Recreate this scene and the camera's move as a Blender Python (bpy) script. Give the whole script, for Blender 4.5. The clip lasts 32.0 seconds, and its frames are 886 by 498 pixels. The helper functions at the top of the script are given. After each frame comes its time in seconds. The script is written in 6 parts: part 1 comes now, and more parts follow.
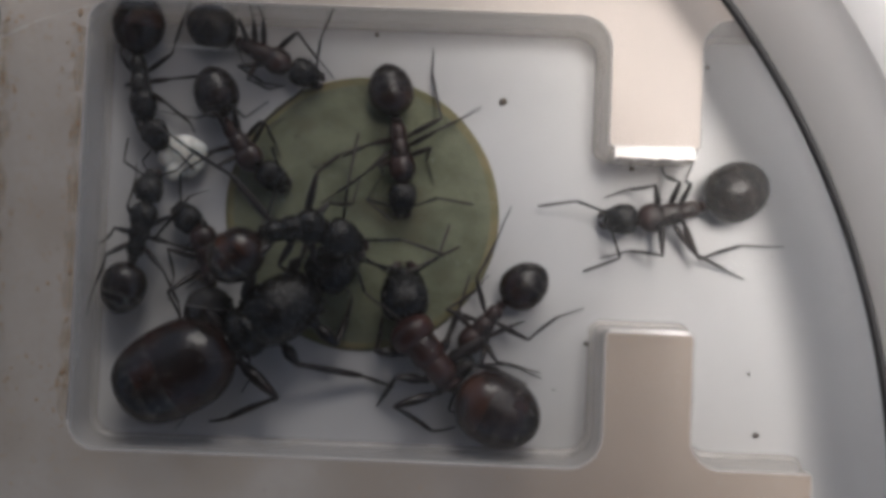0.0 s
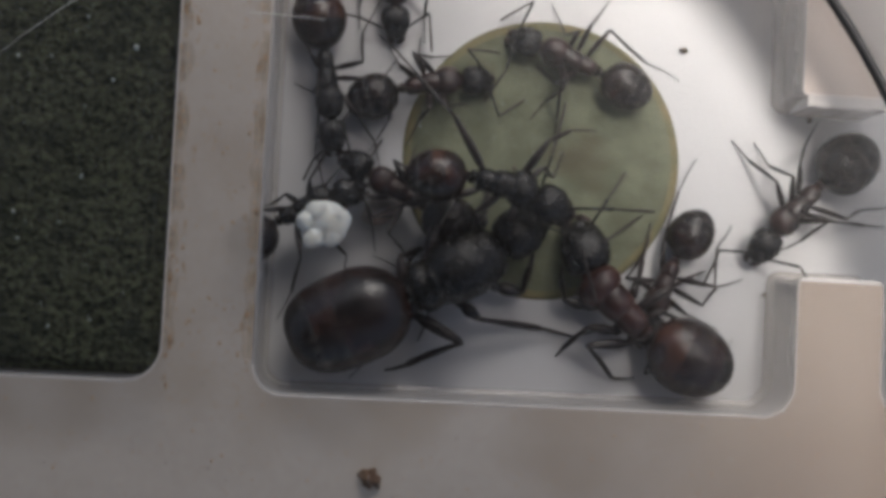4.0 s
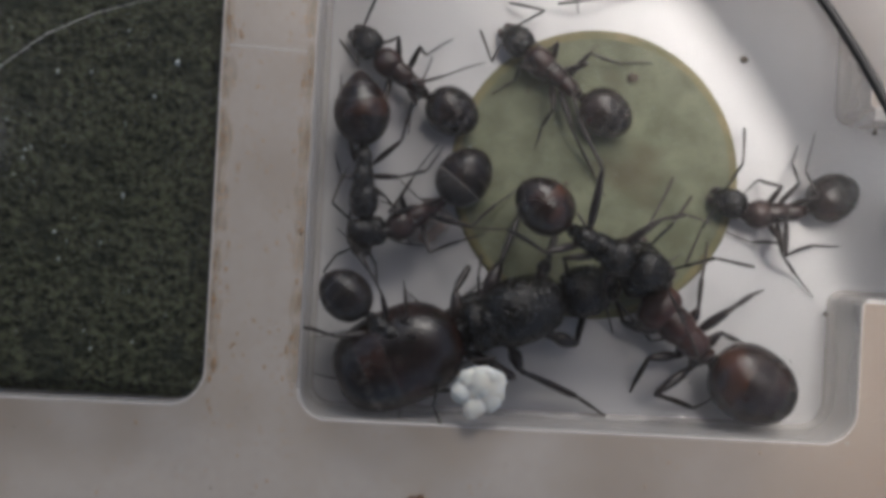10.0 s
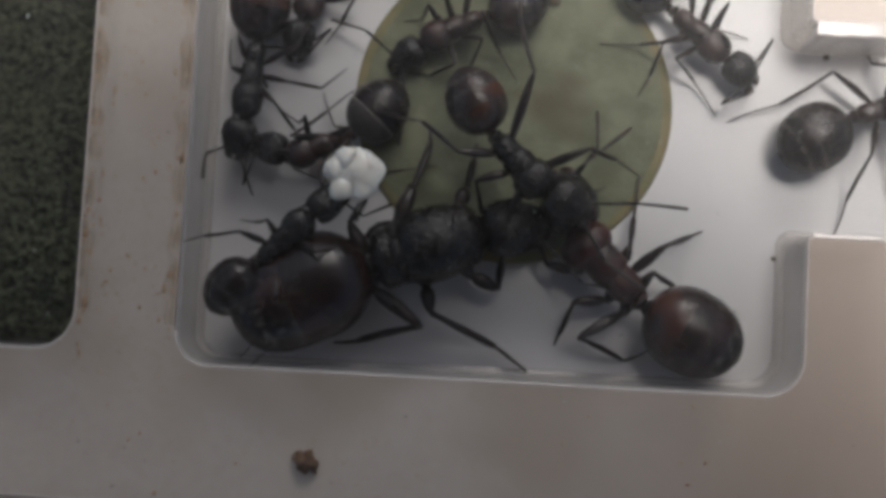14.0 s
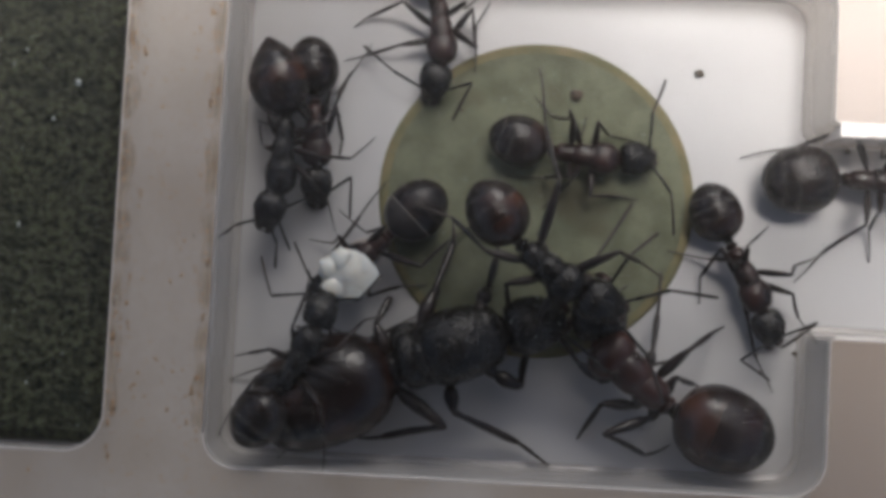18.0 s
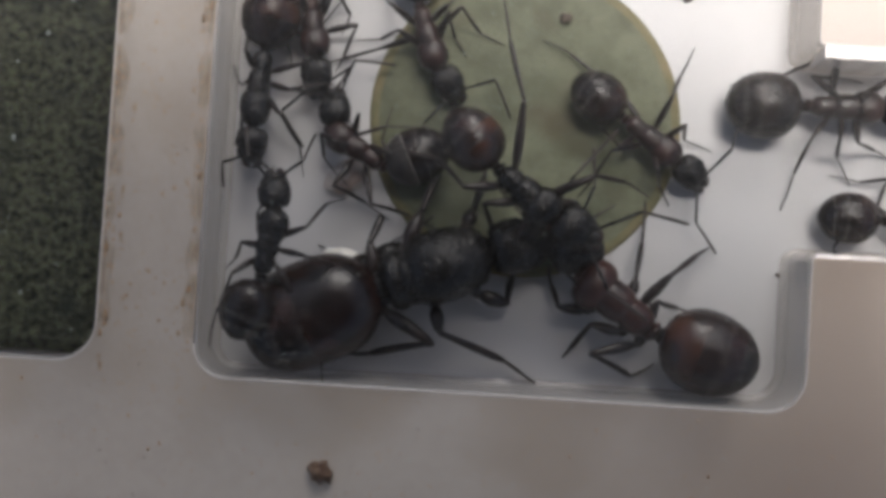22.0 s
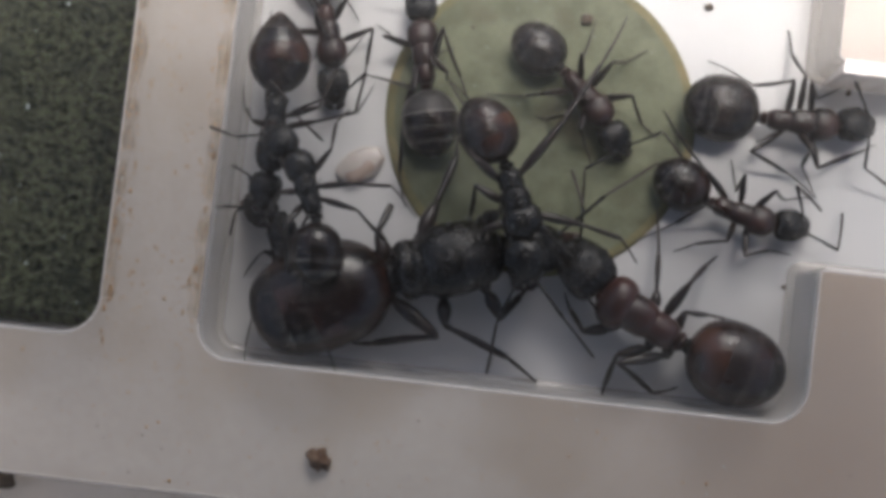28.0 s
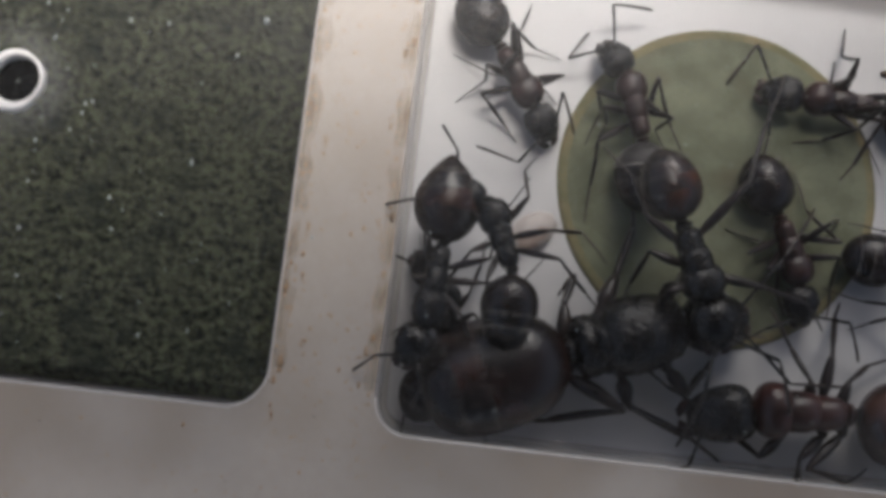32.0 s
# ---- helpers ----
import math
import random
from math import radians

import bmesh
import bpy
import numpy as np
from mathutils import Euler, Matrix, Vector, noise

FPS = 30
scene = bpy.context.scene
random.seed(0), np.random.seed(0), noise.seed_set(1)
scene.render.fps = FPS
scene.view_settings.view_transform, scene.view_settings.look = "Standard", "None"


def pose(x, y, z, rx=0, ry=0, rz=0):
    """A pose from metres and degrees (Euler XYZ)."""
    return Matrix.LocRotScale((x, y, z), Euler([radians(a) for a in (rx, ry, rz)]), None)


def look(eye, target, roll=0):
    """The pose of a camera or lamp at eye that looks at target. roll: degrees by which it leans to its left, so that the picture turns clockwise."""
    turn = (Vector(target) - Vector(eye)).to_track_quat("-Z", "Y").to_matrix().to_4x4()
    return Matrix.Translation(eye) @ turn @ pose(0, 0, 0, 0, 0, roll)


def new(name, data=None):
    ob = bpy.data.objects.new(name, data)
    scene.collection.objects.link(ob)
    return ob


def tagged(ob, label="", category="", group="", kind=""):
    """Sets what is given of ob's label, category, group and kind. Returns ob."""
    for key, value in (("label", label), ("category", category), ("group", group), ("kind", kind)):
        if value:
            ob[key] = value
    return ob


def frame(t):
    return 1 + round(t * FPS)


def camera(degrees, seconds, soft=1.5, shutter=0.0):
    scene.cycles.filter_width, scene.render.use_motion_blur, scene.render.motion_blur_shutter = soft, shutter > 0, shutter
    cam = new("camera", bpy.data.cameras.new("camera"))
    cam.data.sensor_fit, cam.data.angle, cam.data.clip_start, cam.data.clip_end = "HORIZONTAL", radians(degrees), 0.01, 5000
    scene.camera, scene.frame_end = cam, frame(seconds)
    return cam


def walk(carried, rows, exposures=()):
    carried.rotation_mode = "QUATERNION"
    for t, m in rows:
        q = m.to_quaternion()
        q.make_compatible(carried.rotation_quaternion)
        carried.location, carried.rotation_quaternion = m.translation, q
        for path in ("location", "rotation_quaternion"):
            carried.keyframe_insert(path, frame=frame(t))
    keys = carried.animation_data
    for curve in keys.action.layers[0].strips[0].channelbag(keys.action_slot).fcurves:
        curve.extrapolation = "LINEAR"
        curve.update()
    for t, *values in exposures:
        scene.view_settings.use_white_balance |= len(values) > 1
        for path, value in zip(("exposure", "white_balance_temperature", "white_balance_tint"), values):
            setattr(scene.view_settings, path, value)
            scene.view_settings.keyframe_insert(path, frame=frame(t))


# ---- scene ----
MM = 0.001          # everything below is written in millimetres
FOG = (0.005, 0.036)   # how much of the cover sheet is veiled by dust and painted glare haze, clean and smeared
DEEP = 2.8          # depth of the milled nest chambers

cam = camera(41.0, 32.0, soft=4.4)


def mm(x, y, z, rx=0, ry=0, rz=0):
    return pose(x * MM, y * MM, z * MM, rx, ry, rz)


walk(cam, [
    (0.0, mm(15.67, 7.17, 51.65, 1.96, 0.48, 2.26)),
    (0.5, mm(12.24, 7.20, 50.14, 1.50, -2.46, 2.38)),
    (1.0, mm(12.33, 5.31, 50.78, 1.81, -0.93, 3.12)),
    (1.5, mm(12.04, 4.79, 49.83, 4.00, -2.71, 3.64)),
    (2.0, mm(12.31, 4.68, 50.65, 3.22, -2.00, 3.79)),
    (2.5, mm(10.55, 4.06, 49.63, 3.57, -3.03, 3.59)),
    (3.0, mm(8.60, 3.64, 50.80, 4.09, -1.95, 3.14)),
    (3.5, mm(5.94, 3.90, 50.14, 2.92, -4.00, 2.74)),
    (5.5, mm(1.30, 4.99, 50.80, 1.70, -4.26, 3.83)),
    (6.0, mm(0.30, 5.45, 50.79, 2.49, -4.56, 3.48)),
    (6.5, mm(0.23, 5.24, 50.99, 1.74, -4.29, 3.36)),
    (7.0, mm(0.28, 4.52, 51.57, 1.90, -3.80, 3.07)),
    (7.5, mm(-0.16, 3.50, 51.87, 1.81, -4.14, 3.09)),
    (8.0, mm(-0.57, 3.41, 51.35, 1.82, -4.33, 3.27)),
    (8.5, mm(-0.23, 3.69, 50.73, 1.45, -4.03, 3.36)),
    (9.0, mm(1.64, 3.73, 50.41, 0.44, -3.23, 3.14)),
    (9.5, mm(3.34, 4.77, 49.36, 1.11, -2.60, 3.00)),
    (10.0, mm(3.55, 6.70, 48.84, 0.12, -2.25, 3.09)),
    (10.5, mm(3.56, 6.53, 49.03, 0.44, -2.36, 3.05)),
    (11.0, mm(4.69, 5.47, 48.95, 1.29, -1.52, 3.22)),
    (11.5, mm(6.11, 4.69, 47.52, 1.86, -1.78, 2.94)),
    (12.0, mm(6.17, 3.58, 45.91, 1.98, -1.23, 2.86)),
    (12.5, mm(6.69, 2.22, 45.31, 2.99, -0.87, 2.70)),
    (13.0, mm(7.67, 1.35, 45.46, 4.21, 0.86, 2.89)),
    (13.5, mm(8.77, 0.57, 44.57, 3.61, 0.77, 2.92)),
    (14.0, mm(9.96, 1.78, 44.36, 3.89, 0.77, 3.09)),
    (14.5, mm(9.83, 2.35, 44.28, 3.41, 0.67, 3.20)),
    (16.5, mm(10.79, 4.21, 45.02, 3.35, 1.98, 3.18)),
    (17.0, mm(10.44, 5.67, 44.94, 2.60, 1.72, 3.17)),
    (17.5, mm(10.69, 6.03, 44.66, 2.58, 1.80, 3.04)),
    (18.0, mm(9.00, 6.16, 44.93, 2.78, 0.95, 2.94)),
    (18.5, mm(9.83, 5.60, 44.81, 2.87, 1.97, 3.07)),
    (19.0, mm(9.30, 5.83, 44.81, 2.67, 1.36, 2.93)),
    (19.5, mm(8.14, 5.93, 44.32, 2.56, 0.92, 2.88)),
    (20.0, mm(9.02, 4.52, 43.53, 2.90, 0.94, 2.88)),
    (20.5, mm(9.99, 3.70, 44.21, 4.16, 1.66, 3.19)),
    (21.0, mm(10.17, 2.70, 44.56, 3.29, 1.52, 3.23)),
    (21.5, mm(11.17, 2.44, 44.70, 2.26, 2.99, 3.49)),
    (22.0, mm(9.40, 3.64, 45.45, 2.09, 0.72, 3.52)),
    (22.5, mm(11.44, 3.26, 45.18, 3.69, 0.30, 4.09)),
    (23.0, mm(11.86, 4.60, 44.52, 2.61, -0.37, 4.42)),
    (23.5, mm(11.85, 5.13, 44.51, 2.60, 0.71, 4.46)),
    (24.0, mm(13.36, 5.16, 44.04, 2.63, 1.02, 4.98)),
    (24.5, mm(12.25, 4.40, 44.04, 2.86, 0.44, 5.08)),
    (26.5, mm(11.80, 5.34, 44.04, 1.09, 1.01, 6.15)),
    (27.0, mm(11.29, 4.07, 44.18, 1.76, 1.21, 6.19)),
    (27.5, mm(9.05, 2.64, 44.74, 2.64, 0.00, 6.78)),
    (28.0, mm(8.48, 3.18, 45.36, 2.28, -0.19, 6.58)),
    (28.5, mm(7.70, 4.25, 45.82, 2.23, -0.55, 6.71)),
    (29.0, mm(9.24, 5.85, 45.62, 1.57, 0.53, 6.80)),
    (29.5, mm(7.97, 5.46, 45.60, 2.28, 0.21, 6.85)),
    (30.0, mm(5.66, 4.41, 45.05, 3.13, 0.97, 6.94)),
    (30.5, mm(3.91, 5.14, 45.23, 1.42, 0.19, 7.54)),
    (31.0, mm(3.05, 5.03, 44.75, 2.02, 0.16, 7.23)),
    (31.5, mm(0.48, 2.90, 44.33, 5.25, -1.78, 7.08)),
    (32.0, mm(-0.15, 1.22, 42.44, 7.10, -3.48, 6.76)),
], exposures=[(0, -0.27, 6500, 10), (1, -0.28, 6500, 10), (3, -0.21, 6500, 10), (6, 0.16, 6500, 10), (8, 0.19, 6500, 10), (10, 0.24, 6500, 10), (12, -0.04, 6500, 10), (14, -0.37, 6500, 10), (17, 0.03, 6500, 10), (20, -0.11, 6500, 10), (22, -0.02, 6500, 10), (23, -0.35, 6500, 10), (24, -0.22, 6500, 10), (27, 0.21, 6500, 10), (29, 0.52, 6500, 10), (31, 0.52, 6500, 10), (32, 0.02, 6500, 10)])

# ---------------------------------------------------------------- light
world = bpy.data.worlds.new("daylight")
scene.world = world
world.use_nodes = True
sky = world.node_tree.nodes.new("ShaderNodeTexSky")
sky.sky_type, sky.sun_disc = "NISHITA", False
sky.sun_elevation, sky.sun_rotation = radians(78), radians(19)
sky.dust_density, sky.ozone_density = 4.0, 0.5
world.node_tree.links.new(sky.outputs[0], world.node_tree.nodes["Background"].inputs[0])
world.node_tree.nodes["Background"].inputs[1].default_value = 0.104

sun = new("sun", bpy.data.lights.new("sun", "SUN"))
sun.data.energy, sun.data.angle, sun.data.color = 5.0, radians(30), (1.0, 0.955, 0.915)
sun.matrix_world = look((0.007, 0.020, 0.0977), (0, 0, 0))

window = new("window_light", bpy.data.lights.new("window_light", "AREA"))
window.data.shape, window.data.size, window.data.size_y = "RECTANGLE", 0.20, 0.11
window.data.energy, window.data.color = 0.88, (1.0, 0.95, 0.89)
window.matrix_world = look((0.06, 0.37, 0.26), (0.012, 0.010, 0))


# ---------------------------------------------------------------- materials
def material(name, base, other, rough=0.5, scale=600, fine=6000, mix=0.5, bump=0.15, gloss=0.5, through_light=0.0, metal=0.0, spots=None):
    """base and other are two tones mixed by a coarse and a fine noise; spots adds (colour, scale, threshold, softness)."""
    m = bpy.data.materials.new(name)
    m.use_nodes = True
    nt = m.node_tree
    n, l = nt.nodes, nt.links
    bsdf = n["Principled BSDF"]
    co = n.new("ShaderNodeTexCoord")
    info = n.new("ShaderNodeObjectInfo")
    off = n.new("ShaderNodeVectorMath")
    off.operation = "ADD"
    l.new(co.outputs["Object"], off.inputs[0])
    l.new(info.outputs["Random"], off.inputs[1])
    big, small = n.new("ShaderNodeTexNoise"), n.new("ShaderNodeTexNoise")
    big.inputs["Scale"].default_value, big.inputs["Detail"].default_value = scale, 5
    small.inputs["Scale"].default_value, small.inputs["Detail"].default_value = fine, 3
    for t in (big, small):
        l.new(off.outputs[0], t.inputs["Vector"])
    add = n.new("ShaderNodeMath")
    add.operation = "MULTIPLY_ADD"
    add.inputs[1].default_value = 0.35
    l.new(small.outputs["Fac"], add.inputs[0])
    l.new(big.outputs["Fac"], add.inputs[2])
    ramp = n.new("ShaderNodeMapRange")
    ramp.inputs["From Min"].default_value, ramp.inputs["From Max"].default_value = 0.5, 0.5 + 0.4 / max(mix, 0.01) * 0.5
    l.new(add.outputs[0], ramp.inputs["Value"])
    col = n.new("ShaderNodeMix")
    col.data_type = "RGBA"
    col.inputs["A"].default_value, col.inputs["B"].default_value = (*base, 1), (*other, 1)
    l.new(ramp.outputs[0], col.inputs["Factor"])
    out = col.outputs["Result"]
    if spots:
        tone, sscale, cut = spots[:3]
        soft_edge = spots[3] if len(spots) > 3 else 0.14
        sp = n.new("ShaderNodeTexNoise")
        sp.inputs["Scale"].default_value, sp.inputs["Detail"].default_value = sscale, 2
        l.new(off.outputs[0], sp.inputs["Vector"])
        r2 = n.new("ShaderNodeMapRange")
        r2.inputs["From Min"].default_value, r2.inputs["From Max"].default_value = cut, cut + soft_edge
        l.new(sp.outputs["Fac"], r2.inputs["Value"])
        c2 = n.new("ShaderNodeMix")
        c2.data_type = "RGBA"
        c2.inputs["B"].default_value = (*tone, 1)
        l.new(out, c2.inputs["A"])
        l.new(r2.outputs[0], c2.inputs["Factor"])
        out = c2.outputs["Result"]
    l.new(out, bsdf.inputs["Base Color"])
    rr = n.new("ShaderNodeMapRange")
    rr.inputs["To Min"].default_value, rr.inputs["To Max"].default_value = max(rough - 0.08, 0.02), min(rough + 0.12, 1)
    l.new(big.outputs["Fac"], rr.inputs["Value"])
    l.new(rr.outputs[0], bsdf.inputs["Roughness"])
    bsdf.inputs["Specular IOR Level"].default_value = gloss
    bsdf.inputs["Metallic"].default_value = metal
    if through_light:
        bsdf.inputs["Subsurface Weight"].default_value = through_light
        bsdf.inputs["Subsurface Radius"].default_value = (0.0008, 0.0007, 0.0006)
        bsdf.inputs["Subsurface Scale"].default_value = 1.0
    if bump:
        b = n.new("ShaderNodeBump")
        b.inputs["Strength"].default_value, b.inputs["Distance"].default_value = min(bump, 1.0), 0.00004 * max(bump, 1.0)
        l.new(add.outputs[0], b.inputs["Height"])
        l.new(b.outputs[0], bsdf.inputs["Normal"])
    return m


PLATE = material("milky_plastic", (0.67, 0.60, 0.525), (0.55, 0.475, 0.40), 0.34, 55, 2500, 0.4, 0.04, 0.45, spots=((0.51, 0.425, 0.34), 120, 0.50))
RIM = material("clear_plastic_edge", (0.80, 0.77, 0.74), (0.72, 0.68, 0.64), 0.13, 300, 4000, 0.5, 0.03, 1.0)
FLOOR = material("white_plastic_floor", (0.51, 0.505, 0.50), (0.455, 0.45, 0.445), 0.35, 120, 5000, 0.4, 0.03, 0.5)
GROOVE = material("grey_groove_floor", (0.70, 0.65, 0.59), (0.60, 0.55, 0.49), 0.45, 200, 5000, 0.5, 0.05)
DISC = material("sage_green_paper", (0.172, 0.180, 0.118), (0.118, 0.126, 0.080), 0.75, 900, 7000, 0.65, 0.5, 0.25, spots=((0.098, 0.090, 0.055), 260, 0.54))
DISC_EDGE = material("brown_stained_edge", (0.215, 0.178, 0.095), (0.150, 0.145, 0.078), 0.7, 700, 6000, 0.6, 0.2, 0.25)
SPONGE = material("dark_green_sponge", (0.0045, 0.005, 0.0034), (0.066, 0.072, 0.042), 0.8, 3900, 12000, 0.66, 3.0, 0.2, spots=((0.014, 0.017, 0.0115), 900, 0.48, 0.32))
LINT = material("pale_lint", (0.35, 0.38, 0.36), (0.25, 0.28, 0.26), 0.8, 2000, 9000)
BLACK = material("black_ant_shell", (0.0025, 0.0023, 0.0023), (0.009, 0.008, 0.0075), 0.24, 3200, 9000, 0.6, 2.4, 0.33, spots=((0.026, 0.0235, 0.022), 5200, 0.60))
RUSTY = material("red_brown_ant_shell", (0.0085, 0.0055, 0.0048), (0.038, 0.0142, 0.0112), 0.28, 1300, 9000, 0.5, 2.0, 0.40, spots=((0.034, 0.024, 0.021), 5200, 0.60))
RUDDY = material("ruddy_brown_ant_shell", (0.009, 0.005, 0.0045), (0.060, 0.018, 0.013), 0.28, 520, 9000, 0.5, 2.0, 0.40, spots=((0.034, 0.022, 0.019), 5200, 0.61))
GASTER = material("dark_downy_gaster", (0.004, 0.0036, 0.0035), (0.015, 0.009, 0.008), 0.20, 900, 8000, 0.6, 1.8, 0.32, spots=((0.028, 0.020, 0.017), 4200, 0.60))
FLUSH = material("amber_flushed_gaster", (0.0045, 0.0036, 0.0034), (0.024, 0.010, 0.0075), 0.18, 500, 8000, 0.5, 1.6, 0.42, spots=((0.066, 0.0235, 0.0125), 620, 0.44, 0.32))
DUSKY = material("dusky_red_gaster", (0.0042, 0.0035, 0.0033), (0.016, 0.0075, 0.006), 0.19, 420, 8000, 0.55, 1.8, 0.42, spots=((0.036, 0.0125, 0.008), 560, 0.46, 0.30))
DOWNY = material("grey_downy_gaster", (0.012, 0.0105, 0.0095), (0.040, 0.034, 0.030), 0.42, 1500, 9000, 0.55, 2.6, 0.35)
TOE = material("thin_brown_limb_shell", (0.020, 0.015, 0.012), (0.045, 0.034, 0.027), 0.36, 1800, 9000, 0.5, 0.5, 0.4)
LIMB = material("dark_brown_limb_shell", (0.008, 0.006, 0.0055), (0.026, 0.017, 0.014), 0.30, 1500, 9000, 0.5, 1.2, 0.4)
MEMBRANE = material("gaster_seam", (0.012, 0.010, 0.0095), (0.007, 0.006, 0.006), 0.5, 2000, 12000, gloss=0.25)
HAIR = material("pale_bristles", (0.22, 0.205, 0.185), (0.11, 0.10, 0.09), 0.5, 2000, 9000, bump=0)
EYE = material("black_eye", (0.008, 0.008, 0.009), (0.012, 0.012, 0.012), 0.15, 3000, 20000, bump=0.1)
EGG = material("white_egg_shell", (0.80, 0.77, 0.68), (0.68, 0.64, 0.55), 0.22, 900, 8000, 0.5, 0.02, 0.5, through_light=0.9)
DARK = material("dark_hole", (0.003, 0.003, 0.003), (0.005, 0.005, 0.005), 0.9, 900, 9000, gloss=0.1)
FROST = material("frosted_white_rim", (0.84, 0.83, 0.81), (0.68, 0.65, 0.62), 0.4, 1600, 7000, 0.6, 0.3)
GREY = material("grey_matt_plastic", (0.26, 0.26, 0.26), (0.22, 0.22, 0.22), 0.55, 300, 6000, 0.5, 0.05)
def shine_through(m, tone, share, kind="ShaderNodeBsdfTranslucent"):
    """Lets part of the light pass through a thin plastic."""
    n, l = m.node_tree.nodes, m.node_tree.links
    mixer, back = n.new("ShaderNodeMixShader"), n.new(kind)
    back.inputs["Color"].default_value = (*tone, 1)
    mixer.inputs["Fac"].default_value = share
    l.new(n["Principled BSDF"].outputs[0], mixer.inputs[1])
    l.new(back.outputs[0], mixer.inputs[2])
    l.new(mixer.outputs[0], n["Material Output"].inputs["Surface"])


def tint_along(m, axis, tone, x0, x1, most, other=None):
    """A tint that fades in along an axis, broken up by noise; other: a second axis and range over which it fades in
    too.
    """
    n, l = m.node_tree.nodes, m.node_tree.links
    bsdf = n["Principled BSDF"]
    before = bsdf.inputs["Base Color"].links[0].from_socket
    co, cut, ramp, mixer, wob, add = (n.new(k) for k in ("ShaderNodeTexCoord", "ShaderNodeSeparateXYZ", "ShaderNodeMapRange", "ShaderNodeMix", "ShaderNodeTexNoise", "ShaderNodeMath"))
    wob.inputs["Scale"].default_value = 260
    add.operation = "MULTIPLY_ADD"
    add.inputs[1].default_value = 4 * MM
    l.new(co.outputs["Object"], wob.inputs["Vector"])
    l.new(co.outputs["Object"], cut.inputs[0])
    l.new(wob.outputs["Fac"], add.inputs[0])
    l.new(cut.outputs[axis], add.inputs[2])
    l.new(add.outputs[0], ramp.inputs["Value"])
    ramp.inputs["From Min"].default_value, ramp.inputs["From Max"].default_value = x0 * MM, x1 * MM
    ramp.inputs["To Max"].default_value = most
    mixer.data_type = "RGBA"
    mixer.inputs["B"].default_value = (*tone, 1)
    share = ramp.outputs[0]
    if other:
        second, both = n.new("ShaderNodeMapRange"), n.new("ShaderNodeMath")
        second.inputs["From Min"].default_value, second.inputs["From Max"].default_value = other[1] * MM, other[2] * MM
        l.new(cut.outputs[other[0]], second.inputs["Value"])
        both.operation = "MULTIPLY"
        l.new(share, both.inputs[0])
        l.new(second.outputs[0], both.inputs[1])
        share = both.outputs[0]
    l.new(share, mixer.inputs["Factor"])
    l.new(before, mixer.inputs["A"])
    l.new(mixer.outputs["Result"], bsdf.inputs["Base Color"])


# lower tab: its brown tone, with the shade on it painted in
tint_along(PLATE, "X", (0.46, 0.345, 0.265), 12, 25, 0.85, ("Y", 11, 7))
# upper tab: paler tint that paints in the light falling on it
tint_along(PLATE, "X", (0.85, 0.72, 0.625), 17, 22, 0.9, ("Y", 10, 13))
shine_through(PLATE, (1.0, 0.95, 0.90), 0.42, "ShaderNodeBsdfTransparent")
shine_through(RIM, (0.90, 0.88, 0.86), 0.66, "ShaderNodeBsdfTransparent")
for shell, down in ((GASTER, 0.02), (DOWNY, 0.10), (BLACK, 0.02)):
    shell.node_tree.nodes["Principled BSDF"].inputs["Sheen Weight"].default_value = down
    shell.node_tree.nodes["Principled BSDF"].inputs["Sheen Roughness"].default_value = 0.45
shine_through(GREY, (0.85, 0.85, 0.86), 0.6)
WHITE = material("white_gloss_plastic", (0.82, 0.82, 0.83), (0.78, 0.78, 0.79), 0.3, 200, 6000)
shine_through(WHITE, (0.9, 0.9, 0.9), 0.6)
SOOT = material("black_gasket", (0.02, 0.02, 0.02), (0.035, 0.033, 0.033), 0.6, 900, 6000)
CRUMB = material("brown_crumb", (0.09, 0.045, 0.025), (0.16, 0.10, 0.06), 0.7, 1800, 9000, bump=0.6)
STRIPE = material("pale_gaster_stripe", (0.22, 0.20, 0.18), (0.11, 0.10, 0.09), 0.4, 2000, 12000)
LARVA = material("pale_larva_skin", (0.44, 0.40, 0.37), (0.36, 0.32, 0.29), 0.3, 900, 8000, 0.5, 0.05, 0.5, through_light=0.6)
GUT = material("brown_gut", (0.27, 0.20, 0.165), (0.34, 0.27, 0.23), 0.4, 900, 8000)
SPECK = material("dark_dirt_speck", (0.06, 0.045, 0.035), (0.11, 0.08, 0.05), 0.8, 1800, 9000)
RUST = material("rust_brown_dust", (0.30, 0.165, 0.075), (0.36, 0.23, 0.12), 0.85, 1800, 9000)
STAIN = material("thin_brown_stain", (0.27, 0.165, 0.09), (0.34, 0.24, 0.155), 0.6, 900, 7000, 0.5, 0.1, 0.3)
RIM_LINE = material("pale_milled_edge", (0.66, 0.61, 0.56), (0.54, 0.48, 0.43), 0.25, 700, 6000, 0.5, 0.05, 0.7)
# near-white so that the reflected sky on the tab ends is in the colour
GLINT = material("glinting_plastic_edge", (0.84, 0.80, 0.76), (0.76, 0.71, 0.66), 0.12, 900, 6000, 0.5, 0.02, 1.0)
shine_through(GLINT, (0.95, 0.93, 0.91), 0.35, "ShaderNodeBsdfTransparent")
TABLE = material("pale_table_top", (0.60, 0.59, 0.57), (0.52, 0.51, 0.49), 0.5, 12, 300, 0.5, 0.05)


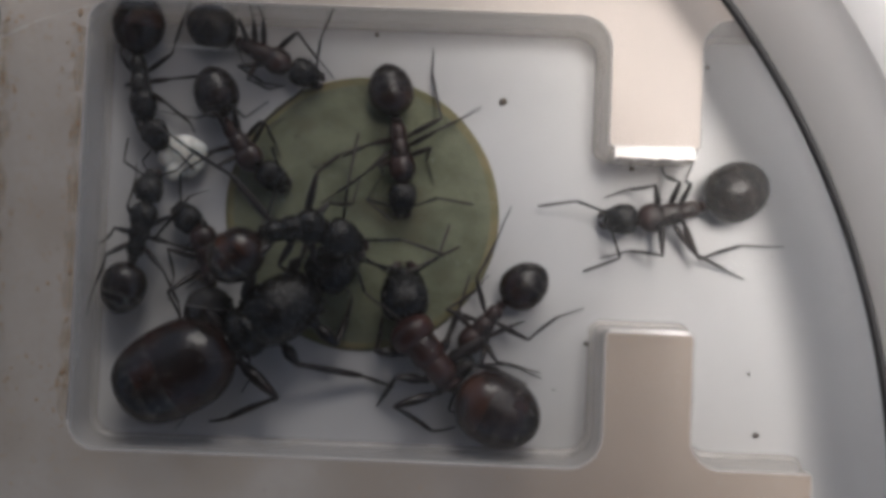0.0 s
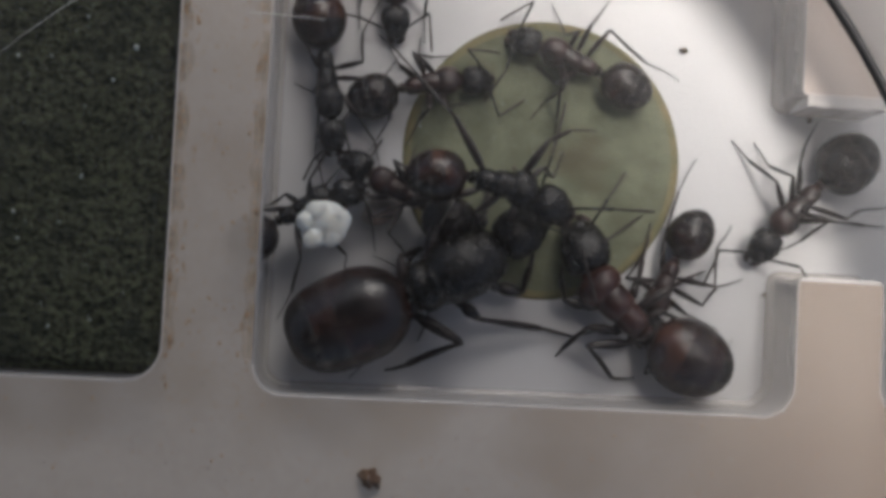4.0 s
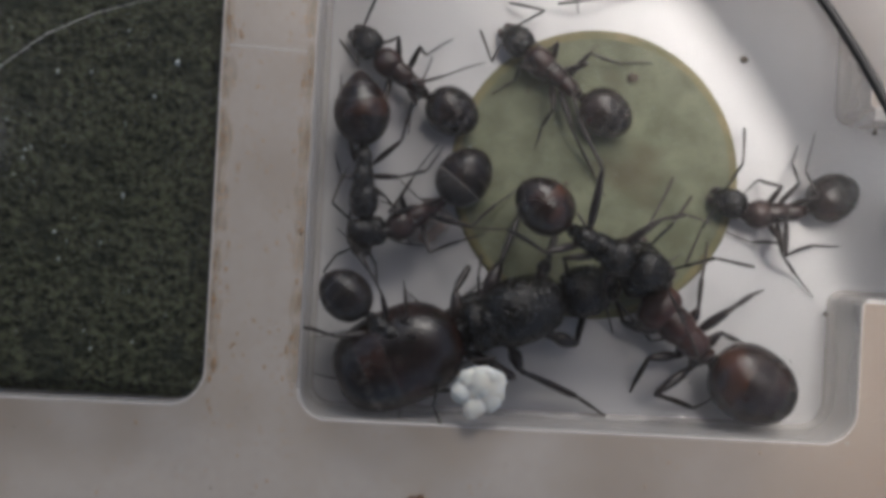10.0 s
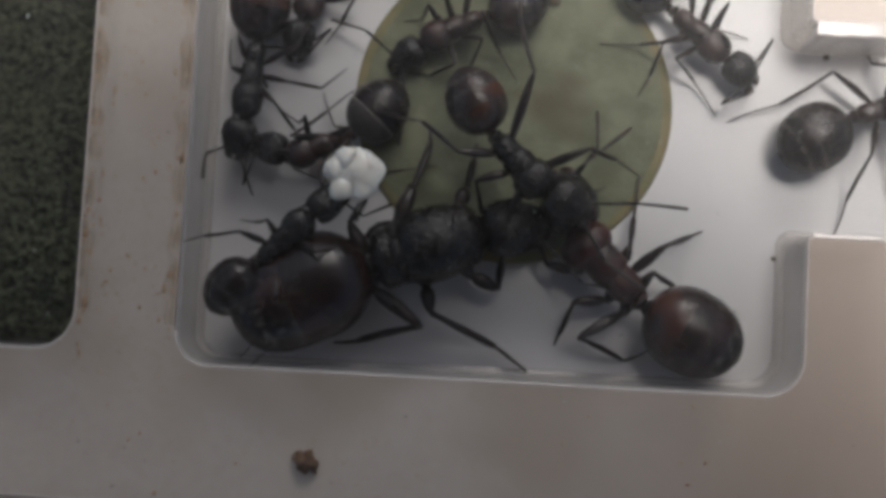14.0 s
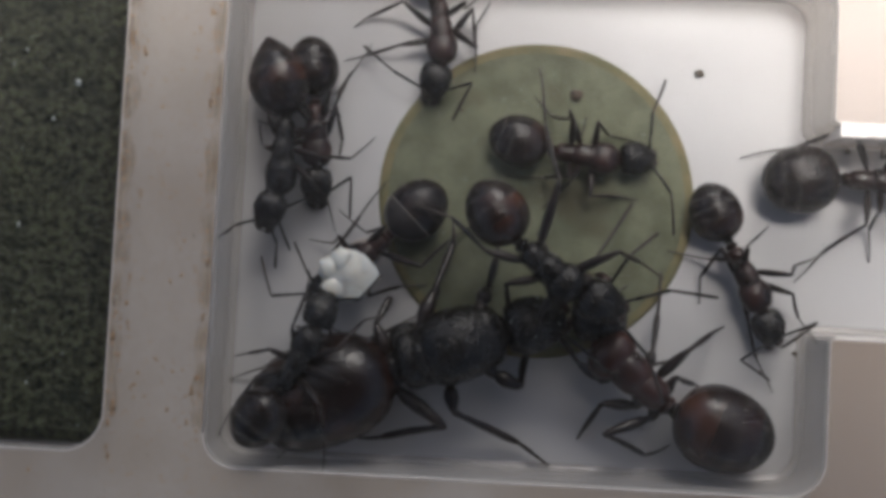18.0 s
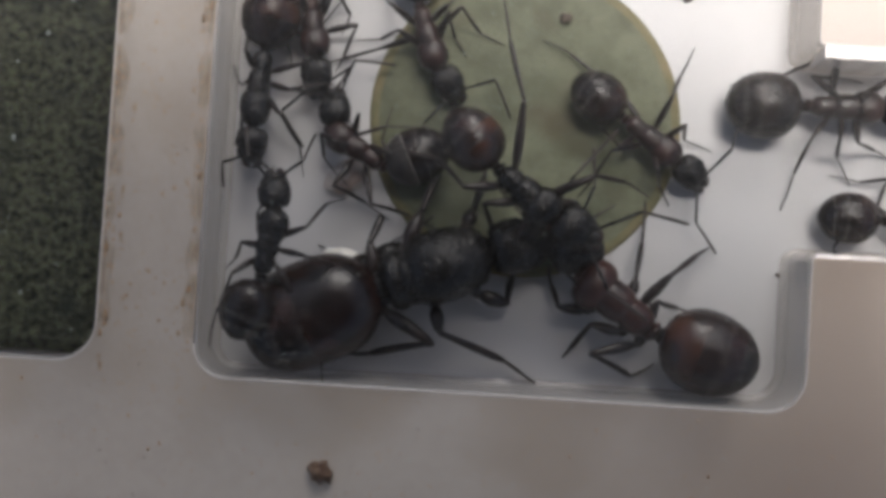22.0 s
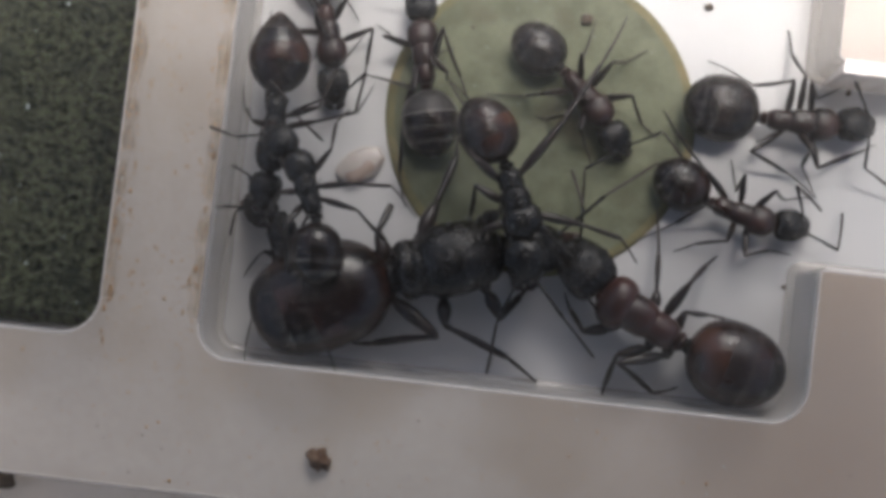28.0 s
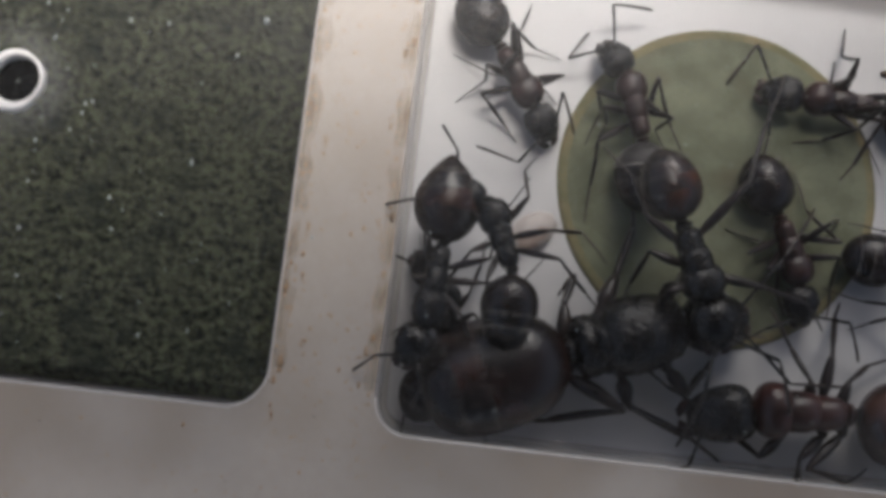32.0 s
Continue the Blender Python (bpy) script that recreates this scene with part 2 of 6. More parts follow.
# ---------------------------------------------------------------- mesh helpers
def link(name, bm, mat, parent=None, label="", smooth=True):
    """A bmesh in millimetres as one mesh object, under a parent where one is given."""
    for v in bm.verts:
        v.co *= MM
    for f in bm.faces:
        f.smooth = smooth
    me = bpy.data.meshes.new(name)
    bm.to_mesh(me)
    bm.free()
    me.materials.append(mat)
    ob = new(name, me)
    if parent is not None:
        ob.parent = parent
    if label:
        ob["label"] = label
    return ob


def part(name, bm, mat, parent, label="", smooth=True):
    return link(name, bm, mat, parent, label, smooth)


def thing(name, label, category, group="", kind=""):
    return tagged(new(name), label, category, group, kind)


def lathe(bm, prof, segs=20, box=1.0):
    """Rings along x: rows of x, half width, half height, centre height; closed at both ends."""
    rings = []
    for x, ry, rz, zc in prof:
        ring_now = []
        for i in range(segs):
            u, v = math.cos(2 * math.pi * i / segs), math.sin(2 * math.pi * i / segs)
            ring_now.append(bm.verts.new((x, ry * math.copysign(abs(u) ** box, u), zc + rz * math.copysign(abs(v) ** box, v))))
        rings.append(ring_now)
    for a, b in zip(rings, rings[1:]):
        for i in range(segs):
            j = (i + 1) % segs
            bm.faces.new((a[i], a[j], b[j], b[i]))
    bm.faces.new(list(reversed(rings[0])))
    bm.faces.new(rings[-1])
    bmesh.ops.recalc_face_normals(bm, faces=bm.faces)


def ease(prof, steps=4):
    """Smooths a short profile by Catmull-Rom steps."""
    p = [Vector(q) for q in prof]
    p = [p[0]] + p + [p[-1]]
    out = []
    for i in range(1, len(p) - 2):
        for s in range(steps):
            t = s / steps
            a, b, c, d = p[i - 1:i + 3]
            out.append(0.5 * ((2 * b) + (c - a) * t + (2 * a - 5 * b + 4 * c - d) * t * t + (3 * b - a - 3 * c + d) * t ** 3))
    out.append(p[-2])
    return [(v[0], max(v[1], 0.02), max(v[2], 0.02), v[3]) for v in [Vector((*q,)) for q in out]]


def tube(bm, pts, radii, segs=8):
    """A round bar through points, with a radius at each."""
    pts = [Vector(p) for p in pts]
    rings = []
    for i, p in enumerate(pts):
        d = (pts[min(i + 1, len(pts) - 1)] - pts[max(i - 1, 0)]).normalized()
        u = d.cross(Vector((0.13, 0.21, 0.97))).normalized()
        v = d.cross(u)
        rings.append([bm.verts.new(p + radii[i] * (math.cos(2 * math.pi * k / segs) * u + math.sin(2 * math.pi * k / segs) * v)) for k in range(segs)])
    for a, b in zip(rings, rings[1:]):
        for k in range(segs):
            j = (k + 1) % segs
            bm.faces.new((a[k], a[j], b[j], b[k]))
    bm.faces.new(list(reversed(rings[0])))
    bm.faces.new(rings[-1])
    bmesh.ops.recalc_face_normals(bm, faces=bm.faces)


def blob(bm, at, size, seed=0, rough=0.0, sub=2):
    """A rounded lump at a place, with half sizes."""
    r = bmesh.ops.create_icosphere(bm, subdivisions=sub, radius=1)
    for v in r["verts"]:
        k = 1 + rough * noise.noise(v.co * 1.7 + Vector((seed * 3.1, seed * 1.7, seed)))
        v.co = Vector((v.co.x * size[0] * k + at[0], v.co.y * size[1] * k + at[1], v.co.z * size[2] * k + at[2]))


def outline(corners, inset=0.0, steps=8):
    """A closed outline from corners (x, y, radius), walked with its inside to the left, moved inwards by inset."""
    n = len(corners)
    out = []
    for i in range(n):
        p, a, b = (Vector(corners[k % n][:2]) for k in (i, i - 1, i + 1))
        u, v = (p - a).normalized(), (b - p).normalized()
        nu, nv = Vector((-u.y, u.x)), Vector((-v.y, v.x))
        turn = u.x * v.y - u.y * v.x
        q = p + inset * (nu + nv) / max(1 + nu.dot(nv), 0.2)
        r = max(corners[i][2] + (-inset if turn > 0 else inset), 0.04)
        side = 1 if turn > 0 else -1
        half = math.tan(math.acos(max(-1, min(1, u.dot(v)))) / 2) * r
        c = q - u * half + side * r * nu
        a0 = math.atan2(-side * nu.y, -side * nu.x)
        sweep = math.acos(max(-1, min(1, u.dot(v)))) * side
        out += [(c.x + r * math.cos(a0 + sweep * s / steps), c.y + r * math.sin(a0 + sweep * s / steps)) for s in range(steps + 1)]
    return out


def wall_strip(bm, corners, profile):
    """The wall of a pocket: outlines at (inset, z), joined."""
    loops = [[bm.verts.new((x, y, z)) for x, y in outline(corners, d)] for d, z in profile]
    for a, b in zip(loops, loops[1:]):
        for i in range(len(a)):
            j = (i + 1) % len(a)
            bm.faces.new((a[i], a[j], b[j], b[i]))
    bmesh.ops.recalc_face_normals(bm, faces=bm.faces)


def filled(bm, loops, z):
    edges = []
    for loop in loops:
        vs = [bm.verts.new((x, y, z)) for x, y in loop]
        edges += [bm.edges.new((vs[i], vs[(i + 1) % len(vs)])) for i in range(len(vs))]
    bmesh.ops.triangle_fill(bm, use_beauty=True, use_dissolve=False, edges=edges)
    bmesh.ops.recalc_face_normals(bm, faces=bm.faces)
    if sum(f.normal.z for f in bm.faces) < 0:
        bmesh.ops.reverse_faces(bm, faces=bm.faces)


# ---------------------------------------------------------------- table and nest
bm = bmesh.new()
board = [(-75, -50, 6), (83, -50, 6), (83, 62, 6), (-75, 62, 6)]
wall_strip(bm, board, [(0, -16), (0, -5.5), (0.4, -4.4), (1.5, -4)])
filled(bm, [outline(board, 1.5)], -4)
tagged(link("table_top", bm, TABLE), "small pale matt table top under the ant nest", "table top", kind="structure")

CHAMBER = [(0, 0, 1.2), (22.05, 0, 1.4), (22.05, 5.65, 0.15), (25.6, 5.65, 0.15), (25.6, 0.15, 1.3), (30.6, 0.15, 0.12), (30.6, -9, 0.5),
           (40, -9, 1), (40, 28, 1), (29.5, 28, 1), (29.5, 18.8, 0.4), (25.6, 18.8, 1.3), (25.6, 13.4, 0.15), (21.95, 13.4, 0.15), (21.95, 18.8, 1.4), (0, 18.8, 1.2)]
CELL = [(-25.2, 0.30, 1.4), (-3.54, 0.30, 1.5), (-3.54, 19.2, 1.4), (-25.2, 19.2, 1.4)]
SLOT = [(-9.35, -8.2, 1.3), (20, -8.2, 1.3), (20, -4.85, 1.3), (-9.35, -4.75, 1.3)]
WALL = [(0.0, DEEP), (0.05, DEEP - 0.015), (0.09, DEEP - 0.05), (0.11, DEEP - 0.12), (0.14, 1.2), (0.18, 0.35), (0.24, 0.13), (0.34, 0.03), (0.46, 0.0)]

nest = thing("ant_nest", "milky beige plastic ant nest with milled chambers lying on table", "ant nest")
bm = bmesh.new()
filled(bm, [[(-36, -18), (44, -18), (44, 30), (-36, 30)]] + [outline(c, 0.0) for c in (CHAMBER, CELL, SLOT)], DEEP)
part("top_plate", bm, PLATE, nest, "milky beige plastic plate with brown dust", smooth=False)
bm = bmesh.new()
box = [(-36, -18), (44, -18), (44, 30), (-36, 30)]
lo, hi = [bm.verts.new((x, y, -4)) for x, y in box], [bm.verts.new((x, y, DEEP)) for x, y in box]
for i in range(4):
    j = (i + 1) % 4
    bm.faces.new((lo[i], lo[j], hi[j], hi[i]))
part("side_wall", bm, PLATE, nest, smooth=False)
bm = bmesh.new()
filled(bm, [box], -0.06)
part("base_plate", bm, FLOOR, nest, "white plastic base under the milky plate", smooth=False)
for name, corners in (("chamber_wall", CHAMBER), ("cell_wall", CELL), ("groove_wall", SLOT)):
    bm = bmesh.new()
    wall_strip(bm, corners, WALL)
    part(name, bm, RIM, nest, "rounded translucent plastic chamber edge")
bm = bmesh.new()
filled(bm, [outline(CHAMBER, 0.46)], 0.0)
part("chamber_floor", bm, FLOOR, nest, "smooth white chamber floor", smooth=False)
bm = bmesh.new()
filled(bm, [outline(SLOT, 0.46)], 0.0)
part("groove_floor", bm, GROOVE, nest, "beige groove floor", smooth=False)

# the ends of the two tabs: ledges added, near-white and tilted, to imitate their glint
for x0, x1, y0, y1 in ((22.12, 25.45, 12.86, 13.42), (22.2, 25.45, 5.63, 5.80)):
    bm = bmesh.new()
    n = 12
    prof = [(y0, 0.02), (y0, DEEP - 0.05), (y0 + 0.02, DEEP + 0.012), (y0 + 0.05, DEEP + 0.018), (y1, DEEP + 0.003)]
    loops = []
    for y, z in prof:
        loops.append([bm.verts.new((x0 + (x1 - x0) * i / n, y + 0.02 * math.sin(i * 1.9), z)) for i in range(n + 1)])
    for p, q in zip(loops, loops[1:]):
        for i in range(n):
            bm.faces.new((p[i], p[i + 1], q[i + 1], q[i]))
    bm.faces.new([l[0] for l in loops])
    bm.faces.new([l[-1] for l in reversed(loops)])
    bmesh.ops.recalc_face_normals(bm, faces=bm.faces)
    part("polished_edge", bm, GLINT, nest, "pale ledge on a plate tab, added for the glint of its edge", smooth=False)

for corners, inset, z, r in ((CHAMBER, 0.02, DEEP - 0.005, 0.026), (CELL, 0.02, DEEP - 0.005, 0.024), (SLOT, 0.02, DEEP - 0.005, 0.024)):
    bm = bmesh.new()
    loop = outline(corners, inset)
    loop = [p for k, p in enumerate(loop) if math.dist(p, loop[k - 1]) > 0.02]
    tube(bm, [(x, y, z) for x, y in loop + loop[:1]], [r] * (len(loop) + 1), 6)
    part("milled_lip", bm, RIM_LINE, nest, "thin pale milled edge line")

# clear cover sheet on the nest, dusty, its pale veil also painting in glare haze; the filling hole goes through it
COVER = bpy.data.materials.new("dusty_hazy_sheet")
COVER.use_nodes = True
nt = COVER.node_tree
nt.nodes.clear()
out, see, veil_bsdf, shine = (nt.nodes.new(k) for k in ("ShaderNodeOutputMaterial", "ShaderNodeBsdfTransparent", "ShaderNodeBsdfDiffuse", "ShaderNodeBsdfGlossy"))
veil_bsdf.inputs["Color"].default_value = (0.75, 0.74, 0.72, 1)
shine.inputs["Roughness"].default_value = 0.30
m1, m2 = nt.nodes.new("ShaderNodeMixShader"), nt.nodes.new("ShaderNodeMixShader")
co, n1, n2, mr, ad = (nt.nodes.new(k) for k in ("ShaderNodeTexCoord", "ShaderNodeTexNoise", "ShaderNodeTexNoise", "ShaderNodeMapRange", "ShaderNodeMath"))
n1.inputs["Scale"].default_value, n1.inputs["Detail"].default_value = 110, 5
n2.inputs["Scale"].default_value, n2.inputs["Detail"].default_value = 1500, 4
ad.operation = "MULTIPLY_ADD"
ad.inputs[1].default_value = 0.5
for n in (n1, n2):
    nt.links.new(co.outputs["Object"], n.inputs["Vector"])
nt.links.new(n2.outputs["Fac"], ad.inputs[0])
nt.links.new(n1.outputs["Fac"], ad.inputs[2])
mr.inputs["From Min"].default_value, mr.inputs["From Max"].default_value = 0.55, 1.0
mr.inputs["To Min"].default_value, mr.inputs["To Max"].default_value = FOG[0], FOG[1]
nt.links.new(ad.outputs[0], mr.inputs["Value"])
nt.links.new(mr.outputs[0], m1.inputs["Fac"])
nt.links.new(see.outputs[0], m1.inputs[1])
nt.links.new(veil_bsdf.outputs[0], m1.inputs[2])
m2.inputs["Fac"].default_value = 0.007
nt.links.new(m1.outputs[0], m2.inputs[1])
nt.links.new(shine.outputs[0], m2.inputs[2])
nt.links.new(m2.outputs[0], out.inputs["Surface"])
HOLE = (-13.35, 10.4)
bm = bmesh.new()
SHEET = [(-34, -16, 2), (42, -16, 2), (42, 28.5, 2), (-34, 28.5, 2)]
filled(bm, [outline(SHEET), [(HOLE[0] + 0.8 * math.cos(2 * math.pi * i / 48), HOLE[1] + 0.8 * math.sin(2 * math.pi * i / 48)) for i in range(48)]], 5.6)
cover = part("cover_sheet", bm, COVER, nest, "clear dusty plastic cover sheet with painted glare haze", smooth=False)
cover.visible_shadow = False
for x, y in ((-33, -15), (41, -15), (41, 27.5), (-33, 27.5)):
    bm = bmesh.new()
    tube(bm, [(x, y, DEEP), (x, y, 4), (x, y, 5.6)], [0.7, 0.7, 0.7], 12)
    part("spacer", bm, RIM, nest)

# the round green pad on the chamber floor
pad = thing("round_green_pad", "round sage green paper pad with brown edge on chamber floor", "pad")
bm = bmesh.new()
N = 120
edge = [5.78 * (1 + 0.006 * noise.noise(Vector((math.cos(2 * math.pi * i / N) * 3, math.sin(2 * math.pi * i / N) * 3, 0.4)))) for i in range(N)]
rows = [(0.0, 0.14), (0.5, 0.15), (0.9, 0.145), (0.972, 0.14)]
loops = []
for k, h in rows[1:]:
    loops.append([bm.verts.new((11.58 + edge[i] * k * math.cos(2 * math.pi * i / N), 10.33 + edge[i] * k * math.sin(2 * math.pi * i / N), h)) for i in range(N)])
mid = bm.verts.new((11.58, 10.33, 0.14))
for i in range(N):
    j = (i + 1) % N
    bm.faces.new((mid, loops[0][i], loops[0][j]))
    for a, b in zip(loops, loops[1:]):
        bm.faces.new((a[i], b[i], b[j], a[j]))
part("pad_sheet", bm, DISC, pad)
bm = bmesh.new()
prof = [(0.970, 0.141), (1.0, 0.135), (1.018, 0.12), (1.03, 0.07), (1.034, 0.0)]
loops = [[bm.verts.new((11.58 + edge[i] * k * math.cos(2 * math.pi * i / N), 10.33 + edge[i] * k * math.sin(2 * math.pi * i / N), h)) for i in range(N)] for k, h in prof]
for a, b in zip(loops, loops[1:]):
    for i in range(N):
        j = (i + 1) % N
        bm.faces.new((a[i], b[i], b[j], a[j]))
part("pad_edge", bm, DISC_EDGE, pad, "brown stained pad edge")

# the water cell: dark green sponge under a clear sheet with a filling hole
sponge = thing("sponge", "dark green fibrous sponge filling the water cell", "sponge")
bm = bmesh.new()
nx, ny = 290, 250
grid = []
for j in range(ny + 1):
    row = []
    for i in range(nx + 1):
        x, y = -24.9 + 21.2 * i / nx, 0.55 + 18.4 * j / ny
        h = 2.4 + 0.10 * noise.noise(Vector((x * 1.2, y * 1.2, 2))) + 0.10 * noise.noise(Vector((x * 2.6, y * 2.6, 5))) + 0.09 * noise.noise(Vector((x * 6.7 + 3, y * 6.7, 1)))
        side = min(x + 24.9, -3.7 - x, y - 0.55, 18.95 - y)
        h -= 0.8 * max(0, 0.5 - side)
        row.append(bm.verts.new((x, y, h)))
    grid.append(row)
for j in range(ny):
    for i in range(nx):
        x, y = -24.9 + 21.2 * (i + 0.5) / nx, 0.55 + 18.4 * (j + 0.5) / ny
        if math.hypot(x - HOLE[0], y - HOLE[1]) > 0.80:
            bm.faces.new((grid[j][i], grid[j][i + 1], grid[j + 1][i + 1], grid[j + 1][i]))
part("sponge_body", bm, SPONGE, sponge)
bm = bmesh.new()
rng = random.Random(4)
for k in range(80):
    x, y = rng.uniform(-20, -4.6), rng.uniform(1.2, 18)
    if k % 3 == 0:
        x, y = HOLE[0] + rng.gauss(0, 2.2), HOLE[1] + rng.gauss(1.0, 2.2)
    if math.hypot(x - HOLE[0], y - HOLE[1]) > 1.4:
        s = rng.uniform(0.025, 0.07) * (1.7 if rng.random() < 0.12 else 1)
        blob(bm, (x, y, 2.62), (s, s * rng.uniform(0.8, 2.0), s * 0.5), k, 0.5, 1)
tagged(part("lint", bm, LINT, sponge, "pale lint specks"), kind="stuff")

port = thing("filling_hole", "round black filling hole with frosted white rim above sponge", "hole")
bm = bmesh.new()
prof = [(0.0, 0.77, 2.2), (0.0, 0.77, 2.655), (0.03, 0.79, 2.665), (0.5, 0.89, 2.68), (0.85, 0.98, 2.66), (1.0, 1.04, 2.58), (1.0, 1.06, 2.3)]
ringv = []
for k, r, z in prof:
    ringv.append([])
    for a in [2 * math.pi * i / 48 for i in range(48)]:
        q = r * (1 + 0.03 * math.sin(2 * a) + 0.05 * k * noise.noise(Vector((2 * math.cos(a), 2 * math.sin(a), 3))))
        ringv[-1].append(bm.verts.new((HOLE[0] - 0.13 * k + q * math.cos(a), HOLE[1] - 0.04 * k + q * 1.04 * math.sin(a), z)))
for a, b in zip(ringv, ringv[1:]):
    for i in range(48):
        j = (i + 1) % 48
        bm.faces.new((a[i], a[j], b[j], b[i]))
bmesh.ops.recalc_face_normals(bm, faces=bm.faces)
part("hole_rim", bm, FROST, port, "frosted white rim")
bm = bmesh.new()
lathe_z = [[bm.verts.new((HOLE[0] + 0.79 * math.cos(2 * math.pi * i / 48), HOLE[1] + 0.82 * math.sin(2 * math.pi * i / 48), z)) for i in range(48)] for z in (2.7, 0.2)]
for i in range(48):
    j = (i + 1) % 48
    bm.faces.new((lathe_z[0][i], lathe_z[0][j], lathe_z[1][j], lathe_z[1][i]))
bm.faces.new(lathe_z[1])
part("hole_tube", bm, DARK, port, "black hole")

SMEAR = bpy.data.materials.new("dried_water_smear")
SMEAR.use_nodes = True
nt = SMEAR.node_tree
nt.nodes.clear()
out, see, film, mixer = (nt.nodes.new(k) for k in ("ShaderNodeOutputMaterial", "ShaderNodeBsdfTransparent", "ShaderNodeBsdfDiffuse", "ShaderNodeMixShader"))
film.inputs["Color"].default_value = (0.7, 0.7, 0.7, 1)
co, ball, grain, mul = (nt.nodes.new(k) for k in ("ShaderNodeTexCoord", "ShaderNodeTexGradient", "ShaderNodeTexNoise", "ShaderNodeMath"))
ball.gradient_type = "QUADRATIC_SPHERE"
zoom = nt.nodes.new("ShaderNodeVectorMath")
zoom.operation = "SCALE"
zoom.inputs["Scale"].default_value = 1 / (2.9 * MM)
grain.inputs["Scale"].default_value, grain.inputs["Detail"].default_value = 900, 5
mul.operation = "MULTIPLY"
nt.links.new(co.outputs["Object"], zoom.inputs[0])
nt.links.new(zoom.outputs[0], ball.inputs["Vector"])
nt.links.new(co.outputs["Object"], grain.inputs["Vector"])
nt.links.new(ball.outputs["Fac"], mul.inputs[0])
nt.links.new(grain.outputs["Fac"], mul.inputs[1])
half = nt.nodes.new("ShaderNodeMath")
half.operation = "MULTIPLY"
half.inputs[1].default_value = 0.55
nt.links.new(mul.outputs[0], half.inputs[0])
nt.links.new(half.outputs[0], mixer.inputs["Fac"])
nt.links.new(see.outputs[0], mixer.inputs[1])
nt.links.new(film.outputs[0], mixer.inputs[2])
nt.links.new(mixer.outputs[0], out.inputs["Surface"])
bm = bmesh.new()
filled(bm, [[(r * math.cos(2 * math.pi * i / 48), r * math.sin(2 * math.pi * i / 48)) for i in range(48)] for r in (2.9, 1.12)], 0)
smear = part("water_smear", bm, SMEAR, port, "grey dried water smear round the hole", smooth=False)
smear.matrix_basis = mm(HOLE[0] - 0.1, HOLE[1], 2.76)
smear.visible_shadow = False

bm = bmesh.new()
rng = random.Random(21)
for k in range(270):
    x, y = rng.uniform(-22, 30), rng.uniform(-7, 20)
    s = rng.uniform(0.013, 0.033) * (1.6 if rng.random() < 0.07 else 1)
    blob(bm, (x, y, 5.62), (s, s * rng.uniform(0.8, 2.2), s * 0.4), k, 0.5, 1)
scr = bmesh.new()
for k in range(9):
    x, y, a, n = rng.uniform(-18, 26), rng.uniform(-6, 18), rng.uniform(0, 6.28), rng.uniform(0.6, 2.2)
    bend = rng.uniform(-0.5, 0.5)
    tube(scr, [(x + n * q / 4 * math.cos(a + bend * q / 4), y + n * q / 4 * math.sin(a + bend * q / 4), 5.615) for q in range(5)], [0.0012, 0.0028, 0.003, 0.0028, 0.0012], 5)
tagged(part("scratches", scr, LINT, nest, "fine pale scratches on the cover sheet"), kind="stuff")
tagged(part("cover_dust", bm, LINT, nest, "pale dust grains on the cover sheet"), kind="stuff")

# ---------------------------------------------------------------- dirt, crumbs
def speck(x, y, z, size, mat, name="dirt_speck", label="small dark dirt speck on white chamber floor", rough=0.5):
    ob = thing(name, label, "dirt")
    bm = bmesh.new()
    blob(bm, (0, 0, size * 0.5), (size, size * 0.85, size * 0.6), x + y, rough, 2)
    part("grain", bm, mat, ob)
    ob.matrix_basis = mm(x, y, z)
    return ob


for x, y, s in ((17.55, 15.45, 0.17), (23.25, 12.75, 0.13), (29.0, 1.4, 0.13), (26.4, 17.3, 0.10), (21.55, 5.05, 0.10), (11.9, 18.2, 0.1), (28.6, 4.0, 0.08), (20.2, 3.0, 0.05), (16.0, 1.9, 0.04)):
    speck(x, y, 0, s, SPECK)
for x, y, s in ((8.6, 13.6, 0.07), (12.9, 14.38, 0.24), (10.4, 9.9, 0.1)):
    speck(x, y, 0.14, s, SPECK, label="small brown stain grain on green pad")
for x, y, s in ((-8.38, -5.4, 0.35), (-6.85, -5.5, 0.42)):
    speck(x, y, 0.5, s, SPECK, label="dark dirt lump in groove end", rough=0.7)

crumb = thing("crumb", "reddish brown food crumb lying on the beige plate", "crumb")
bm = bmesh.new()
for k, (x, y, z, a, b, c) in enumerate(((0, 0, 0.25, 0.32, 0.3, 0.26), (0.22, -0.1, 0.2, 0.24, 0.2, 0.2), (-0.2, 0.14, 0.2, 0.2, 0.22, 0.2), (0.1, 0.24, 0.16, 0.17, 0.18, 0.15), (0.34, -0.3, 0.1, 0.1, 0.12, 0.1), (0.02, -0.3, 0.14, 0.12, 0.17, 0.13))):
    blob(bm, (x, y, z), (a, b, c), k + 2, 0.7, 3)
part("crumb_body", bm, CRUMB, crumb)
crumb.matrix_basis = mm(4.87, -3.06, DEEP)

